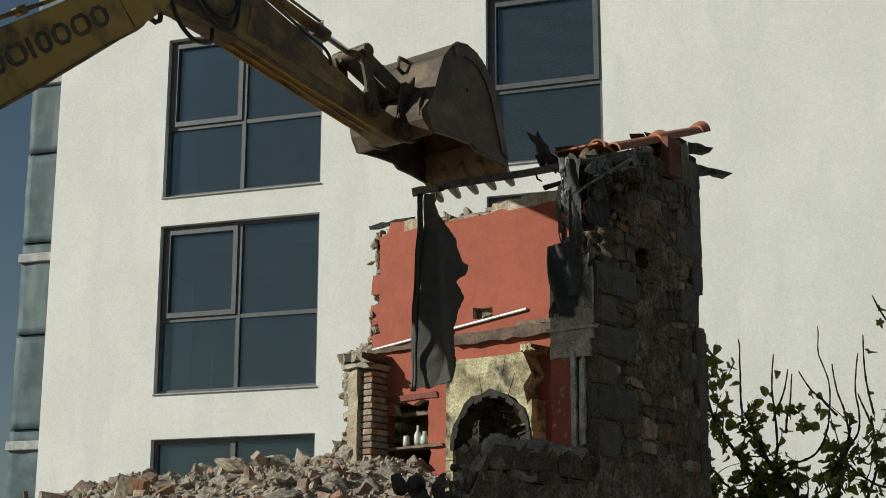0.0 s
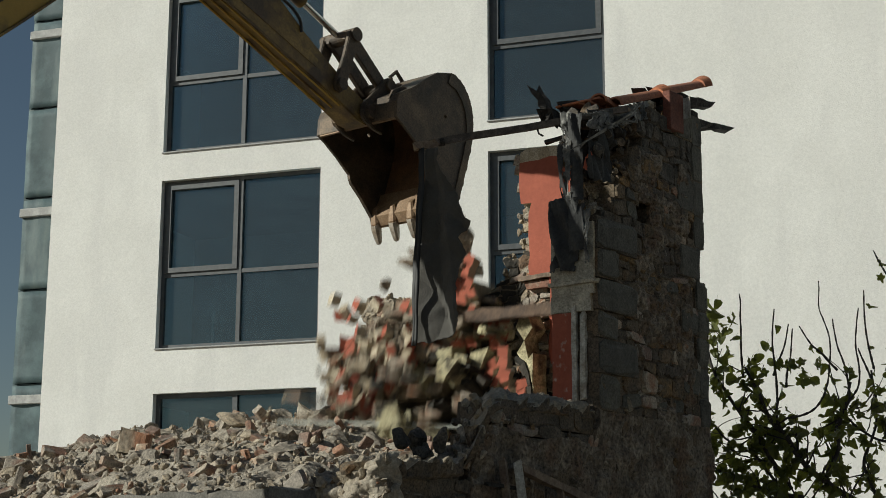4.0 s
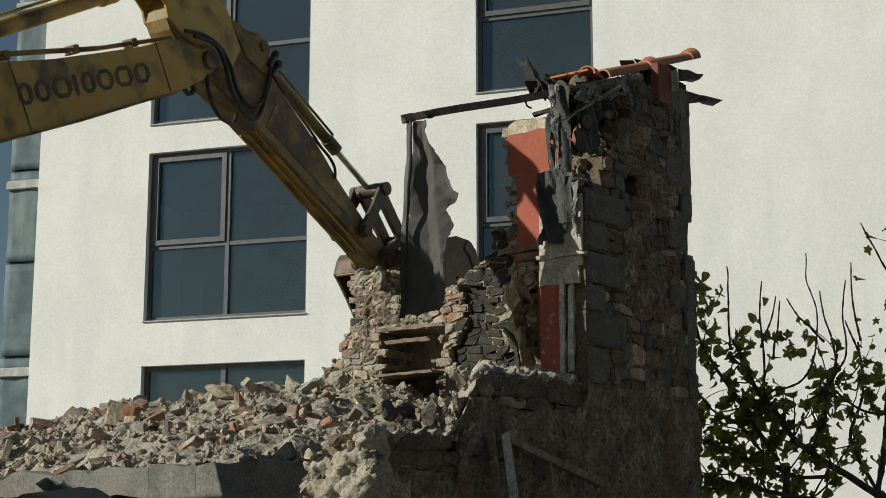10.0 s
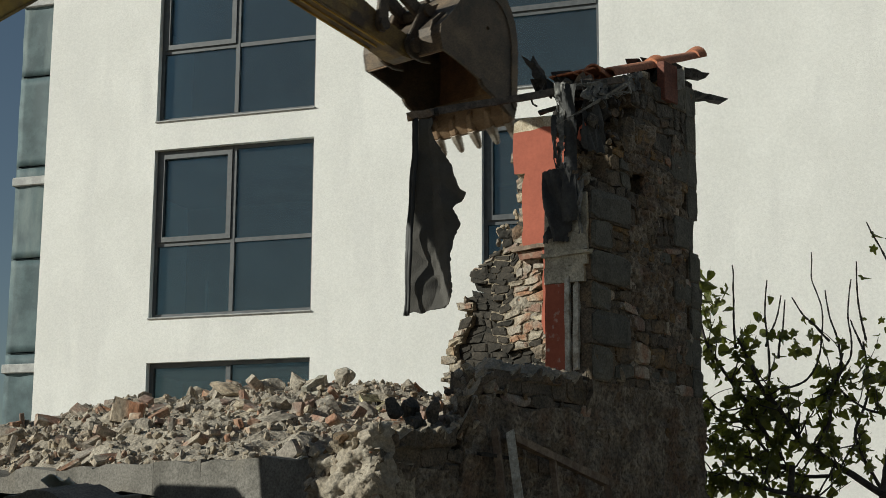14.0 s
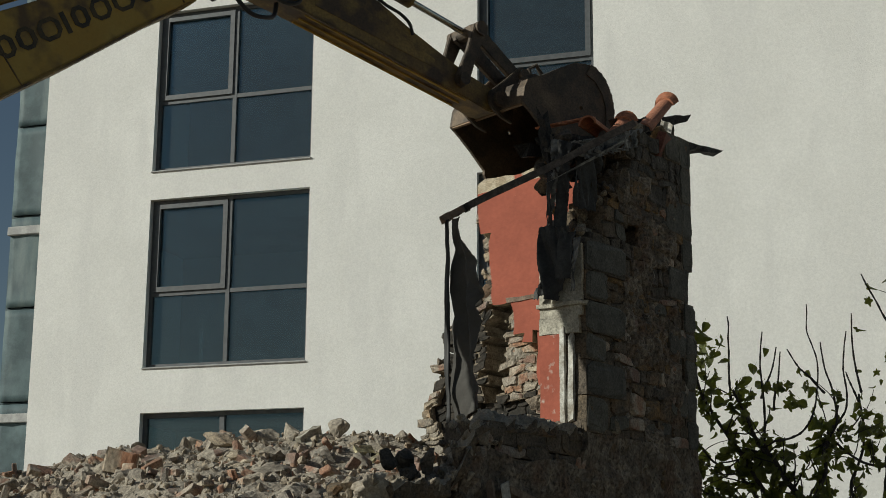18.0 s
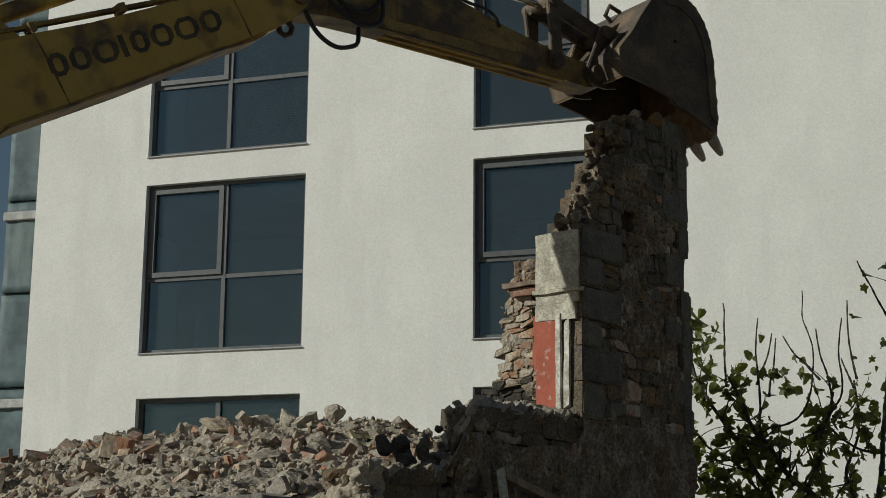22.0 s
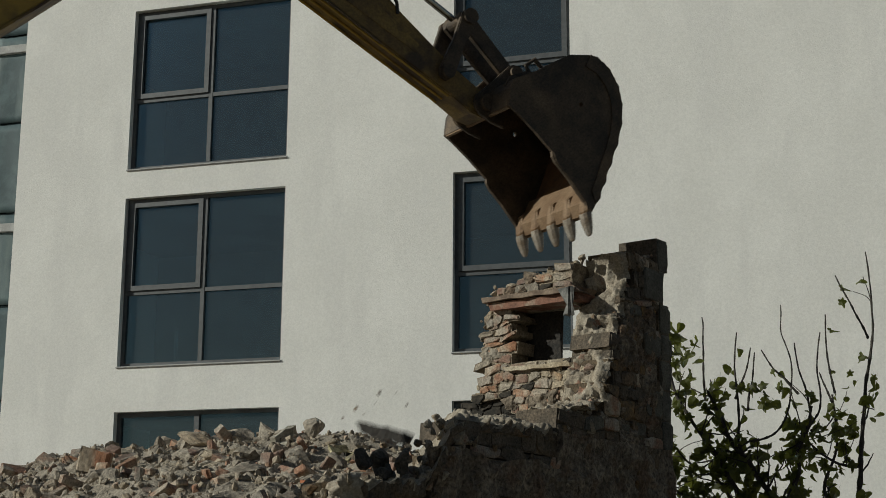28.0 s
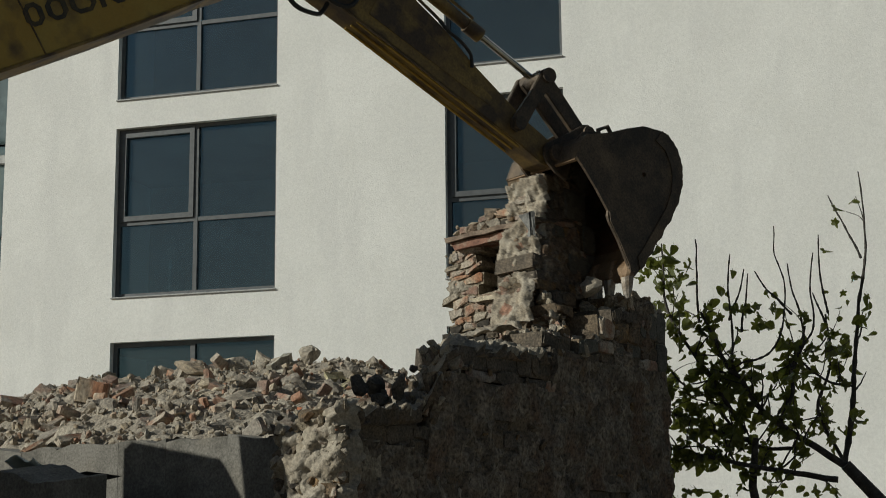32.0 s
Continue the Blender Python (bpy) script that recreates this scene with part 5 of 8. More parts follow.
def bucket_part():
    """Axes: x from the pin to the teeth, z to the back of the bucket."""
    W = 0.5
    back = [(0.085, -0.055), (-0.03, 0.06), (-0.07, 0.14), (-0.02, 0.38), (0.0, 0.6), (0.03, 0.8), (0.13, 0.99), (0.26, 1.075), (0.42, 1.09), (0.57, 1.05), (0.71, 0.96), (0.84, 0.82), (0.95, 0.65), (1.05, 0.48), (1.14, 0.33), (1.21, 0.2), (1.25, 0.11)]
    # the rim of the cheek is worn into scallops
    cheek = []
    for i in range(len(back) - 1):
        (x0, z0), (x1, z1) = back[i], back[i + 1]
        L = math.hypot(x1 - x0, z1 - z0)
        cheek.append((x0, z0))
        if 5 < i < len(back) - 2:
            for f in (0.3, 0.5, 0.7):
                e = 0.024 if f == 0.5 else 0.015
                cheek.append((x0 + (x1 - x0) * f - (z1 - z0) / L * e, z0 + (z1 - z0) * f + (x1 - x0) / L * e))
    cheek += [back[-1], (1.2, 0.08), (1.14, 0.1), (0.9, 0.085), (0.71, 0.055), (0.66, 0.06), (0.62, 0.085), (0.55, 0.07), (0.4, 0.04), (0.2, -0.015)]
    bm = bmesh.new()
    n = len(back)
    inner = []
    for i, (x, z) in enumerate(back):
        a, b = back[max(i - 1, 0)], back[min(i + 1, n - 1)]
        d = Vector((b[0] - a[0], b[1] - a[1])).normalized()
        inner.append((x - (-d.y) * 0.028, z - d.x * 0.028))
    rows = [[bm.verts.new((x, y, z)) for y in (-W, W)] for x, z in back]
    rin = [[bm.verts.new((x, y, z)) for y in (-W, W)] for x, z in inner]
    for i in range(n - 1):
        bm.faces.new((rows[i][0], rows[i][1], rows[i + 1][1], rows[i + 1][0])).material_index = 0
        bm.faces.new((rin[i + 1][0], rin[i + 1][1], rin[i][1], rin[i][0])).material_index = 1
    for i in (0, n - 1):
        bm.faces.new((rows[i][0], rin[i][0], rin[i][1], rows[i][1]))
    bmesh.ops.recalc_face_normals(bm, faces=bm.faces)
    b = part("bucket", bm, [STEEL, RUST], excavator, "dark steel digging bucket with rusty inside")
    EX["bucket"] = b
    for y in (-W - 0.03, W):
        part("side_plate", holed_plate(cheek, (0.438, 0.618), 0.022, y, y + 0.03), STEEL, b, "worn dark steel cheek with scalloped rim")
    for y in (-W - 0.042, W + 0.03):
        # wear bands on the outer faces of the cheeks
        band = back[6:-1]
        inset = [(x - (x - 0.5) * 0.16, z - (z - 0.35) * 0.18) for x, z in band]
        part("wear_band", plate(band + inset[::-1], y, y + 0.012), STEEL, b, "rubbed steel wear band")
        part("side_cutter", plate([(0.63, 0.088), (0.71, 0.062), (0.9, 0.09), (1.14, 0.105), (1.2, 0.085), (1.22, 0.13), (1.1, 0.2), (0.9, 0.18), (0.66, 0.14)], y, y + 0.012), STEEL, b, "rubbed steel side cutter")
    part("hinge_plate", plate([(0.1, -0.06), (-0.03, 0.075), (-0.052, 0.14), (-0.035, 0.145), (-0.01, 0.085), (0.12, -0.045)], -W + 0.002, W - 0.002), LIP, b, "rubbed steel hinge plate")
    part("lip", plate([(1.02, 0.36), (1.14, 0.11), (1.24, 0.075), (1.27, 0.09), (1.25, 0.125), (1.06, 0.38)], -W, W, 0.006), LIP, b, "cutting lip worn bright")
    # claw-like teeth: an adapter over the lip, a blunt point that curls towards the machine
    for k in range(5):
        y = -TEETH_W / 2 + (k + 0.0) * TEETH_W / 4
        y *= 0.96
        for name, rings, mat, label in (("adapter", ((1.08, 0.028, 0.16, 0.24), (1.14, 0.05, 0.1, 0.19), (1.2, 0.056, 0.052, 0.16), (1.25, 0.046, 0.04, 0.125)), LIP, "rubbed steel tooth adapter"),
                                        ("tooth", ((1.215, 0.05, 0.034, 0.14), (1.26, 0.052, 0.014, 0.118), (1.31, 0.045, 0.0, 0.09), (1.36, 0.038, -0.012, 0.058), (1.395, 0.03, -0.014, 0.026), (1.408, 0.018, -0.008, 0.01)), TOOTH, "worn bright tooth")):
            bm = bmesh.new()
            v = []
            for x, hw, z0, z1 in rings:
                c, e = (z0 + z1) / 2, (z1 - z0) / 2
                v.append([bm.verts.new((x, y + hw * p, c + e * q)) for p, q in ((-0.55, -1), (0.55, -1), (1, -0.5), (1, 0.5), (0.55, 1), (-0.55, 1), (-1, 0.5), (-1, -0.5))])
            for p, q in zip(v, v[1:]):
                for i in range(8):
                    bm.faces.new((p[i], p[(i + 1) % 8], q[(i + 1) % 8], q[i]))
            bm.faces.new(v[0][::-1])
            bm.faces.new(v[-1])
            bmesh.ops.recalc_face_normals(bm, faces=bm.faces)
            part(name, bm, mat, b, label)
    ex, ez = EAR_L * math.cos(EAR_TURN), EAR_L * math.sin(EAR_TURN)
    boss = [(0.12 * math.cos(a), 0.12 * math.sin(a)) for a in [radians(d) for d in (-70, -100, -130, -160, 170)]]
    top = [(ex + 0.085 * math.cos(a), ez + 0.085 * math.sin(a)) for a in [radians(d) for d in (185, 150, 115, 80)]]
    for y in (-0.205, 0.16):
        part("ear", plate([(0.26, 0.02), (0.16, -0.06)] + boss + [(-0.13, 0.2)] + top + [(0.02, 0.66), (0.05, 0.5), (0.06, 0.2), (0.2, 0.08)], y, y + 0.045, 0.008), STEEL, b)
    for y in (-0.43, 0.38):
        part("pocket_plate", plate([(-0.06, 0.1), (-0.1, 0.2), (-0.06, 0.36), (-0.01, 0.4), (0.0, 0.2)], y, y + 0.04, 0.006), STEEL, b)
    part("pivot_pin", tube((0, -0.24, 0), (0, 0.24, 0), 0.07, n=18), STEEL, b)
    part("pivot_pin", tube((ex, -0.24, ez), (ex, 0.24, ez), 0.06, n=18), STEEL, b)
    part("lifting_eye", path([(0.02, 0, 0.72), (-0.07, 0, 0.74), (-0.07, 0, 0.86), (0.06, 0, 0.88)], 0.022), STEEL, b)


def linkage_parts():
    bm = bmesh.new()
    for y in (-0.2, 0.15):
        add_plate(bm, [(-0.07, 0.03), (0, 0.075), (0.3, 0.06), (GUIDE_L, 0.08), (GUIDE_L + 0.08, 0), (GUIDE_L, -0.08), (0.3, -0.06), (0, -0.075), (-0.07, -0.03)], y, y + 0.05, 0.008)
    EX["guide"] = part("guide_link", bm, STEEL, excavator, "steel guide links between stick and bucket cylinder")
    bm = bmesh.new()
    for y in (-0.135, 0.08):
        add_plate(bm, [(-0.08, 0.0), (-0.03, 0.08), (LINK_L, 0.07), (LINK_L + 0.07, 0), (LINK_L, -0.07), (-0.03, -0.08)], y, y + 0.055, 0.008)
    add_tube(bm, (0, -0.225, 0), (0, 0.225, 0), 0.07, n=18)
    EX["link"] = part("bucket_link", bm, STEEL, excavator, "steel bucket link bars")
    # cylinders: barrel from the fixed pin, rod from the moving one
    for key, r, L, rl, mat in (("bucket_cyl", 0.055, 1.46, 1.2, YELLOW2), ("arm_cyl", 0.074, 1.83, 1.5, YELLOW)):
        bm = bmesh.new()
        add_tube(bm, (0, 0, 0), (L, 0, 0), r, n=20)
        add_tube(bm, (L - 0.14, 0, 0), (L + 0.03, 0, 0), r * 1.25, n=20)
        add_tube(bm, (0.02, 0, 0), (0.1, 0, 0), r * 1.15, n=20)
        add_tube(bm, (0, -0.1, 0), (0, 0.1, 0), r * 0.9, n=14)
        c = part(key + "_barrel", bm, mat, excavator, "yellow hydraulic cylinder barrel")
        c.name = "cylinder_barrel"
        part("pressure_pipe", path([(0.15, -r * 0.6, r * 1.1), (0.5, -r * 0.6, r * 1.35), (L - 0.12, -r * 0.6, r * 1.35)], 0.014), mat, c)
        EX[key + "_barrel"] = c
        bm = bmesh.new()
        add_tube(bm, (0, 0, 0), (rl, 0, 0), r * 0.58, n=16)
        add_tube(bm, (0, -0.11, 0), (0, 0.11, 0), r * 1.0, n=16)
        c = part("cylinder_rod", bm, CHROME, excavator, "bright hydraulic cylinder rod")
        EX[key + "_rod"] = c


def machine_body():
    house = part("upper_body", box(-2.6, 0.6, -1.3, 1.3, 1.65, 2.7, bevel=0.08), YELLOW, excavator, "yellow engine house")
    EX["house"] = house
    part("counterweight", box(-2.9, -2.6, -1.25, 1.25, 1.6, 2.75, bevel=0.1), YELLOW2, house)
    part("cab", box(-0.6, 0.9, 0.4, 1.3, 1.65, 3.6, bevel=0.07), YELLOW2, house)
    part("cab_window", box(-0.4, 0.912, 0.5, 1.2, 2.45, 3.4), PANE, house)
    for y in (-1.2, -0.5):
        part("handrail", path([(-0.2, y, 2.7), (-0.2, y, 3.15), (0.4, y, 3.15), (0.4, y, 2.7)], 0.025), RUBBER, house)
    part("boom_bracket", box(-0.1, 0.6, -0.4, 0.4, 2.3, 2.95, bevel=0.04), YELLOW2, house)
    part("slew_ring", tube((-0.6, 0, 1.35), (-0.6, 0, 1.66), 0.7, n=28), STEEL, excavator)
    for y in (-1.45, 0.85):
        t = part("crawler_track", plate([(-2.2, 0.75), (-2.0, 0.45), (1.4, 0.45), (1.6, 0.75), (1.6, 1.05), (1.4, 1.35), (-2.0, 1.35), (-2.2, 1.05)], y, y + 0.6, 0.03), RUBBER, excavator)
        t.rotation_euler = (0, 0, radians(42))
    part("chassis", box(-1.6, 1.0, -0.9, 0.9, 0.75, 1.4, bevel=0.05), STEEL, excavator).rotation_euler = (0, 0, radians(42))
    m = bmesh.new()
    for k in range(24):
        a = k / 24 * 2 * math.pi
        m.verts.new((2.9 * math.cos(a), 2.9 * math.sin(a), 0.45))
        m.verts.new((4.2 * math.cos(a), 4.2 * math.sin(a), -0.05))
    bmesh.ops.convex_hull(m, input=m.verts)
    ob = part("rubble_ramp", m, DIRT)
    ob.matrix_basis = EX_BASE
    tagged(ob, "low ramp of dirt and rubble under the excavator", "rubble")


boom_part()
stick_part()
bucket_part()
linkage_parts()
machine_body()

# ---- what is left of the rooms
def patch_grid(name, parent, u0, u1, v0, v1, nu, nv, to, mats, t, seed, wave, keep=None, jit=0.2):
    """A coat of plaster or paint in ragged patches that share their edges."""
    def corner(i, j):
        n = noise.noise_vector((i * 3.1 + seed, j * 4.3, 2.0))
        e = (0.25 if i in (0, nu) else 1), (0.25 if j in (0, nv) else 1)
        return (u0 + (u1 - u0) * (i + n.x * jit * 2 * e[0]) / nu, v0 + (v1 - v0) * (j + n.y * jit * 2 * e[1]) / nv)
    for i in range(nu):
        for j in range(nv):
            if keep and not keep((i + 0.5) / nu, (j + 0.5) / nv):
                continue
            q = [corner(i, j), corner(i + 1, j), corner(i + 1, j + 1), corner(i, j + 1)]
            cu, cv = sum(c[0] for c in q) / 4, sum(c[1] for c in q) / 4
            c = Vector(to(cu, 0, cv))
            verts = [Vector(to(a, 0, b)) - c for a, b in q] + [Vector(to(a, t, b)) - c for a, b in q]
            ob = shape(name, verts, [(0, 1, 2, 3), (7, 6, 5, 4), (0, 4, 5, 1), (1, 5, 6, 2), (2, 6, 7, 3), (3, 7, 4, 0)], mats, parent, mat_of=[0, 1, 1, 1, 1, 1], at=c)
            if wave:
                FALLS.append((ob, wave))


def to_jamb(u, d, v):
    return (u, -0.03 + d, v)


def local_part(name, bm, mat, parent, label="", wave=0):
    """A part whose origin sits in its middle, so that it can tumble."""
    c = sum((v.co for v in bm.verts), Vector()) / len(bm.verts)
    for v in bm.verts:
        v.co -= c
    ob = part(name, bm, mat, parent, label)
    ob.location = c
    keep_rest(ob.data, c)
    if wave:
        FALLS.append((ob, wave))
    return ob


def ragged_board(x0, x1, y0, y1, z0, z1, seed, n=7, rag=0.012):
    """A split, uneven board along x."""
    r = random.Random(seed)
    bm = bmesh.new()
    rings = []
    for k in range(n + 1):
        x = x0 + (x1 - x0) * k / n
        j = [r.uniform(-rag, rag) for _ in range(4)]
        e = r.uniform(0, rag * 3) if k in (0, n) else 0
        rings.append([bm.verts.new(c) for c in ((x + e, y0 + j[0], z0 + j[1]), (x - e, y1 + j[1], z0 + j[2]), (x + e, y1 + j[2], z1 + j[3]), (x - e * 2, y0 + j[3], z1 + j[0]))])
    for a, b in zip(rings, rings[1:]):
        for i in range(4):
            bm.faces.new((a[i], a[(i + 1) % 4], b[(i + 1) % 4], b[i]))
    bm.faces.new(rings[0][::-1])
    bm.faces.new(rings[-1])
    bmesh.ops.recalc_face_normals(bm, faces=bm.faces)
    return bm


def window_jamb():
    """The reveal of the side window: red below, grey render above, a ledge and white trim."""
    patch_grid("plaster_patch", side_wall, -0.385, -0.19, 3.02, 3.76, 3, 8, to_jamb, [RED_CHIPPED, CREAM], 0.028, 3, 4)
    patch_grid("render_patch", side_wall, -0.385, 0.0, 3.765, 3.9, 5, 2, to_jamb, [MOSS_GREY, CREAM], 0.034, 12, 4, jit=0.3)
    patch_grid("render_patch", side_wall, -0.385, 0.03, 4.02, 4.5, 3, 4, to_jamb, [MOSS_GREY, CREAM], 0.028, 8, 4)
    patch_grid("render_patch", side_wall, -0.385, 0.03, 3.9, 3.985, 3, 1, to_jamb, [MOSS_GREY, CREAM], 0.028, 5, 4, jit=0.1)
    local_part("trim_board", ragged_board(0, 0.78, -0.03, 0.0, -0.024, 0.024, 4, rag=0.004), WHITEWOOD, side_wall, "chipped white window trim", 4)
    o = FALLS[-1][0]
    o.location, o.rotation_euler = (-0.165, -0.025, 3.42), (0, radians(-90), 0)
    local_part("trim_board", ragged_board(0, 0.7, -0.03, 0.0, -0.026, 0.026, 5, rag=0.004), WHITEWOOD, side_wall, "chipped white window trim", 4)
    o = FALLS[-1][0]
    o.location, o.rotation_euler = (-0.085, -0.02, 3.4), (0, radians(-89), 0)
    local_part("ledge", ragged_board(-0.4, 0.07, -0.06, 0.0, 3.985, 4.015, 6, rag=0.006), MOSS_GREY, side_wall, "weathered plaster ledge", 4)


def hearth():
    """Fireplace with a plastered hood over a stone arch; the opening is black with soot."""
    q1, q0 = BACK_Q, BACK_Q - 0.30
    c = (-1.47, 3.18)
    # side cheeks and hood in blocks, so that it breaks apart
    random.seed(31)
    blocks = []
    rad = [rnd(0.46, 0.51) for k in range(15)]
    for k in range(14):
        a0, a1 = math.pi * k / 14, math.pi * (k + 1) / 14
        blocks.append(([(c[0] + r * math.cos(a) * 0.95, c[1] + r * math.sin(a) * 1.05) for r, a in ((0.415 + 0.02 * (k % 2), a0), (rad[k], a0), (rad[k + 1], a1), (0.415 + 0.02 * (k % 2), a1))], SOOT, "arch_stone"))
    x0, x1, z0, z1 = -1.98, -1.02, 2.9, 4.0

    def reach(a, f):
        """From the arch (f = 0) to the rim of the hood (f = 1) along the angle a."""
        d = (math.cos(a) * 0.95, math.sin(a) * 1.05)
        lim = min(((x1 if d[0] > 0 else x0) - c[0]) / d[0] if abs(d[0]) > 1e-3 else 9, (z1 - c[1]) / d[1] if d[1] > 1e-3 else 9)
        r = 0.475 + (lim - 0.475) * f
        n = noise.noise_vector((a * 5, f * 5, 1)) * (0.03 if f < 0.95 else 0.015)
        return (c[0] + d[0] * r + n.x, c[1] + d[1] * r + n.y)
    for k in range(14):
        a0, a1 = math.pi * k / 14, math.pi * (k + 1) / 14
        for f0, f1 in ((0, 0.5), (0.5, 1)):
            if (k, f0) == (3, 0.5):
                continue
            blocks.append(([reach(a0, f0), reach(a0, f1), reach(a1, f1), reach(a1, f0)], MOSS, "hood_block"))
    for side in (-1, 1):
        for j in range(3):
            e = sorted((c[0] + side * 0.43, x1 if side > 0 else x0))
            blocks.append(([(e[0], 2.9 + j * 0.095), (e[1], 2.9 + j * 0.095), (e[1], 2.99 + j * 0.095), (e[0], 2.99 + j * 0.095)], MOSS, "hood_block"))
    for pts, mat, name in blocks:
        bm = bmesh.new()
        add_plate(bm, pts, q0 - (0.012 if name == "arch_stone" else 0) + rnd(0, 0.006), q1 - 0.085)
        local_part(name, bm, mat, back_wall, wave=2 if pts[0][0] > -1.15 else 1)
    local_part("cap_stone", ragged_board(-1.12, -0.98, q0 - 0.03, q1 - 0.05, 4.0, 4.06, 9), MOSS, back_wall, wave=1)


def wall_cupboard():
    cup = empty("wall_cupboard", RUIN, "red-framed wall cupboard with a shelf, built into the plaster", "cupboard")
    for args, name in (((-2.88, -2.83, 2.92, 3.74), "post"), ((-2.33, -2.27, 2.92, 3.74), "post")):
        bm = ragged_board(args[2], args[3], -0.03, 0.03, -0.028, 0.028, 3, rag=0.005)
        for v in bm.verts:
            v.co = Vector(((args[0] + args[1]) / 2 + v.co.z, BACK_Q - 0.045 + v.co.y, v.co.x))
        local_part(name, bm, REDWOOD, cup, wave=1)
    local_part("top_board", ragged_board(-2.92, -2.24, BACK_Q - 0.10, BACK_Q - 0.02, 3.72, 3.77, 12, rag=0.006), REDWOOD, cup, wave=1)
    local_part("shelf", ragged_board(-2.86, -2.16, BACK_Q - 0.12, BACK_Q + 0.36, 3.255, 3.28, 13, rag=0.004), WOOD, cup, wave=2)
    local_part("lintel", ragged_board(-2.92, -2.1, BACK_Q - 0.02, BACK_Q + 0.4, 3.70, 3.735, 17, rag=0.005), WOOD, cup, wave=2)
    local_part("broken_board", ragged_board(-2.84, -2.3, BACK_Q + 0.02, BACK_Q + 0.08, 3.58, 3.62, 18, rag=0.006), WOOD, cup, wave=2)
    local_part("lining", box(-2.88, -2.14, BACK_Q + 0.4, BACK_Q + 0.44, 2.9, 3.70), WOOD, cup, "dark wooden cupboard lining", 2)
    return cup


def pot(x, h, r, neck, name, label):
    bm = bmesh.new()
    prof = [(0.0, 0), (r * 0.8, 0), (r, h * 0.15), (r, h * 0.55), (neck, h * 0.75), (neck, h), (neck * 0.7, h), (neck * 0.7, h * 0.8)]
    n = 14
    rings = [[bm.verts.new((max(rr, 0.001) * math.cos(2 * math.pi * k / n), max(rr, 0.001) * math.sin(2 * math.pi * k / n), z)) for k in range(n)] for rr, z in prof]
    for a, b in zip(rings, rings[1:]):
        for k in range(n):
            bm.faces.new((a[k], a[(k + 1) % n], b[(k + 1) % n], b[k]))
    bm.faces.new(rings[0][::-1])
    ob = part(name, bm, GLAZE, None, "", True)
    c = Vector((x, BACK_Q - 0.07, 3.282))
    ob.matrix_basis = RUIN @ Matrix.Translation(c)
    tagged(ob, label, "pot")
    MOVES.append((ob, [(0, RUIN @ Matrix.Translation(c)), (3.35, RUIN @ Matrix.Translation(c)), (3.6, RUIN @ Matrix.Translation(c + Vector((-0.1, -0.3, -0.2))) @ pose(0, 0, 0, 40, 20, 0)),
                       (3.85, RUIN @ pose(c.x - 0.2, c.y - 0.55, heap_height(c.x - 0.2, c.y - 0.55) - 0.1, 90, 30, 0)), (32.2, RUIN @ pose(c.x - 0.2, c.y - 0.55, heap_height(c.x - 0.2, c.y - 0.55) - 0.1, 90, 30, 0))]))


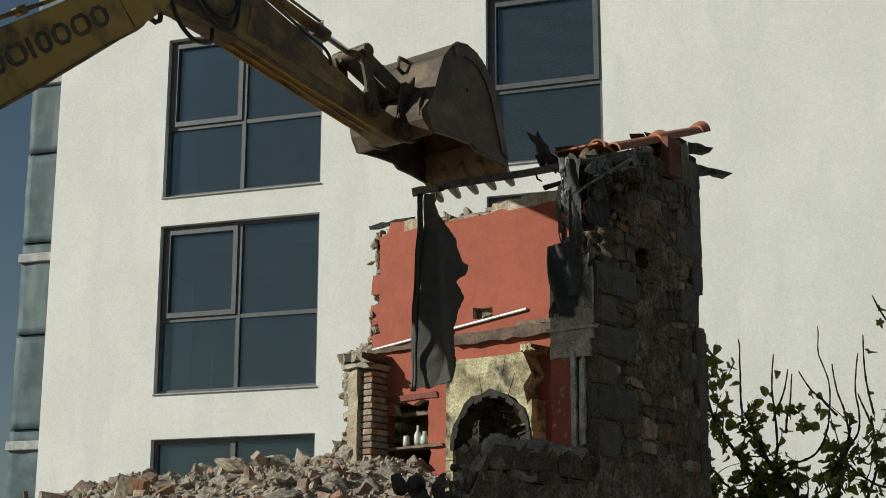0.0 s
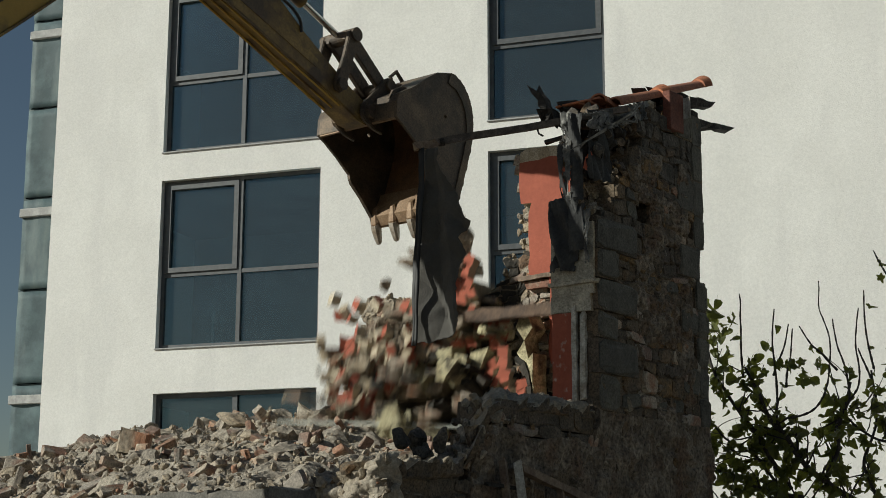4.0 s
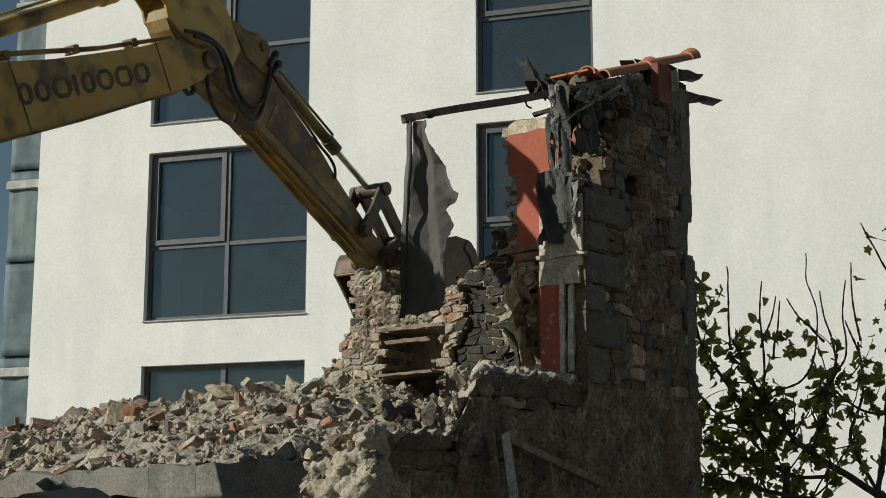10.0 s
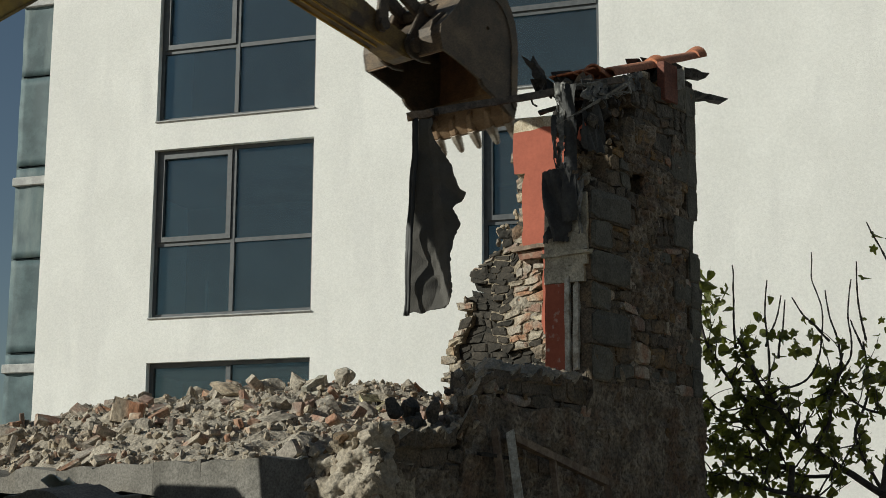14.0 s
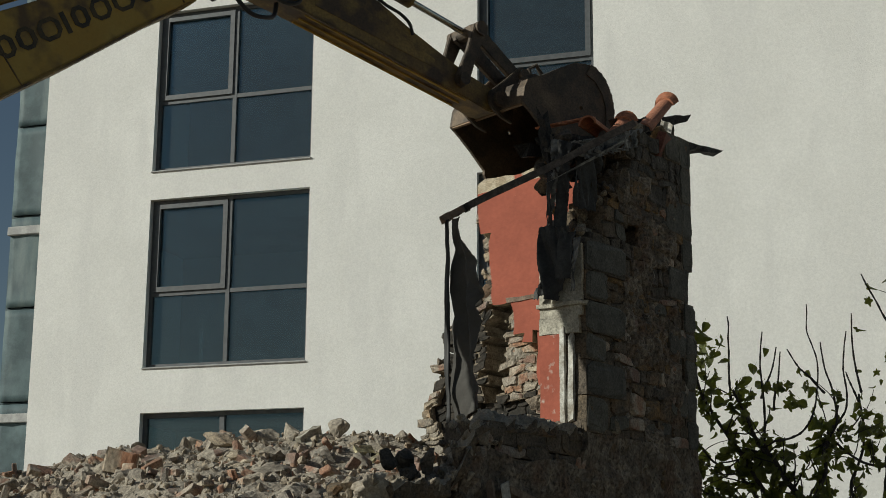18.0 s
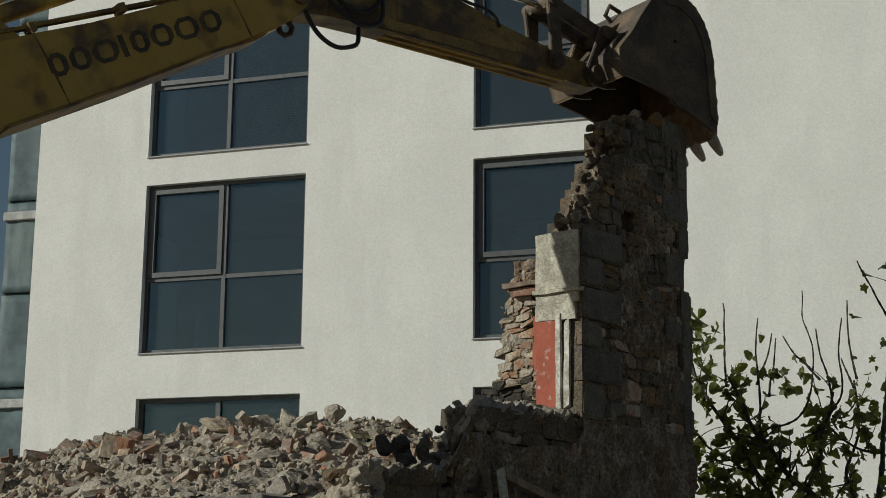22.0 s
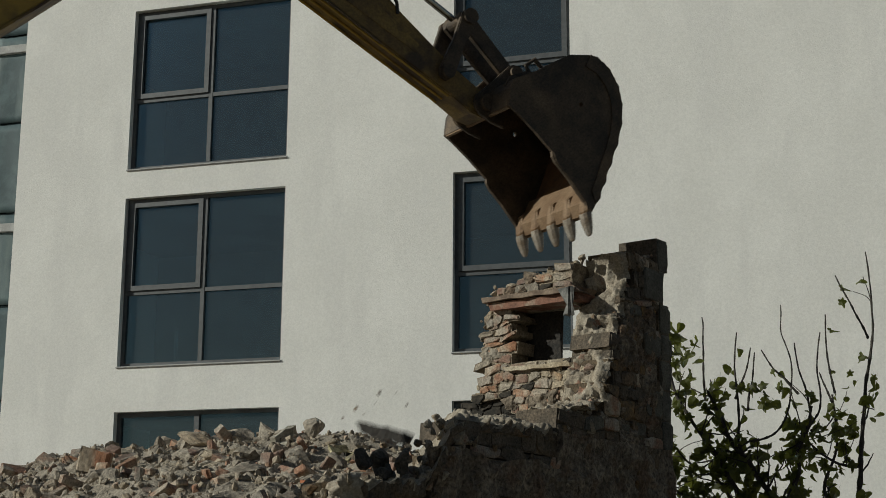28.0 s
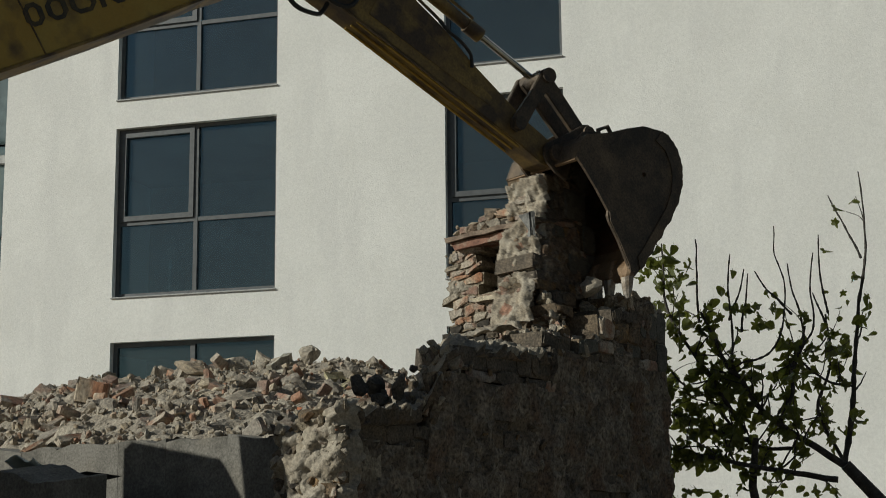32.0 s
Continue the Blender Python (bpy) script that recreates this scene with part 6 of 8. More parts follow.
def wall_fittings():
    random.seed(41)
    # wooden beam and thin ledge under the upper plaster
    local_part("beam", ragged_board(-2.0, -0.44, BACK_Q - 0.14, BACK_Q - 0.06, 4.17, 4.28, 21, n=14, rag=0.01), DARKWOOD, back_wall, "split weathered beam", 1)
    local_part("ledge", ragged_board(-3.1, -2.0, BACK_Q - 0.12, BACK_Q - 0.06, 4.2, 4.26, 22, n=12, rag=0.01), DARKWOOD, back_wall, "broken dark ledge", 1)
    # brick pier at the left end with a moulded cap
    z = 2.9
    k = 0
    while z < 4.0:
        for s in (0, 1):
            bm = box(-3.1 + 0.13 * s, -2.98 + 0.13 * s + (0.0 if (k + s) % 2 else -0.01), 0.58, 0.86, z, z + 0.052, bevel=0.006)
            local_part("brick", bm, BRICK if s else MOSS_GREY, back_wall, wave=1)
        z += 0.062
        k += 1
    local_part("render_coat", ragged_board(2.9, 4.02, -0.02, 0.02, -0.06, 0.06, 25, rag=0.01), CREAM, back_wall, wave=1)
    o = FALLS[-1][0]
    o.location, o.rotation_euler = (-3.06, 0.555, 3.46), (0, radians(-90), 0)
    local_part("pier_cap", ragged_board(-3.18, -2.84, 0.5, 0.88, 4.03, 4.08, 26, rag=0.01), MOSS_GREY, back_wall, wave=1)
    local_part("pier_cap", ragged_board(-3.2, -2.86, 0.48, 0.88, 4.085, 4.17, 27, rag=0.03), BRICK, back_wall, wave=1)
    # rough lumps that stand out of the bared core once the plaster is gone
    for k in range(190):
        p, z = rnd(-3.5, -1.9), rnd(2.95, 4.35)
        if not inside(BACK_1, p, z - 0.05) or inside(BACK_2, p, z) or (-2.9 < p < -2.12 and z < 3.76):
            continue
        ob = rock_piece("stone", back_wall, (p, BACK_Q + rnd(-0.01, 0.06), z), rnd(0.25, 0.7), random.choice((STONE_PALE, CREAM, STONE_PALE, MORTAR)))
        FALLS.append((ob, 2))
    # loose stones along the broken top
    for p in [x * 0.1 for x in range(-30, -5)]:
        if random.random() < 0.75:
            s = rnd(0.5, 1.0)
            ob = rock_piece("stone", back_wall, (p + rnd(-0.03, 0.03), BACK_Q + rnd(0.02, 0.25), 5.46 + rnd(-0.01, 0.05)), s, STONE_PALE)
            FALLS.append((ob, 1 if p < -1.35 else 3))
    for p in [x * 0.09 for x in range(-13, -3)]:
        for r in range(2):
            ob = rock_piece("stone", back_wall, (p + rnd(-0.03, 0.03), BACK_Q + 0.1 * r + rnd(0.0, 0.12), 4.34 + 0.22 * (p + 1.2) / 0.8 + rnd(-0.02, 0.06) + 0.03 * r), rnd(0.4, 0.8), STONE_PALE)
            FALLS.append((ob, 5))
    local_part("charred_lath", ragged_board(-3.2, -2.65, BACK_Q + 0.02, BACK_Q + 0.06, 5.52, 5.56, 28), CHAR, back_wall, wave=1)
    # lintel and lining of the small window behind the jamb
    local_part("lintel", ragged_board(-1.24, -0.3, BACK_Q - 0.08, BACK_Q + 0.2, 4.2, 4.27, 29, rag=0.006), REDBROWN, back_wall, "flaking red-brown wooden lintel", 5)
    local_part("lintel", ragged_board(-1.3, -0.28, BACK_Q - 0.12, BACK_Q + 0.2, 4.275, 4.32, 30, rag=0.008), WOOD, back_wall, "split weathered lintel board", 5)
    # the lining's black puts the shade of the opening into its colour
    local_part("window_lining", ragged_board(-1.08, -0.7, BACK_Q + 0.27, BACK_Q + 0.31, 3.67, 4.2, 32, rag=0.004), CHAR, back_wall, "old shutter, coloured black for the shade inside the opening", 5)
    local_part("window_cill", ragged_board(-1.09, -0.4, BACK_Q - 0.05, BACK_Q + 0.34, 3.63, 3.67, 33, rag=0.01), CREAM, back_wall, wave=5)
    local_part("paper_scrap", ragged_board(-0.36, -0.3, BACK_Q - 0.16, BACK_Q - 0.15, 4.05, 4.3, 34, rag=0.02), SHEET, back_wall, "pale torn scrap", 5)


def rock_piece(name, parent, at, s, mat):
    k = random.randrange(6)
    me = ROCKS[k]
    key = (k, mat.name)
    if key not in ROCK_COPIES:
        m2 = me.copy()
        m2.materials.clear()
        m2.materials.append(mat)
        ROCK_COPIES[key] = m2
    ob = new(name, ROCK_COPIES[key])
    ob.parent = parent
    ob.matrix_basis = Matrix.LocRotScale(at, Euler((rnd(0, 6), rnd(0, 6), rnd(0, 6))), (s, s, s))
    return ob


ROCKS = [rock_mesh(200 + k) for k in range(6)]
ROCK_COPIES = {}
MOVES = []          # (thing, rows)


def side_rubble():
    """Loose stones and mortar lumps along the ragged tops of the side wall."""
    random.seed(51)
    tops = [(-2.4, 2.4), (-1.95, 2.43), (-1.74, 2.46), (-1.6, 2.66), (-1.4, 2.92), (-0.7, 2.95), (0.0, 2.96)]
    for (q0, z0), (q1, z1) in zip(tops, tops[1:]):
        n = int((q1 - q0) / 0.022)
        for k in range(n):
            f = random.random()
            rock_piece("stone", side_wall, (rnd(-0.42, -0.02), q0 + (q1 - q0) * f, z0 + (z1 - z0) * f + rnd(-0.06, 0.02)), rnd(0.2, 0.75), random.choice((STONE_PALE, STONE, DUST, MORTAR)))
    for k in range(130):
        q, z = rnd(-2.45, 1.85), rnd(1.6, 2.85)
        if inside(SIDE_0, q, z + 0.06):
            ob = rock_piece("stone", side_wall, (rnd(0.0, 0.03), q, z), rnd(0.2, 0.7), random.choice((STAIN_FACE, STAIN_FACE, MORTAR, STONE)))
            ob.scale.x *= 0.5
            ob.rotation_euler = (rnd(0, 6), rnd(-0.3, 0.3), rnd(-0.3, 0.3))
    # a small stack where the wall steps down, and the bared corner lump
    for k in range(150):
        f, g = random.random(), random.random()
        rock_piece("stone", side_wall, (0.02 - 0.44 * g, -1.86 + 0.55 * f + 0.3 * g + rnd(-0.05, 0.12), 2.36 + 0.52 * f * rnd(0.75, 1.0)), rnd(0.35, 1.05), random.choice((STONE_PALE, LIME, STONE_PALE, DUST, BRICK)))
    for k in range(14):
        rock_piece("stone", side_wall, (rnd(-0.2, -0.02), rnd(-1.5, -1.2), rnd(2.6, 2.85)), rnd(0.3, 0.7), random.choice((STONE_PALE, CREAM, STONE_PALE)))
    for k in range(85):
        u = rnd(-0.6, 0.03)
        v = rnd(1.5, 2.28 + 0.16 * (u + 0.6) / 0.6)
        rock_piece("stone", street_wall, (u, NEAR_Q - 0.08 - rnd(0.0, 0.06), v), rnd(0.2, 0.85), random.choice((STONE_PALE, MORTAR, BRICK, LIME, STONE)))
    for k in range(30):
        rock_piece("stone", street_wall, (rnd(-0.6, -0.02), NEAR_Q + rnd(-0.1, 0.4), 2.33 + rnd(-0.05, 0.05)), rnd(0.25, 0.9), random.choice((STONE_PALE, STONE, DUST)))
    # the broken edge over the jamb
    edge = [(0.05, 4.55), (0.25, 4.65), (0.45, 4.8), (0.56, 5.05), (0.74, 5.3), (0.82, 5.6), (1.1, 5.72), (1.8, 5.8)]
    for (q0, z0), (q1, z1) in zip(edge, edge[1:]):
        n = int(math.hypot(q1 - q0, z1 - z0) / 0.018)
        for k in range(n):
            f = random.random()
            ob = rock_piece("stone", side_wall, (rnd(-0.3, 0.0), q0 + (q1 - q0) * f + rnd(-0.14, 0.0), z0 + (z1 - z0) * f + rnd(-0.07, 0.06)), rnd(0.35, 0.95), random.choice((STONE, MORTAR, STONE, STAIN_FACE)))
            FALLS.append((ob, 4))
    # the break that the last fall leaves
    edge = [(0.0, 2.93), (0.45, 3.02), (0.9, 3.25), (1.3, 3.55), (1.9, 3.55)]
    for (q0, z0), (q1, z1) in zip(edge, edge[1:]):
        for k in range(int((q1 - q0) / 0.011)):
            f = random.random()
            rock_piece("stone", side_wall, (rnd(-0.38, -0.03), q0 + (q1 - q0) * f, z0 + (z1 - z0) * f + rnd(-0.06, 0.04)), rnd(0.4, 1.1), random.choice((STONE, STONE_PALE, LIME, MORTAR)))
    edge = [(0.05, 3.12), (0.62, 3.22), (0.74, 3.34), (0.9, 3.73), (1.01, 4.04), (1.18, 4.37), (1.18, 4.56), (1.5, 4.62), (1.9, 4.8)]
    for (q0, z0), (q1, z1) in zip(edge, edge[1:]):
        n = int(math.hypot(q1 - q0, z1 - z0) / 0.0085)
        for k in range(n):
            f = random.random()
            ob = rock_piece("stone", side_wall, (rnd(-0.37, -0.02), q0 + (q1 - q0) * f + rnd(-0.02, 0.05), z0 + (z1 - z0) * f + rnd(-0.06, 0.02)), rnd(0.2, 0.8), random.choice((STONE, STONE_PALE, MORTAR, BRICK, LIME, CREAM)))
            FALLS.append((ob, 5))


def back_crumbs():
    random.seed(52)
    pale = (STONE_PALE, MORTAR, CREAM, STONE_PALE)
    crumbs_along(back_wall, [(-3.08, 4.3), (-3.03, 5.42)], 1, to_back, 0.018, 0.3, 0.7, (CREAM, BRICK, MORTAR))
    for k in range(75):
        z = rnd(4.25, 5.45)
        ob = rock_piece("stone", back_wall, (-3.06 + 0.07 * noise.noise((z * 3, 1, 4)) + rnd(-0.05, 0.03), BACK_Q + rnd(-0.07, 0.05), z), rnd(0.3, 0.7), random.choice((CREAM, CREAM, MORTAR, BRICK)))
        FALLS.append((ob, 1))
    crumbs_along(back_wall, BACK_1[1:15], 2, to_back, 0.02, 0.25, 0.65, pale)
    crumbs_along(back_wall, [(-2.14, 3.25), (-2.02, 3.6), (-1.9, 3.84), (-1.76, 4.1), (-1.58, 4.36), (-1.52, 4.5), (-1.34, 4.62), (-1.26, 4.9), (-1.25, 5.3), (-1.27, 5.5)], 3, to_back, 0.02, 0.25, 0.65, pale)
    crumbs_along(back_wall, BACK_3[1:5], 5, to_back, 0.016, 0.2, 0.55, pale)
    crumbs_along(back_wall, [(-2.1, 2.95), (-1.69, 3.2), (-1.3, 3.25)], 0, to_back, 0.012, 0.3, 0.8, pale)


# ---- roof remains, pole and cloth: they hang on until the bucket drags them down
def thing_at(name, bm, mat, centre, label, category, smooth=False):
    c = Vector(centre)
    for v in bm.verts:
        v.co -= c
    ob = part(name, bm, mat, None, "", smooth)
    ob.matrix_basis = RUIN @ Matrix.Translation(c)
    tagged(ob, label, category)
    return ob, c


def dragged(ob, c, rows):
    """rows: seconds, shift in the ruin's axes, turn in degrees."""
    q = (-1.5 - 0.35 * (c.y % 0.7), c.y * 0.3 - 0.9)
    sunk = Vector((*q, heap_height(*q) - 0.32)) - c
    MOVES.append((ob, [(t, RUIN @ Matrix.Translation(c + (sunk if d == "heap" else Vector(d))) @ pose(0, 0, 0, *r)) for t, d, r in rows]))


def barrel(y0, y1, r0, r1, up, n=12, thick=0.016):
    """Half a clay pipe along y, rising by up."""
    bm = bmesh.new()
    rings = []
    for y, r in ((y0, r0), (y1, r1)):
        for t in (0, thick):
            rings.append([bm.verts.new(((r - t) * math.cos(math.pi * k / n), y, (r - t) * math.sin(math.pi * k / n) + up * y)) for k in range(n + 1)])
    a, b, c, d = rings
    for k in range(n):
        bm.faces.new((a[k], c[k], c[k + 1], a[k + 1]))
        bm.faces.new((b[k + 1], d[k + 1], d[k], b[k]))
        bm.faces.new((a[k + 1], b[k + 1], b[k], a[k]))
        bm.faces.new((c[k], d[k], d[k + 1], c[k + 1]))
    bm.faces.new((a[0], b[0], d[0], c[0]))
    bm.faces.new((c[n], d[n], b[n], a[n]))
    bmesh.ops.recalc_face_normals(bm, faces=bm.faces)
    return bm


def roof_remains():
    random.seed(61)
    gone = [(18.45, (-0.25, -0.25, -0.05), (0, -12, 0)), (18.7, (-0.6, -0.4, -0.9), (20, -40, 20))]
    def rows(a17, r17, a18, r18):
        return [(0, (0, 0, 0), (0, 0, 0)), (16.2, (0, 0, 0), (0, 0, 0)), (17, a17, r17), (18, a18, r18)] + gone + [(18.97, "heap", (5, -15, 40)), (32.2, "heap", (5, -15, 40))]
    # ridge of two long tiles over the wall, set on edge towards the street
    for k, (q, L) in enumerate(((0.98, 0.8), (1.75, 0.84))):
        bm = barrel(-L / 2, L / 2, 0.092, 0.08, 0.36)
        for v in bm.verts:
            v.co += Vector((-0.12, q, 5.8 + 0.285 * k))
        ob, c = thing_at("roof_tile", bm, TILE, (-0.12, q, 5.8 + 0.285 * k), "orange clay roof tile on the broken eaves", "roof tile")
        dragged(ob, c, rows((-0.1, -0.12, -0.02 + 0.1 * k), (12, 0, 0), (-0.15, 0.02, -0.1 + 0.1 * k), (14, -6, 8)))
        part("tile_collar", barrel(L * 0.4, L * 0.52, 0.1, 0.125, 0.36, thick=0.035), TILE, ob)
    for k in range(5):
        p, q = -0.3 + rnd(-0.1, 0.1), 0.25 + k * 0.12
        bm = box(p - 0.14, p + 0.1, q - 0.1, q + 0.1, 5.6 + 0.045 * k, 5.62 + 0.045 * k, bevel=0.004, m=None)
        ob, c = thing_at("roof_tile", bm, TILE, (p, q, 5.61 + 0.045 * k), "broken orange clay tile on the wall top", "roof tile")
        dragged(ob, c, rows((-0.05, 0, 0.02), (10, 0, 0), (-0.1, 0.0, 0.05), (15, 0, 0)))
    # hanging tile, red on its face
    ob, c = thing_at("roof_tile", box(-0.03, 0.05, 1.28, 1.52, 5.6, 5.96, bevel=0.006), TILE_DARK, (0, 1.4, 5.8), "dark red tile hanging on edge over the wall face", "roof tile")
    dragged(ob, c, rows((-0.02, -0.1, -0.12), (0, 0, 15), (-0.05, 0.05, -0.15), (0, 20, 15)))
    # charred rafters poking out over the corner; one stays to the end of the second drag
    for k, (q0, q1, z0, z1, h) in enumerate(((1.5, 2.45, 6.0, 6.14, 0.075), (1.3, 2.3, 5.95, 6.02, 0.085), (0.2, 1.7, 5.6, 5.72, 0.07), (0.0, 1.5, 5.5, 5.62, 0.06))):
        bm = ragged_board(q0, q1, -0.05, 0.05, -h, h, 70 + k, n=10, rag=0.02)
        for v in bm.verts:
            f = (v.co.x - q0) / (q1 - q0)
            v.co = Vector((-0.2 - 0.08 * k + v.co.y, v.co.x, z0 + (z1 - z0) * f + v.co.z * (1 - 0.6 * f)))
        ob, c = thing_at("charred_rafter", bm, CHAR, (-0.2, (q0 + q1) / 2, (z0 + z1) / 2), "charred broken rafter end on the wall top", "rafter")
        dragged(ob, c, rows((-0.05, -0.15, 0.04), (8, 0, 0), (-0.1, -0.05, 0.02), (10, 0, 0)))
    bm = ragged_board(0.9, 2.75, -0.045, 0.045, -0.055, 0.055, 79, n=12, rag=0.025)
    for v in bm.verts:
        f = (v.co.x - 0.9) / 1.85
        v.co = Vector((-0.15 + v.co.y, v.co.x, 5.68 + 0.28 * f + v.co.z * (1 - 0.55 * f)))
    ob, c = thing_at("charred_rafter", bm, CHAR, (-0.15, 1.8, 5.9), "long charred rafter lying over the wall corner", "rafter")
    z = [(0, (0, 0, 0), (0, 0, 0)), (21.1, (0, 0, 0), (0, 0, 0)), (21.3, (0.05, 0.3, 0.0), (0, 0, 6)), (21.5, (0.2, 0.7, -0.6), (25, 0, 20)), (21.75, (0.3, 1.0, -2.4), (60, 10, 40)), (22.0, (0.4, 1.2, -5.7), (80, 20, 60)), (32.2, (0.4, 1.2, -5.8), (80, 20, 60))]
    dragged(ob, c, z)
    # burnt lumps and stubs heaped on the broken top
    random.seed(66)
    for k in range(70):
        q = rnd(0.0, 0.85)
        z = 4.75 + 0.85 * random.random() ** 0.7
        if z < 4.7 + q * 0.7 - 0.1:
            continue
        ob = rock_piece("stone", side_wall, (rnd(-0.36, -0.02), q, z), rnd(0.5, 1.1), random.choice((CHAR, CHAR_SHADE, CHAR, STONE)))
        FALLS.append((ob, 3))
    # upright charred stump by the pole
    bm = ragged_board(0, 0.36, -0.035, 0.035, -0.04, 0.04, 81, n=6, rag=0.014)
    for v in bm.verts:
        v.co = Vector((-0.36 - 0.22 * v.co.x / 0.36 + v.co.z, 0.05 + v.co.y, 5.42 + v.co.x))
    ob, c = thing_at("charred_stump", bm, CHAR, (-0.45, 0.05, 5.6), "upright charred stick beside the pole", "rafter")
    dragged(ob, c, rows((0.1, 0, -0.15), (0, 20, 0), (0.1, 0, -0.1), (0, 25, 0)))
    for k in range(3):
        bm = ragged_board(-0.75 + 0.12 * k, -0.2, -0.02, 0.02, -0.018, 0.018, 85 + k, n=6, rag=0.01)
        for v in bm.verts:
            v.co += Vector((0, 0.45 + 0.12 * k, 5.42 + 0.05 * k))
        ob, c = thing_at("charred_lath", bm, CHAR, (-0.45, 0.5 + 0.12 * k, 5.45), "charred lath on the wall top", "rafter")
        dragged(ob, c, rows((0.05, 0, -0.1), (0, -20, 0), (0.05, 0, -0.1), (0, -25, 0)))
    # the white flashing on the ridge
    bm = sheet_mesh(0.16, 0.2, 5, 5, 0.02, 91)
    for v in bm.verts:
        v.co += Vector((0.03, 1.55, 5.95))
    ob, c = thing_at("metal_flashing", bm, WHITEWOOD, (0.03, 1.55, 5.95), "bent pale metal flashing on the eaves", "flashing")
    dragged(ob, c, rows((-0.02, -0.05, 0.0), (10, 20, 0), (-0.05, 0, 0), (20, 30, 0)))


def rag_mesh(w, h, seed, lean=0.0, fold=0.05, ragged=0.5, cell=0.018, creases=0.4, whole=0.0):
    """A torn, crumpled scrap of membrane hanging down from z = 0: uneven outline, slits and sharp folds."""
    nu, nv = max(6, int(w / cell)), max(6, int(h / cell))
    bm = bmesh.new()
    grid = []
    for j in range(nv + 1):
        f = j / nv
        half = w * 0.5 * (1 - ragged * (0.5 + 0.9 * noise.noise((f * 3.1, seed, 1.0))) * min(1, f * 4))
        mid = lean * f + 0.25 * w * noise.noise((f * 2.3, seed, 7.0))
        row = []
        for i in range(nu + 1):
            x = mid + half * (2 * i / nu - 1)
            z = -h * f
            y = fold * (0.5 - abs(noise.noise((x * 9 + z * 2.5, z * 1.7, seed))) * 2.2) + creases * fold * (0.5 - abs(noise.noise((x * 21 - z * 9, z * 14, seed + 3.0))) * 2)
            row.append(bm.verts.new((x + 0.01 * noise.noise((z * 40, i, seed)), y, z + 0.02 * noise.noise((x * 30, j, seed)))))
        grid.append(row)
    for j in range(nv):
        for i in range(nu):
            edge = min(i, nu - 1 - i) / nu < 0.2 or j > nv * 0.75
            if noise.noise((i * 0.31, j * 0.17, seed + 5.0)) > (0.22 if edge else 0.42) + whole:
                continue
            bm.faces.new((grid[j][i], grid[j + 1][i], grid[j + 1][i + 1], grid[j][i + 1]))
    bmesh.ops.delete(bm, geom=[v for v in bm.verts if not v.link_faces], context="VERTS")
    bmesh.ops.solidify(bm, geom=bm.faces[:], thickness=0.005)
    return bm


def membranes():
    """Torn roofing felt hanging over the jamb."""
    for k, (p, q, z, w, h, turn, mat) in enumerate(((-0.2, -0.06, 5.47, 0.1, 0.8, 0, SHEET), (-0.12, -0.03, 5.45, 0.12, 0.75, 25, FELT), (-0.24, -0.07, 5.2, 0.06, 0.5, -15, FELT),
                                                    (-0.22, -0.085, 4.72, 0.3, 0.62, 2, FELT), (0.0, -0.075, 4.6, 0.1, 0.45, -12, SHEET), (-0.1, -0.07, 4.66, 0.16, 0.4, 8, FELT),
                                                    (0.03, 0.35, 5.56, 0.9, 0.17, 88, SHEET), (0.02, 0.8, 5.72, 0.4, 0.16, 85, SHEET), (-0.02, 0.2, 5.5, 0.3, 0.6, 80, FELT))):
        bm = rag_mesh(w, h, 100 + k * 7, ragged=0.25 if mat is FELT else 0.55, fold=0.05 if mat is FELT else 0.035, creases=0.05 if mat is FELT else 0.4, whole=0.3 if mat is FELT else 0)
        for v in bm.verts:
            v.co = pose(0, 0, 0, 0, 0, turn) @ v.co
            if k in (6, 7):
                v.co.z += 0.36 * v.co.y
        ob = part("torn_membrane", bm, mat, None)
        c = Vector((p, q, z))
        ob.matrix_basis = RUIN @ Matrix.Translation(c)
        tagged(ob, "torn grey roofing felt hanging over the broken wall", "sheet")
        dragged(ob, c, [(0, (0, 0, 0), (0, 0, 0)), (16.6, (0, 0, 0), (0, 0, 0)), (17, (0.03, -0.02, -0.08), (0, 4, 0)), (18, (0.03, -0.02, -0.06), (0, 6, 0)), (18.4, (0.0, -0.15, -0.12), (10, 10, 0)),
                        (18.7, (-0.3, -0.4, -0.9), (30, 40, 20)), (18.98, "heap", (80, 60, 40)), (32.2, "heap", (80, 60, 40))])


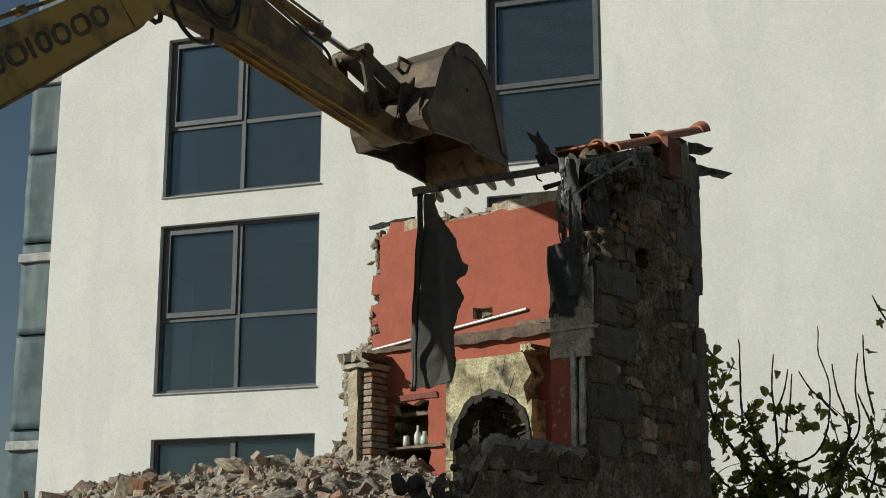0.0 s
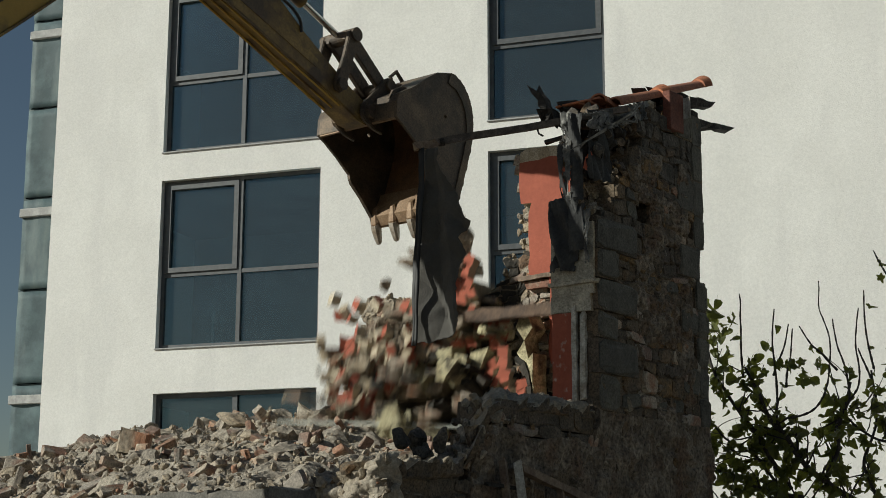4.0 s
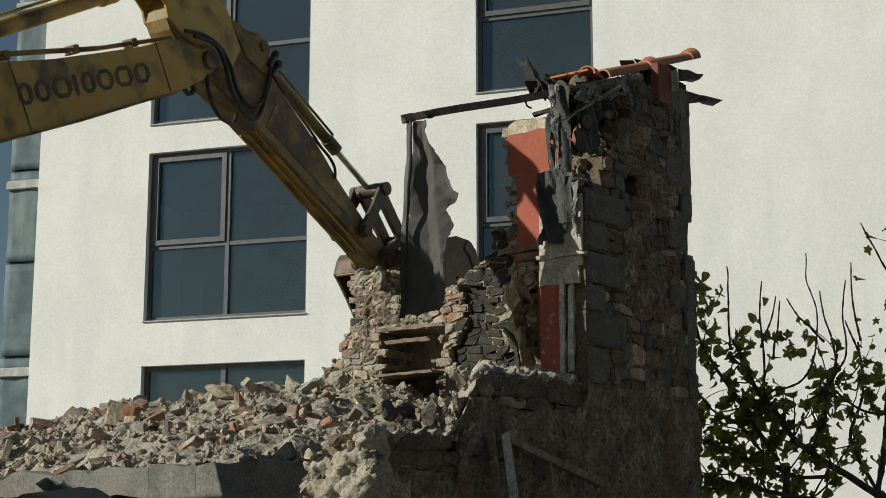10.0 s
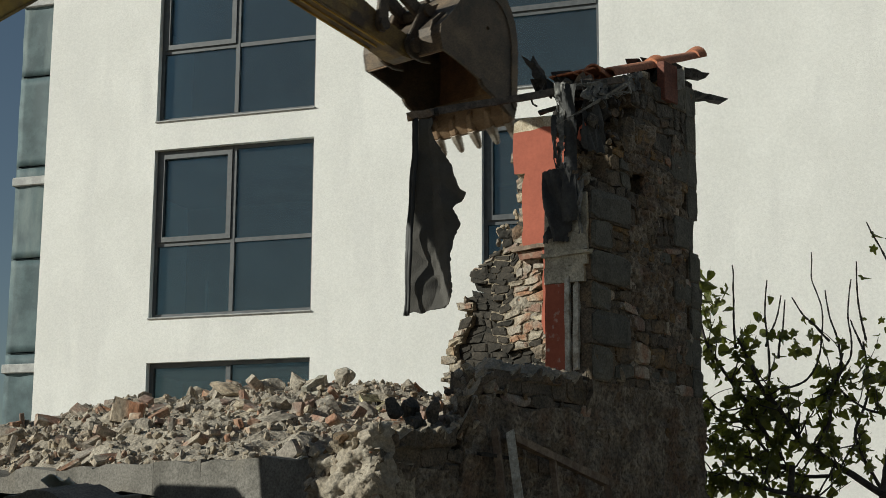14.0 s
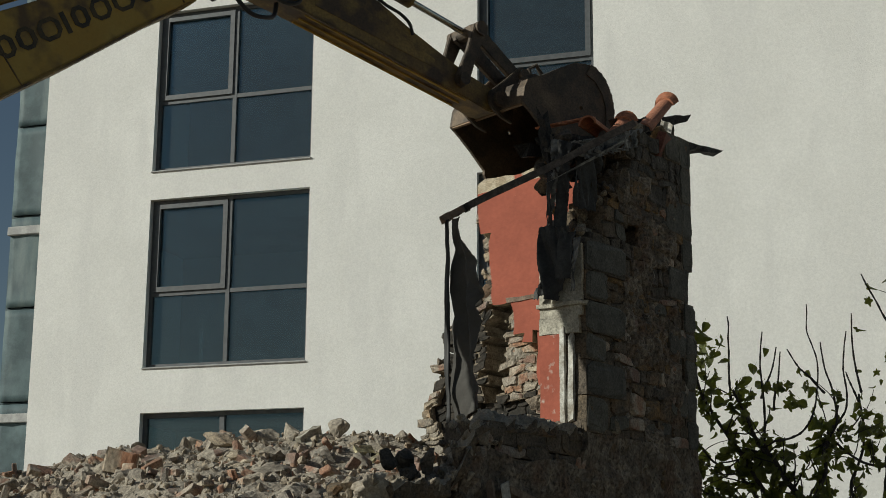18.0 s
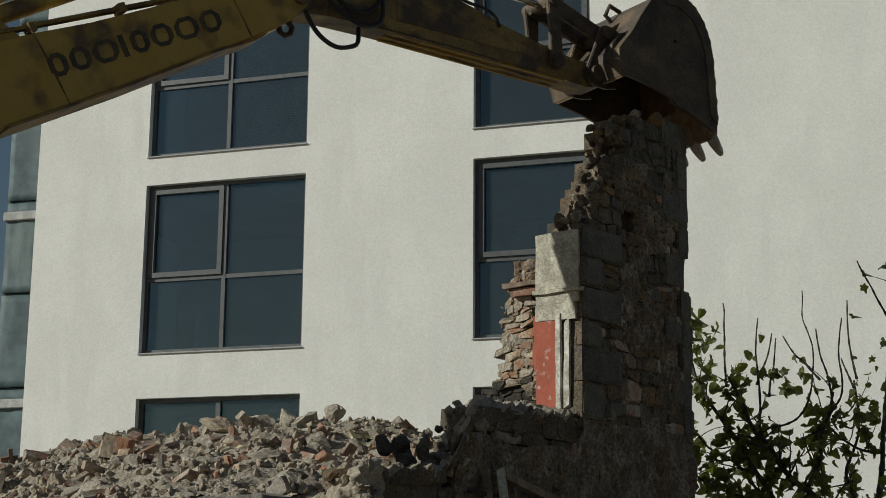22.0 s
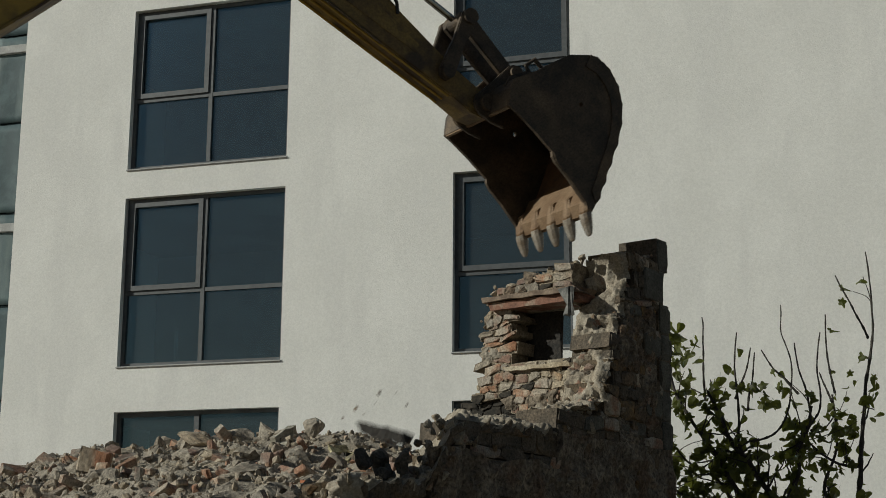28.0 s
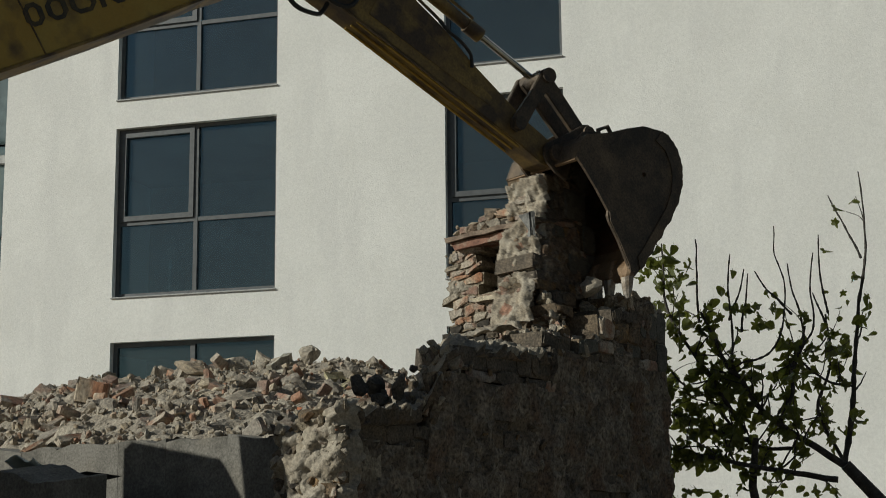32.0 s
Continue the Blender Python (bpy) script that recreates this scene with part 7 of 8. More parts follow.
def pole_and_cloth():
    # a thin dark rail that reaches out from the wall top
    L = 1.85
    bm = bmesh.new()
    # a channel section, open below, slightly bent
    prof = [(-0.022, -0.028), (-0.022, 0.028), (0.022, 0.028), (0.022, -0.028), (0.016, -0.028), (0.016, 0.022), (-0.016, 0.022), (-0.016, -0.028)]
    rings = [[bm.verts.new((L * k / 8, y, z + 0.007 * math.sin(k * 1.1))) for y, z in prof] for k in range(9)]
    for a, b in zip(rings, rings[1:]):
        for i in range(8):
            bm.faces.new((a[i], a[(i + 1) % 8], b[(i + 1) % 8], b[i]))
    bm.faces.new(rings[0][::-1])
    bm.faces.new(rings[-1])
    bmesh.ops.recalc_face_normals(bm, faces=bm.faces)
    rail = part("metal_rail", bm, RUSTY, None)
    part("wooden_end", ragged_board(-0.05, 0.14, -0.025, 0.025, -0.03, 0.03, 98, n=3, rag=0.008), WOOD, rail, "splintered wooden end")
    part("wooden_end", ragged_board(L - 0.1, L + 0.02, -0.012, 0.012, -0.02, 0.018, 99, n=3, rag=0.004), WOOD, rail, "splintered wooden end")
    tagged(rail, "dark rusted rail reaching out from the wall top", "rail")
    part("wire_scrap", path([(1.02, 0, -0.02), (1.03, 0.02, -0.07), (1.06, 0.01, -0.1)], 0.008, 6), CHAR, rail)
    part("clip", tube((0.16, 0, 0.0), (0.2, 0, 0.0), 0.036, n=10), CHAR, rail)

    def seg(p, q, z, deg, yaw=0.0):
        return RUIN @ Matrix.Translation((p, q, z)) @ Matrix.Rotation(radians(yaw), 4, "Z") @ Matrix.Rotation(radians(-deg), 4, "Y")
    MOVES.append((rail, [(0, seg(-1.04, -0.95, 5.12, 13.6, 50.4)), (15.6, seg(-1.04, -0.95, 5.12, 13.6, 50.4)), (16, seg(-1.02, -0.95, 5.09, 14.7, 50.4)), (16.5, seg(-0.94, -0.95, 4.99, 18.8, 50.1)), (17, seg(-0.63, -0.95, 4.49, 34, 52.3)), (17.5, seg(-0.68, -0.95, 4.57, 31.8, 51.6)), (18, seg(-0.65, -0.95, 4.63, 29.5, 50.7)),
                         (18.3, seg(-1.04, -0.1, 5.03, 20.5)),
                         (18.6, seg(-0.83, -0.1, 4.63, 31)), (18.8, seg(-0.27, -0.12, 4.46, 53, 10)), (19, seg(0.18, -0.1, 4.07, 78)), (19.2, seg(0.42, 0.04, 3.74, 97)), (19.4, seg(0.4, 0.55, 3.55, 123, 90)), (19.6, seg(0.8, 0.2, 3.15, 137, 90)), (19.8, seg(0.9, 0.3, 3.05, 142, 90)),
                         (20, seg(1.0, -0.15, 2.93, 147, 90)), (20.2, seg(0.9, -0.1, 2.3, 128, 90)), (20.4, seg(0.9, -1.0, 1.7, 100, 90)), (20.7, seg(0.9, -1.2, 0.05, 176, 80)), (32.2, seg(0.9, -1.2, 0.03, 178, 80))]))
    # the cloth that hangs from its end
    bm = bmesh.new()
    left = [(0.0, 0.0), (-0.01, -0.5), (-0.05, -1.0), (-0.09, -1.5), (-0.12, -1.75)]
    right = [(0.16, 0.0), (0.2, -0.06), (0.15, -0.1), (0.22, -0.24), (0.33, -0.45), (0.44, -0.68), (0.52, -0.73), (0.43, -0.79), (0.37, -0.85), (0.43, -0.95), (0.45, -1.0), (0.39, -1.1), (0.37, -1.27), (0.39, -1.45), (0.4, -1.6), (0.35, -1.72), (0.2, -1.76)]

    def at_z(side, z):
        for (x0, z0), (x1, z1) in zip(side, side[1:]):
            if z1 <= z <= z0:
                return x0 + (x1 - x0) * (z0 - z) / (z0 - z1)
        return side[-1][0]
    nu, nv = 18, 80
    faces2 = []
    for s in (0, 1):
        g = []
        for j in range(nv + 1):
            z = -1.76 * j / nv
            a, b = at_z(left, z), at_z(right, z)
            row = []
            for i in range(nu + 1):
                f = i / nu
                x = a + (b - a) * f
                ray = (x - 0.12) / (0.25 - 0.42 * z)
                pleat = abs((ray * 1.9 + 0.35 * noise.noise((z * 1.3, 2, 5)) + 0.2 * noise.noise((x * 3, z * 2.4, 8))) % 1.0 - 0.5)
                y = (0.07 - 0.06 * z) * pleat + 0.16 * (0.4 - abs(noise.noise((x * 2.1 + z * 1.9, x - z * 0.7, 4.4)))) + 0.012 * noise.noise((x * 9 - z * 8, z * 6, 1.4)) + s * 0.007
                rag = 0.02 * noise.noise((z * 30, f, 1)) if i == nu else 0
                drop = 0.05 * noise.noise((x * 12, 1, 2)) + 0.05 * (f - 0.4) ** 2 if j == nv else 0
                row.append(bm.verts.new(Vector((x + rag, y, z + drop)) * 0.91))
            g.append(row)
        faces2.append(g)
    a, b = faces2
    for j in range(nv):
        for i in range(nu):
            bm.faces.new((a[j][i], a[j + 1][i], a[j + 1][i + 1], a[j][i + 1]))
            bm.faces.new((b[j][i], b[j][i + 1], b[j + 1][i + 1], b[j + 1][i]))
        for i in (0, nu):
            bm.faces.new((a[j][i], b[j][i], b[j + 1][i], a[j + 1][i]))
    for i in range(nu):
        for j in (0, nv):
            bm.faces.new((a[j][i], a[j][i + 1], b[j][i + 1], b[j][i]))
    bmesh.ops.recalc_face_normals(bm, faces=bm.faces)
    cloth = part("hanging_cloth", bm, CLOTH, None)
    bm = sheet_mesh(0.055, 1.8, 4, 30, 0.01, 77, tear=0.01, crumple=0.006)
    for v in bm.verts:
        v.co = Vector((v.co.x + 0.025 + 0.075 * v.co.z / 1.8, v.co.y - 0.02, v.co.z)) * 0.91
    part("folded_hem", bm, RUBBER, cloth, "black folded hem", True)
    tagged(cloth, "torn dark grey cloth hanging from the rail end", "cloth")

    def hang(p, q, z, swing, yaw=0.0, twist=0.0):
        return RUIN @ Matrix.Translation((p, q, z)) @ Matrix.Rotation(radians(yaw), 4, "Z") @ Matrix.Rotation(radians(swing), 4, "Y") @ Matrix.Rotation(radians(twist), 4, "Z")
    end = (-1.04, -0.95, 5.09)
    rows = [(0, hang(*end, 0))]
    # it stirs a little in the wind
    for t, y, sw in ((2.5, 4, 0.5), (4.5, 1, 0), (6, -2, 1), (7, 3, 1.5), (9, 0, 1), (10.5, 3, 0), (12, 5, 0.5), (13.2, 8, 1), (14.5, 6, 0), (15.6, 3, 1)):
        rows.append((t, hang(*end, sw, y)))
    rows += [(16, hang(-1.02, -0.95, 5.06, 1, -8)), (16.5, hang(-0.94, -0.95, 4.96, 3, -18)), (17, hang(-0.63, -0.95, 4.46, 13, -12)), (17.2, hang(-0.68, -0.95, 4.54, 2, -24)), (17.5, hang(-0.68, -0.95, 4.54, -7, -34)), (18, hang(-0.65, -0.95, 4.60, -4, -26)),
             (18.3, hang(-1.04, -0.1, 5.0, 8, -10)), (18.6, hang(-0.83, -0.1, 4.6, 22, 5)), (18.8, hang(-0.27, -0.12, 4.43, 36, 6, -18)), (19, hang(0.18, -0.14, 4.04, 45, 6, -34)), (19.2, hang(0.42, -0.05, 3.7, 62, 6, -36)), (19.4, hang(0.4, 0.55, 3.5, 76, 60)), (19.6, hang(0.8, 0.2, 3.1, 66, 60)),
             (19.8, hang(0.9, 0.3, 3.0, 25, 60)), (20, hang(1.0, -0.15, 2.75, 70, 100)), (20.2, hang(0.9, -0.1, 2.2, 8, 60)), (20.5, hang(0.9, -0.6, 1.0, 50, 0)), (20.8, hang(0.9, -0.6, 0.12, 86, -60)), (32.2, hang(0.9, -0.6, 0.1, 86, -60))]
    MOVES.append((cloth, rows))
    # white pipe leaning on the inner wall
    bm = tube((-0.92, 0, -0.09), (0.92, 0, 0.09), 0.014, n=10)
    pipe = part("plastic_pipe", bm, GLAZE, None, "", False)
    tagged(pipe, "thin white plastic pipe across the red wall", "pipe")
    c = Vector((-2.12, BACK_Q - 0.1, 4.34))
    pipe.matrix_basis = RUIN @ Matrix.Translation(c)
    dragged(pipe, c, [(0, (0, 0, 0), (0, 0, 0)), (3.1, (0, 0, 0), (0, 0, 0)), (3.5, (-0.16, -0.05, -0.03), (0, 3, 0)), (3.8, (-0.3, -0.4, -0.6), (10, 15, 10)), (4.2, (-0.4, -0.8, -1.75), (0, 3, 25)), (32.2, (-0.4, -0.8, -1.75), (0, 3, 25))])


def flung():
    """A plank and crumbs that are thrown out of the wall as it comes down."""
    random.seed(95)
    bm = ragged_board(-0.24, 0.24, -0.05, 0.05, -0.05, 0.05, 96, n=7, rag=0.012)
    ob = part("broken_plank", bm, CHAR, None)
    tagged(ob, "short broken dark timber thrown from the wall", "plank")
    home = RUIN @ pose(-0.5, 1.1, 4.0)
    rest = RUIN @ pose(-1.62, -0.5, heap_height(-1.62, -0.5) + 0.02, 10, 5, 20)
    ob.matrix_basis = home
    MOVES.append((ob, [(0, home), (27.2, home), (27.6, RUIN @ pose(-0.8, 0.2, 3.5, 0, -60, 0)), (27.9, RUIN @ pose(-1.15, -0.5, 3.1, 0, -35, 0)), (28.0, RUIN @ pose(-1.37, -0.5, 2.97, 0, 15, 0)), (28.15, rest), (32.2, rest)]))
    for k, (p, z, s) in enumerate(((-1.36, 3.3, 0.28), (-1.61, 3.19, 0.22), (-1.07, 3.18, 0.18), (-1.52, 3.14, 0.1), (-1.18, 3.29, 0.1), (-1.75, 3.12, 0.14), (-1.4, 3.22, 0.08), (-0.04, 3.24, 0.2))):
        ob = rock_piece("flung_crumb", None, (0, 0, 0), s, STONE)
        tagged(ob, "small crumb of masonry thrown from the wall", "rubble", group="flung crumbs")
        home = RUIN @ Matrix.LocRotScale((-0.6, 1.1, 3.4 + 0.1 * k), None, (s, s, s))

        def spot(x, y, h, a):
            return RUIN @ Matrix.LocRotScale((x, y, h), Euler((a, a * 0.7, 0)), (s, s, s))
        end = spot(p - 0.25, -0.8, heap_height(p - 0.25, -0.8) - 0.01, 2)
        ob.matrix_basis = home
        MOVES.append((ob, [(0, home), (27.3, home), (27.75, spot(p * 0.7 - 0.2, -0.1, z + 0.3, 0.5)), (28.0, spot(p, -0.6, z, 1.2)), (28.3, end), (32.2, end)]))
    # a lump that rolls out of the broken side wall at the end
    ob = rock_piece("loose_block", None, (0, 0, 0), 1.0, LIME)
    tagged(ob, "pale block of masonry breaking out of the side wall", "rubble")
    home = RUIN @ Matrix.LocRotScale((-0.2, 1.45, 3.72), None, (1.7, 1.7, 1.6))
    ob.matrix_basis = home
    MOVES.append((ob, [(0, home), (31.2, home), (31.6, RUIN @ Matrix.LocRotScale((-0.2, 1.25, 3.74), Euler((0.2, -0.2, 0)), (1.7, 1.7, 1.6))), (31.9, RUIN @ Matrix.LocRotScale((-0.2, 1.05, 3.7), Euler((0.5, -0.4, 0.1)), (1.7, 1.7, 1.6))), (32.2, RUIN @ Matrix.LocRotScale((-0.22, 0.95, 3.63), Euler((0.8, -0.5, 0.2)), (1.7, 1.7, 1.6)))]))
    ob = new("flung_brick", FLUNG_BRICK)
    tagged(ob, "red brick falling past the window", "brick")
    home = RUIN @ pose(-0.8, 1.15, 4.75)
    end = RUIN @ pose(-0.6, -1.3, heap_height(-0.6, -1.3), 20, 10, 30)
    ob.matrix_basis = home
    MOVES.append((ob, [(0, home), (19.4, home), (19.7, RUIN @ pose(-0.4, 0.0, 4.75, 20, 30, 0)), (20.0, RUIN @ pose(-0.16, -0.6, 4.41, 40, 60, 20)), (20.3, RUIN @ pose(-0.3, -0.95, 3.6, 70, 40, 40)), (20.6, end), (32.2, end)]))


    bm = barrel(-0.2, 0.2, 0.085, 0.08, 0.0)
    ob = part("flung_tile", bm, TILE, None)
    tagged(ob, "orange clay roof tile falling off the wall", "roof tile")
    home = RUIN @ pose(-0.2, 0.6, 5.66, 0, 0, 10)
    end = RUIN @ pose(-1.7, -1.2, heap_height(-1.7, -1.2) - 0.05, 5, 0, 100)
    ob.matrix_basis = home
    MOVES.append((ob, [(0, home), (18.3, home), (18.6, RUIN @ pose(-0.45, 0.2, 5.35, 10, 0, 20)), (18.8, RUIN @ pose(-0.65, -0.1, 4.7, 5, 0, 30)), (19.0, RUIN @ pose(-0.76, -0.2, 3.99, 0, 0, 60)), (19.3, end), (32.2, end)]))


FLUNG_BRICK = rock_mesh(55, True)
window_jamb()
hearth()
wall_cupboard()
pot(-2.63, 0.1, 0.035, 0.03, "pottery_cup", "small pale green cup on the cupboard shelf")
pot(-2.49, 0.19, 0.036, 0.014, "pottery_bottle", "slim white bottle on the cupboard shelf")
pot(-2.41, 0.13, 0.04, 0.02, "pottery_jug", "round pale jug on the cupboard shelf")
wall_fittings()
side_rubble()
back_crumbs()
roof_remains()
membranes()
pole_and_cloth()
flung()

# ---- yard clutter in front of the side wall
def old_window_frame():
    """A weathered casement frame leaning on the side wall."""
    fr = empty("old_window_frame", RUIN, "weathered wooden window frame leaning on the ruin wall", "window frame")
    def bar(p, q, w, seed, mat):
        p, q = Vector(p), Vector(q)
        L = (q - p).length
        bm = ragged_board(0, L, -w / 2, w / 2, -w * 0.4, w * 0.4, seed, n=8, rag=0.004)
        d = (q - p).normalized()
        rot_ = d.to_track_quat("X", "Z").to_matrix().to_4x4()
        for v in bm.verts:
            v.co = p + rot_ @ v.co
        part("bar", bm, mat, fr)
    bar((0.10, -1.40, 2.46), (0.35, -1.3, 0.02), 0.06, 201, WOOD)
    bar((0.14, -1.27, 2.45), (0.42, -1.12, 0.02), 0.075, 202, WHITEWOOD)
    bar((0.14, -1.24, 2.41), (0.18, -0.02, 2.13), 0.07, 203, WOOD)
    bar((0.16, -0.75, 2.29), (0.38, -0.68, 0.02), 0.055, 204, WOOD)
    bar((0.18, -0.02, 2.13), (0.44, 0.14, 0.02), 0.07, 205, WOOD)
    bar((0.11, -1.62, 2.28), (0.12, -1.2, 2.26), 0.03, 206, CHAR)
    # the falling masonry knocks it over onto the yard
    MOVES.append((fr, [(0, RUIN), (27.25, RUIN)] + [(t, RUIN @ Matrix.Translation((x, 0, z)) @ Matrix.Translation((0.4, 0, 0)) @ Matrix.Rotation(radians(a), 4, "Y") @ Matrix.Translation((-0.4, 0, 0)))
                                                  for t, x, z, a in ((27.4, 0.05, 0, 6), (27.55, 0.1, 0, 22), (27.7, 0.15, 0.02, 48), (27.85, 0.2, 0.05, 74), (28.0, 0.2, 0.06, 83), (32.2, 0.2, 0.06, 83))]))


def tarp():
    """A dark tarpaulin over a low stack beside the street wall, with a pale scrap on it."""
    ob = empty("tarpaulin_stack", RUIN, "low stack under a black tarpaulin beside the street wall", "tarpaulin")
    bm = bmesh.new()
    n = 22
    grid = []
    for j in range(9):
        row = []
        for i in range(n + 1):
            p, q = -4.6 + i * 2.75 / n, -3.75 + j * 0.11
            z = 1.98 + 0.05 * noise.noise((p * 2, q * 3, 3)) - 0.03 * max(0, p + 2.4) + 0.015 * noise.noise((p * 9, q * 9, 1))
            row.append(bm.verts.new((p, q, z)))
        grid.append(row)
    for a, b in zip(grid, grid[1:]):
        for i in range(n):
            bm.faces.new((a[i], a[i + 1], b[i + 1], b[i]))
    part("cover", bm, RUBBER, ob, "", True)
    part("stack", box(-4.55, -1.95, -3.7, -2.95, 0, 1.9, bevel=0.03), CHAR, ob)
    bm = sheet_mesh(0.34, 0.2, 10, 8, 0.03, 301, tear=0.04)
    for v in bm.verts:
        v.co = pose(-2.3, -3.35, 2.06, 70, 0, 10) @ (v.co + Vector((0, 0, 0.1)))
    sc = part("plastic_scrap", bm, GLAZE, None, "", True)
    sc.matrix_basis = RUIN
    tagged(sc, "crumpled white plastic scrap on the tarpaulin", "scrap")
    # concrete slab edge in front
    bm = bmesh.new()
    n = 14
    lo, hi = [], []
    for k in range(n + 1):
        p = -2.35 + k * 1.0 / n
        z = 1.93 + 0.10 * math.sin(math.pi * min(1, k / n * 1.25)) * 0.9 + 0.03 * noise.noise((p * 6, 2, 2))
        for q in (-3.9, -3.45):
            lo.append(bm.verts.new((p, q, z + (0.03 if q > -3.6 else -0.03) + 0.015 * noise.noise((p * 14, q * 9, 2)))))
    base = [bm.verts.new((v.co.x, v.co.y, 0)) for v in lo]
    for k in range(n):
        a, b, c, d = lo[2 * k], lo[2 * k + 1], lo[2 * k + 3], lo[2 * k + 2]
        bm.faces.new((a, d, c, b))
        bm.faces.new((lo[2 * k], base[2 * k], base[2 * k + 2], lo[2 * k + 2]))
        bm.faces.new((lo[2 * k + 1], lo[2 * k + 3], base[2 * k + 3], base[2 * k + 1]))
    for k in (0, n):
        bm.faces.new((lo[2 * k], lo[2 * k + 1], base[2 * k + 1], base[2 * k]))
    bmesh.ops.recalc_face_normals(bm, faces=bm.faces)
    sl = part("concrete_block", bm, CONCRETE)
    sl.matrix_basis = RUIN
    tagged(sl, "rough broken concrete block before the street wall", "rubble")


# ---- the fig tree behind the corner
def leaf_mesh(k):
    """A fig leaf: three to five rounded lobes round a drooping midrib, on a thin stalk."""
    random.seed(400 + k)
    n = 30
    lobes = (3, 5, 5, 3)[k % 4]
    deep = (0.16, 0.24, 0.3, 0.1)[k % 4]
    curl, fold = rnd(0.5, 1.3), rnd(0.2, 1.0)
    verts = [(0, 0.42, 0.0)]
    for i in range(n):
        a = 2 * math.pi * i / n
        r = 1 + deep * math.cos(lobes * (a - math.pi)) + rnd(-0.04, 0.04)
        x, y = 0.5 * r * math.sin(a), 0.52 - 0.52 * r * math.cos(a)
        verts.append((x, y, abs(x) * fold - curl * max(0, y - 0.25) ** 2 + rnd(-0.03, 0.03)))
    faces = [(0, i + 1, (i + 1) % n + 1) for i in range(n)]
    m = len(verts)
    verts += [(-0.012, 0.0, 0.0), (0.012, 0.0, 0.0), (0.012, -0.35, 0.12), (-0.012, -0.35, 0.12)]
    faces.append((m, m + 1, m + 2, m + 3))
    return [Vector(v) * 0.092 for v in verts], faces


def spline(arc, k=6):
    """Points along a smooth curve through the given ones."""
    arc = [Vector(c) for c in arc]
    out = []
    for i in range(len(arc) - 1):
        a, b, c, d = arc[max(i - 1, 0)], arc[i], arc[i + 1], arc[min(i + 2, len(arc) - 1)]
        for j in range(k):
            t = j / k
            out.append(0.5 * (2 * b + (c - a) * t + (2 * a - 5 * b + 4 * c - d) * t * t + (3 * b - a - 3 * c + d) * t ** 3))
    return out + [arc[-1]]


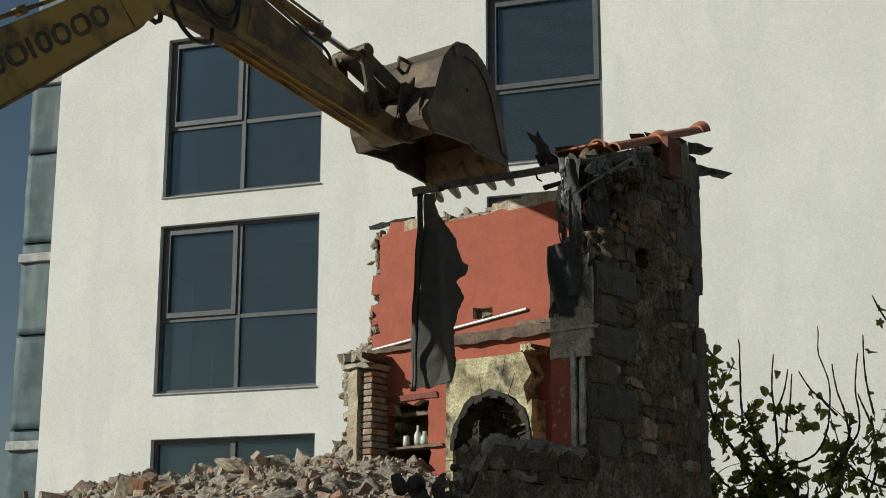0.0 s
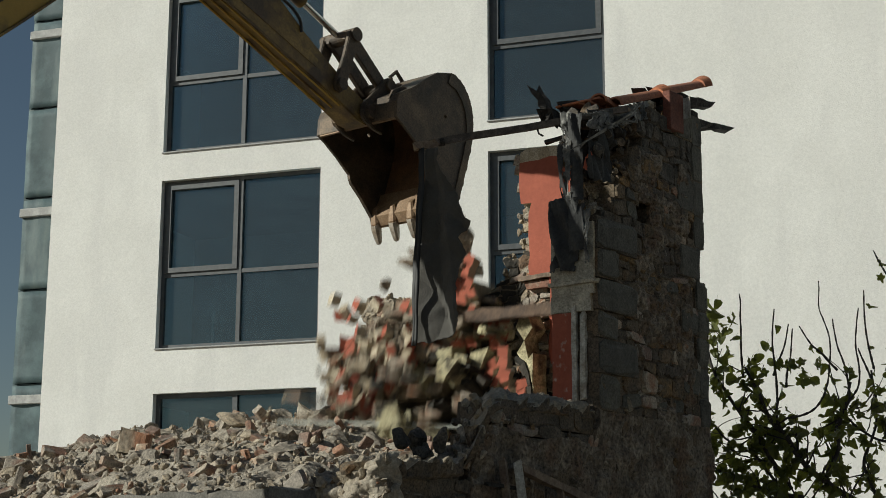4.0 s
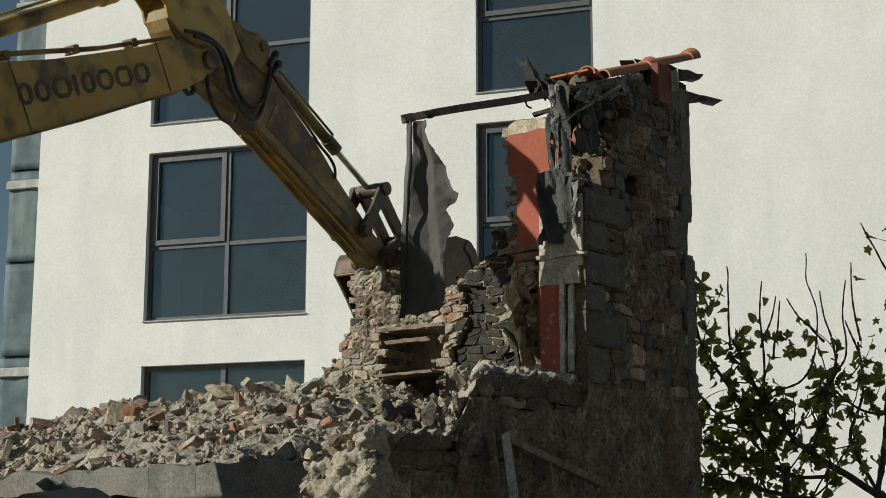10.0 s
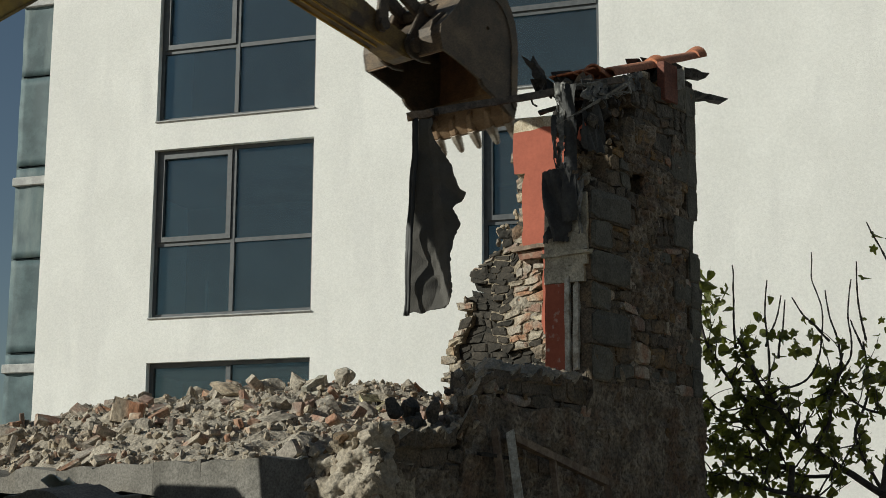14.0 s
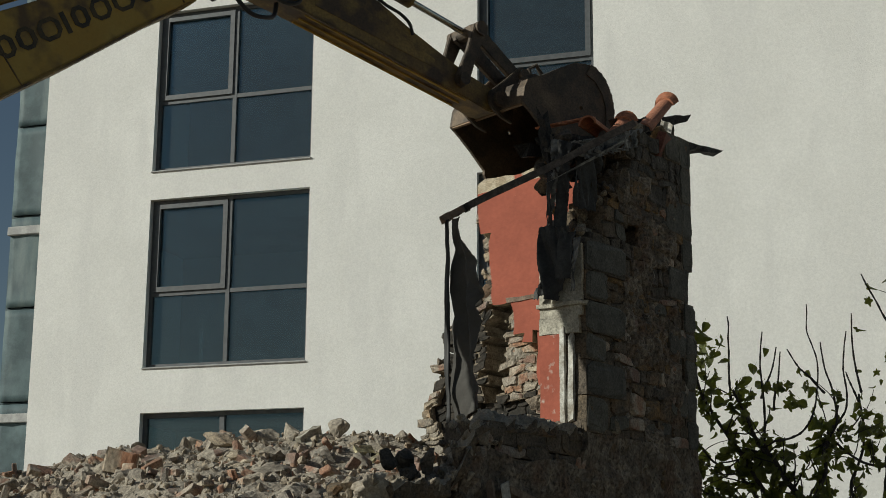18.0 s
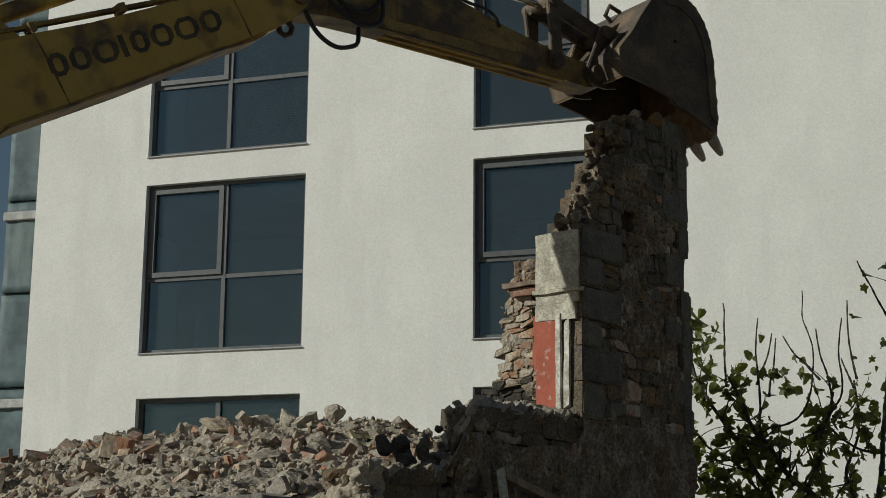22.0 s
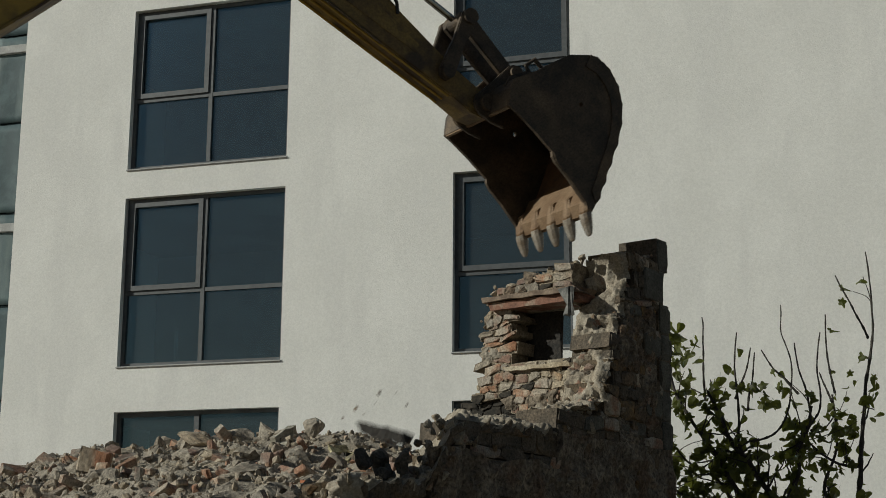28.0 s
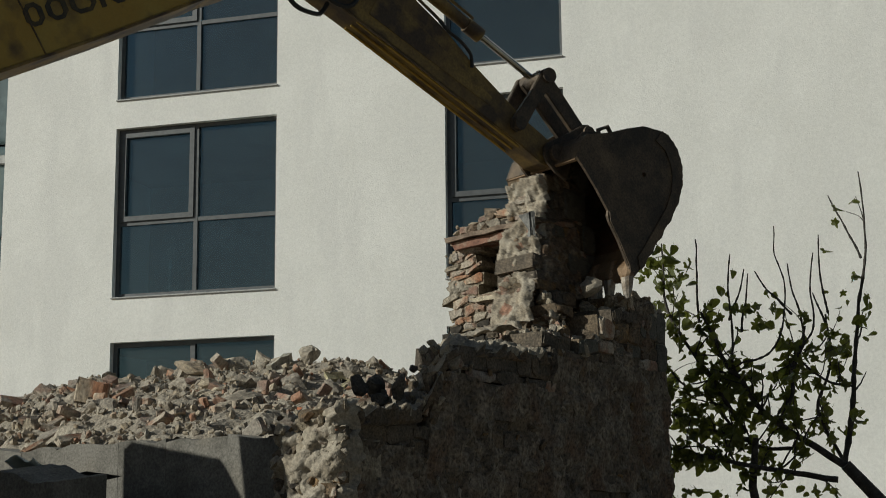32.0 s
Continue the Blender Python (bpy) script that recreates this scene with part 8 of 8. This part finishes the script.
def fig_tree():
    random.seed(71)
    tree = empty("fig_tree", Matrix.Translation((4.6, 14.6, 0)), "fig tree with sparse dark green leaves and bare upright shoots", "tree")
    spots = []          # (place, chance of a leaf)

    def grow(name, arc, r0, r1, leafy, depth=0.0, knots=False, sub=0):
        pts = spline([(x, depth + 0.12 * noise.noise((x * 2, z * 2, r0 * 90)), z) for x, z in arc])
        pts = [p + noise.noise_vector(p * 5) * 0.012 for p in pts]
        m = len(pts) - 1
        rs = [(r0 + (r1 - r0) * i / m) * (1.35 if knots and i % 3 == 1 else 1.0) for i in range(m + 1)]
        part(name, path(pts, rs, 8 if r0 > 0.02 else 6), BARK, tree)
        for i, p in enumerate(pts):
            if i > m * 0.15:
                spots.append((p, leafy))
        for k in range(sub):
            i = int(m * rnd(0.15, 1.0))
            p, d = pts[i], Vector((rnd(-1, 0.7), rnd(-0.8, 0.8), rnd(-0.35, 1.0))).normalized()
            twig, L = [p.copy()], rnd(0.2, 0.55)
            for j in range(6):
                d = (d + Vector((rnd(-1, 1), rnd(-1, 1), rnd(-0.7, 1.0))) * 0.28).normalized()
                p = p + d * (L / 6)
                if p.x < -2.25:
                    p.x = -2.25
                twig.append(p.copy())
                spots.append((p.copy(), leafy))
            spots.append((p.copy(), 1.0 if leafy > 0.2 else leafy))
            part("twig", path(twig, [max(0.0035, min(rs[i] * 0.55, 0.011) * (1 - 0.1 * j)) for j in range(7)], 5), BARK, tree)

    part("trunk", path([(0.7, 0.1, 0), (0.55, 0.08, 0.6), (0.3, 0.05, 1.2), (-0.1, 0.0, 1.75), (-0.46, 0.0, 2.14)], [0.12, 0.1, 0.08, 0.065, 0.055], 12), BARK, tree)
    part("trunk", path([(-1.2, 0.1, 0), (-1.15, 0.08, 0.7), (-1.25, 0.05, 1.4), (-1.34, 0.05, 1.95), (-1.3, 0.0, 2.4)], [0.07, 0.06, 0.05, 0.04, 0.03], 10), BARK, tree)
    # limbs that arch to the wall, with leafy twigs
    grow("limb", [(-0.46, 2.14), (-0.73, 2.31), (-1.08, 2.54), (-1.26, 2.7), (-1.4, 2.93), (-1.53, 3.09), (-1.65, 3.35), (-1.78, 3.6)], 0.036, 0.012, 0.34, 0.0, sub=30)
    grow("limb", [(-0.58, 2.0), (-1.05, 2.08), (-1.54, 2.16), (-2.06, 2.29), (-2.3, 2.34)], 0.03, 0.01, 0.34, -0.1, sub=22)
    grow("limb", [(-1.34, 2.46), (-1.52, 2.72), (-1.69, 3.01), (-1.89, 3.3), (-2.07, 3.67), (-2.1, 4.0), (-2.1, 4.3)], 0.026, 0.007, 0.42, 0.15, sub=27)
    grow("limb", [(-0.83, 2.31), (-1.14, 2.31), (-1.37, 2.41), (-1.55, 2.62), (-1.69, 2.8), (-1.95, 2.95), (-2.15, 3.2)], 0.02, 0.008, 0.36, 0.2, sub=21)
    grow("limb", [(-1.08, 2.54), (-0.95, 2.8), (-0.94, 3.04), (-0.84, 3.25), (-0.8, 3.45)], 0.022, 0.01, 0.3, -0.05, sub=9)
    grow("limb", [(-0.46, 2.14), (-0.36, 2.49), (-0.33, 2.88), (-0.28, 3.25), (-0.23, 3.68), (-0.16, 4.05), (-0.12, 4.4), (-0.15, 5.0)], 0.028, 0.006, 0.05, 0.1, True, sub=6)
    grow("limb", [(-0.38, 2.88), (-0.59, 2.93), (-0.79, 3.09), (-0.9, 3.2)], 0.014, 0.008, 0.4, 0.05, sub=9)
    grow("limb", [(-1.3, 2.4), (-1.7, 2.5), (-2.0, 2.62), (-2.2, 2.8)], 0.018, 0.007, 0.4, 0.25, sub=10)
    grow("limb", [(-0.3, 2.0), (-0.6, 2.5), (-0.65, 2.75), (-0.5, 3.1), (-0.52, 3.6)], 0.02, 0.01, 0.2, 0.2, sub=7)
    # bare upright shoots with knuckled buds
    for arc in ([(-1.48, 3.09), (-1.26, 3.14), (-1.13, 3.22), (-1.03, 3.41), (-0.99, 3.62), (-0.99, 3.89), (-1.04, 4.16), (-1.05, 4.43)], [(-0.94, 3.04), (-0.84, 3.25), (-0.75, 3.41), (-0.73, 3.62), (-0.73, 3.89), (-0.69, 4.16)],
                [(-0.52, 3.6), (-0.55, 3.78), (-0.59, 4.05), (-0.6, 4.35)], [(-0.93, 3.55), (-1.07, 3.72), (-1.16, 3.81), (-1.26, 3.98)], [(-0.9, 3.14), (-0.84, 3.3), (-0.87, 3.6), (-0.93, 3.81), (-0.94, 4.05)],
                [(-0.23, 4.1), (-0.31, 4.27), (-0.4, 4.49), (-0.5, 4.73)], [(-1.79, 3.5), (-1.8, 3.78), (-1.8, 4.05), (-1.79, 4.33)], [(-1.5, 3.1), (-1.5, 3.57), (-1.51, 3.86), (-1.5, 4.15)],
                [(-1.53, 3.5), (-1.48, 3.62), (-1.4, 3.78), (-1.36, 4.0)], [(-1.4, 3.4), (-1.37, 3.59), (-1.32, 3.73), (-1.3, 3.97)], [(-0.84, 3.21), (-0.73, 3.21), (-0.61, 3.36)], [(-0.55, 3.5), (-0.62, 3.65), (-0.66, 3.8)], [(-0.05, 2.6), (0.05, 3.4), (0.1, 4.2), (0.08, 4.6)]):
        grow("shoot", arc, 0.011, 0.0055, 0.035, 0.1 * math.sin(arc[0][0] * 9), True)
    # leaves crowd on the twigs and at the forks of the bare shoots
    for x, z, n in ((-1.02, 3.6, 7), (-0.85, 3.35, 10), (-0.5, 3.42, 9), (-0.25, 3.95, 5), (-0.22, 3.7, 7), (-2.05, 4.2, 6), (-1.95, 4.0, 6), (-1.5, 3.75, 6), (-1.3, 3.65, 7), (-0.9, 2.75, 10), (-0.35, 2.7, 10), (-2.1, 3.5, 8), (-2.1, 2.9, 8), (-2.1, 2.3, 12), (-1.9, 2.6, 10), (-1.6, 2.35, 12), (-2.0, 1.9, 12), (-1.5, 1.9, 10), (-1.2, 2.2, 8), (-0.8, 1.9, 8)):
        for k in range(n):
            spots.append((Vector((x + rnd(-0.12, 0.12), rnd(-0.15, 0.2), z + rnd(-0.12, 0.1))), 1.0))
    meshes = []
    for k in range(8):
        v, f = leaf_mesh(k)
        me = bpy.data.meshes.new("leaf")
        me.from_pydata(v, [], f)
        me.materials.append(LEAF)
        meshes.append(me)
    random.seed(73)
    random.shuffle(spots)
    rest_v, rest_f, count = [], [], 0
    for p, chance in spots:
        if random.random() > chance * 1.35:
            continue
        p = p + Vector((rnd(-0.05, 0.05), rnd(-0.06, 0.06), rnd(-0.08, 0.03)))
        m = Matrix.Translation(p) @ Euler((rnd(-2.4, -0.9), rnd(-0.8, 0.8), rnd(0, 6.28))).to_matrix().to_4x4() @ Matrix.Scale(rnd(0.6, 1.25), 4)
        me = meshes[count % 8]
        count += 1
        if count < 280:
            ob = new("leaf", me)
            ob.parent = tree
            ob.matrix_basis = m
        else:
            o = len(rest_v)
            rest_v += [m @ v.co for v in me.vertices]
            rest_f += [tuple(i + o for i in p_.vertices) for p_ in me.polygons]
    tagged(shape("crown", rest_v, rest_f, LEAF, tree, "sparse dark green fig leaves"), kind="stuff")
    return tree


def bramble():
    """Bare dark twigs in front of the foot of the side wall."""
    random.seed(81)
    sh = empty("bare_bramble", RUIN, "bare dark twigs growing before the side wall", "shrub")
    for k in range(7):
        p = Vector((0.35 + rnd(0, 0.3), 1.7 + rnd(-0.2, 0.6), 0))
        d = Vector((0.0, rnd(-0.45, 0.0), 1)).normalized()
        pts = [p.copy()]
        for i in range(14):
            d = (d + Vector((rnd(-1, 1) * 0.12, rnd(-1, 0.6) * 0.22, rnd(-0.3, 0.1)))).normalized()
            p = p + d * 0.18
            pts.append(p.copy())
        part("twig", path(pts, [0.012 - 0.0006 * i for i in range(15)], 5), BARK, sh)


old_window_frame()
tarp()
fig_tree()
bramble()


# ---- all that moves
def arm_at(t):
    """The arm's four angles at t, eased between the rows by a monotone cubic."""
    rows = ARM_ROWS
    if t <= rows[0][0]:
        return rows[0][1:]
    for i in range(len(rows) - 1):
        a, b = rows[i], rows[i + 1]
        if a[0] <= t <= b[0]:
            h = b[0] - a[0]
            s = (t - a[0]) / h
            out = []
            for k in range(1, 5):
                d = (b[k] - a[k]) / h

                def slope(i0):
                    if i0 <= 0 or i0 >= len(rows) - 1:
                        return 0.0
                    d0 = (rows[i0][k] - rows[i0 - 1][k]) / (rows[i0][0] - rows[i0 - 1][0])
                    d1 = (rows[i0 + 1][k] - rows[i0][k]) / (rows[i0 + 1][0] - rows[i0][0])
                    return 0.0 if d0 * d1 <= 0 else 2 * d0 * d1 / (d0 + d1)
                m0, m1 = slope(i), slope(i + 1)
                out.append((2 * s ** 3 - 3 * s * s + 1) * a[k] + (s ** 3 - 2 * s * s + s) * h * m0 + (-2 * s ** 3 + 3 * s * s) * b[k] + (s ** 3 - s * s) * h * m1)
            return out
    return rows[-1][1:]


# start, spread, push along the ruin's axes, and the lean of the whole piece of wall before it breaks up: from, to, shift
WAVES = {1: (3.15, 0.7, (-0.9, -0.9), (2.75, (-0.16, -0.05, -0.02))), 2: (10.25, 0.8, (-1.0, -0.6), (9.9, (-0.1, -0.05, 0))), 3: (18.1, 0.45, (-0.7, -0.6), (17.3, (-0.3, -0.05, 0.0))),
         4: (26.75, 1.0, (-0.6, -0.5), (25.6, (-0.12, 0, 0))), 5: (99, 0, (0, 0), (31.1, (0, 0, 0)))}


def topple(t, c, side):
    """The last piece of the tower is pushed over towards the street; the side wall folds in over the small window, its foot drags behind."""
    s = max(0.0, min(1.0, (t - 31.1) / 0.95)) ** 2
    up = max(0.0, min(1.0, (c.z - 3.0) / 0.65))
    pivot = Matrix.Translation((-1.1, 0.9, 3.25))
    slide = Matrix.Translation((-(0.52 if side else 0.22) * s * up, -(0.36 if side else 0.1) * s * up, -0.05 * s * up - (0.06 * s if not side and c.z > 4.18 else 0)))
    return slide @ pivot @ Matrix.Rotation(radians(-5 * s * up), 4, "Y") @ pivot.inverted()


# the upper part of the inner wall is pulled away in one slab before it breaks on the heap
SLAB = ((17.3, (0, 0, 0), 0), (17.7, (-0.06, 0, 0), -1), (18.0, (-0.31, -0.03, -0.02), -4), (18.3, (-0.55, -0.12, -0.14), -15), (18.45, (-0.72, -0.2, -0.45), -30), (18.6, (-0.95, -0.35, -1.0), -52), (18.75, (-1.2, -0.55, -1.8), -75), (18.9, (-1.3, -0.65, -2.75), -88), (19.0, (-1.3, -0.65, -3.2), -88))


def slab_rows(base):
    mid = Matrix.Translation((-0.9, 0.9, 5.0))
    rows = [(0, base)] + [(t, Matrix.Translation(d) @ mid @ Matrix.Rotation(radians(a), 4, "Y") @ mid.inverted() @ base) for t, d, a in SLAB]
    return rows + [(32.2, rows[-1][1])]


def fall_rows(ob, wave):
    """Rest, a lean, a fall under gravity with a tumble, and rest on the heap."""
    base = ob.matrix_basis.copy()
    if wave == 5:
        return [(0, base), (31.1, base)] + [(t, topple(t, ob.location if ob.location.z > 1 else Vector((0, 1, 4)), ob.parent == side_wall) @ base) for t in (31.3, 31.5, 31.65, 31.8, 31.95, 32.1)]
    if wave == 3 and ob.parent == back_wall:
        return slab_rows(base)
    start, spread, push, (t_lean, lean) = WAVES[wave]
    c = ob.location.copy()
    turn = base.to_quaternion().to_matrix().to_4x4() @ Matrix.Diagonal((*ob.scale, 1))
    t0 = start + rnd(0.0, 0.4) * spread + spread * 0.6 * max(0, min(1, (5.5 - c.z) / 2.5))
    if wave == 1:
        t0 = 3.15 + 0.4 * max(0, c.x + 3.0) / 2.2 + 0.2 * max(0, (5.5 - c.z)) / 2 + rnd(0, 0.2)
    v = Vector((push[0] * rnd(0.3, 1.5), push[1] * rnd(0.3, 1.6), rnd(-0.5, 0.2)))
    axis = Vector((rnd(-1, 1), rnd(-1, 1), rnd(-1, 1))).normalized()
    if ob.name.startswith("plaster") or ob.name.startswith("mortar"):
        # the coat comes off in clumps of neighbouring patches
        n = noise.noise_vector(c * 2.1)
        v = Vector((push[0] * (0.9 + 0.7 * n.x), push[1] * (0.9 + 0.7 * n.y), -0.15 + 0.4 * n.z))
        if wave == 1:
            t0 = 3.32 + 0.4 * max(0, c.x + 3.0) / 2.2 + 0.15 * max(0, (5.5 - c.z)) / 2 + 0.12 * n.x - 0.62 * max(0, min(1, (-2.5 + 0.25 * noise.noise((c.z * 3, 1, 1)) - c.x) / 0.2)) * (0.8 + 0.3 * n.z)
    spin = rnd(1.0, 5.0)
    if max(ob.dimensions) > 0.45:
        # long pieces turn flat
        axis, spin = Vector((axis.x * 0.12, axis.y * 0.12, 1)).normalized(), spin * 0.25
    # the wall leans as one until each piece breaks away
    t_lean = min(t_lean, t0 - 0.1)
    if wave == 1 and ob.name.startswith("charred_lath"):
        t0 = 2.6
        t_lean = 2.5
    c1 = c + Vector(lean) * (0.4 + 0.6 * max(0, min(1, (c.z - 3.0) / 2.4))) * min(1.2, (t0 - t_lean) / (start + 0.5 * spread - WAVES[wave][3][0]))
    rows = [(0, base), (t_lean, base), (t0, Matrix.Translation(c1) @ turn)]
    t, p, g = 0.0, c1.copy(), 9.8
    while t < 2.2:
        t += 0.1
        p = c1 + v * t + Vector((0, 0, -0.5 * g * t * t))
        floor = heap_height(p.x, p.y) - 0.03
        if p.y > 1.3 or p.x > -0.2:
            floor = max(floor, 2.9 if p.y < FAR_Q else 0)
        if p.z < floor and t > 0.15:
            p.z = floor - rnd(0.02, 0.15) - (0.45 if ob.name.startswith(("render_coat", "lining")) else 0.6 if ob.name.startswith("post") else 0.2 if max(ob.dimensions) > 0.45 else (0.14 if ob.name.startswith("plaster") else 0))
            rows.append((t0 + t, Matrix.Translation(p) @ Matrix.Rotation(spin * max(0, t - 0.1), 4, axis) @ turn))
            break
        rows.append((t0 + t, Matrix.Translation(p) @ Matrix.Rotation(spin * max(0, t - 0.1), 4, axis) @ turn))
    last = rows[-1][1]
    if rows[-1][0] < 32:
        rows.append((32.2, last))
    return rows


def motions():
    names = {k: [] for k in EX}
    steps = [i * 0.125 for i in range(257)]
    for t in steps:
        sw, b, s, k = arm_at(t)
        b, s, k = radians(b), radians(s), radians(k)
        j = arm_joints(b, s, k)
        for key, p, a in (("boom", FOOT, b), ("stick", j["tip"], s), ("bucket", j["pin"], k), ("guide", j["guide"], angle_to(j["guide"], j["knee"])),
                          ("link", j["knee"], angle_to(j["knee"], j["ear"])),
                          ("bucket_cyl_barrel", j["cyl_pin"], angle_to(j["cyl_pin"], j["knee"])), ("bucket_cyl_rod", j["knee"], angle_to(j["knee"], j["cyl_pin"])),
                          ("arm_cyl_barrel", j["boom_pin"], angle_to(j["boom_pin"], j["stick_ear"])), ("arm_cyl_rod", j["stick_ear"], angle_to(j["stick_ear"], j["boom_pin"]))):
            names[key].append((t, in_plane(sw, p, a)))
        names["house"].append((t, pose(0, 0, 0, 0, 0, sw)))
    for key, rows in names.items():
        walk(EX[key], rows)
    random.seed(77)
    for ob, wave in FALLS:
        walk(ob, fall_rows(ob, wave))
    for ob, rows in MOVES:
        walk(ob, rows)


motions()
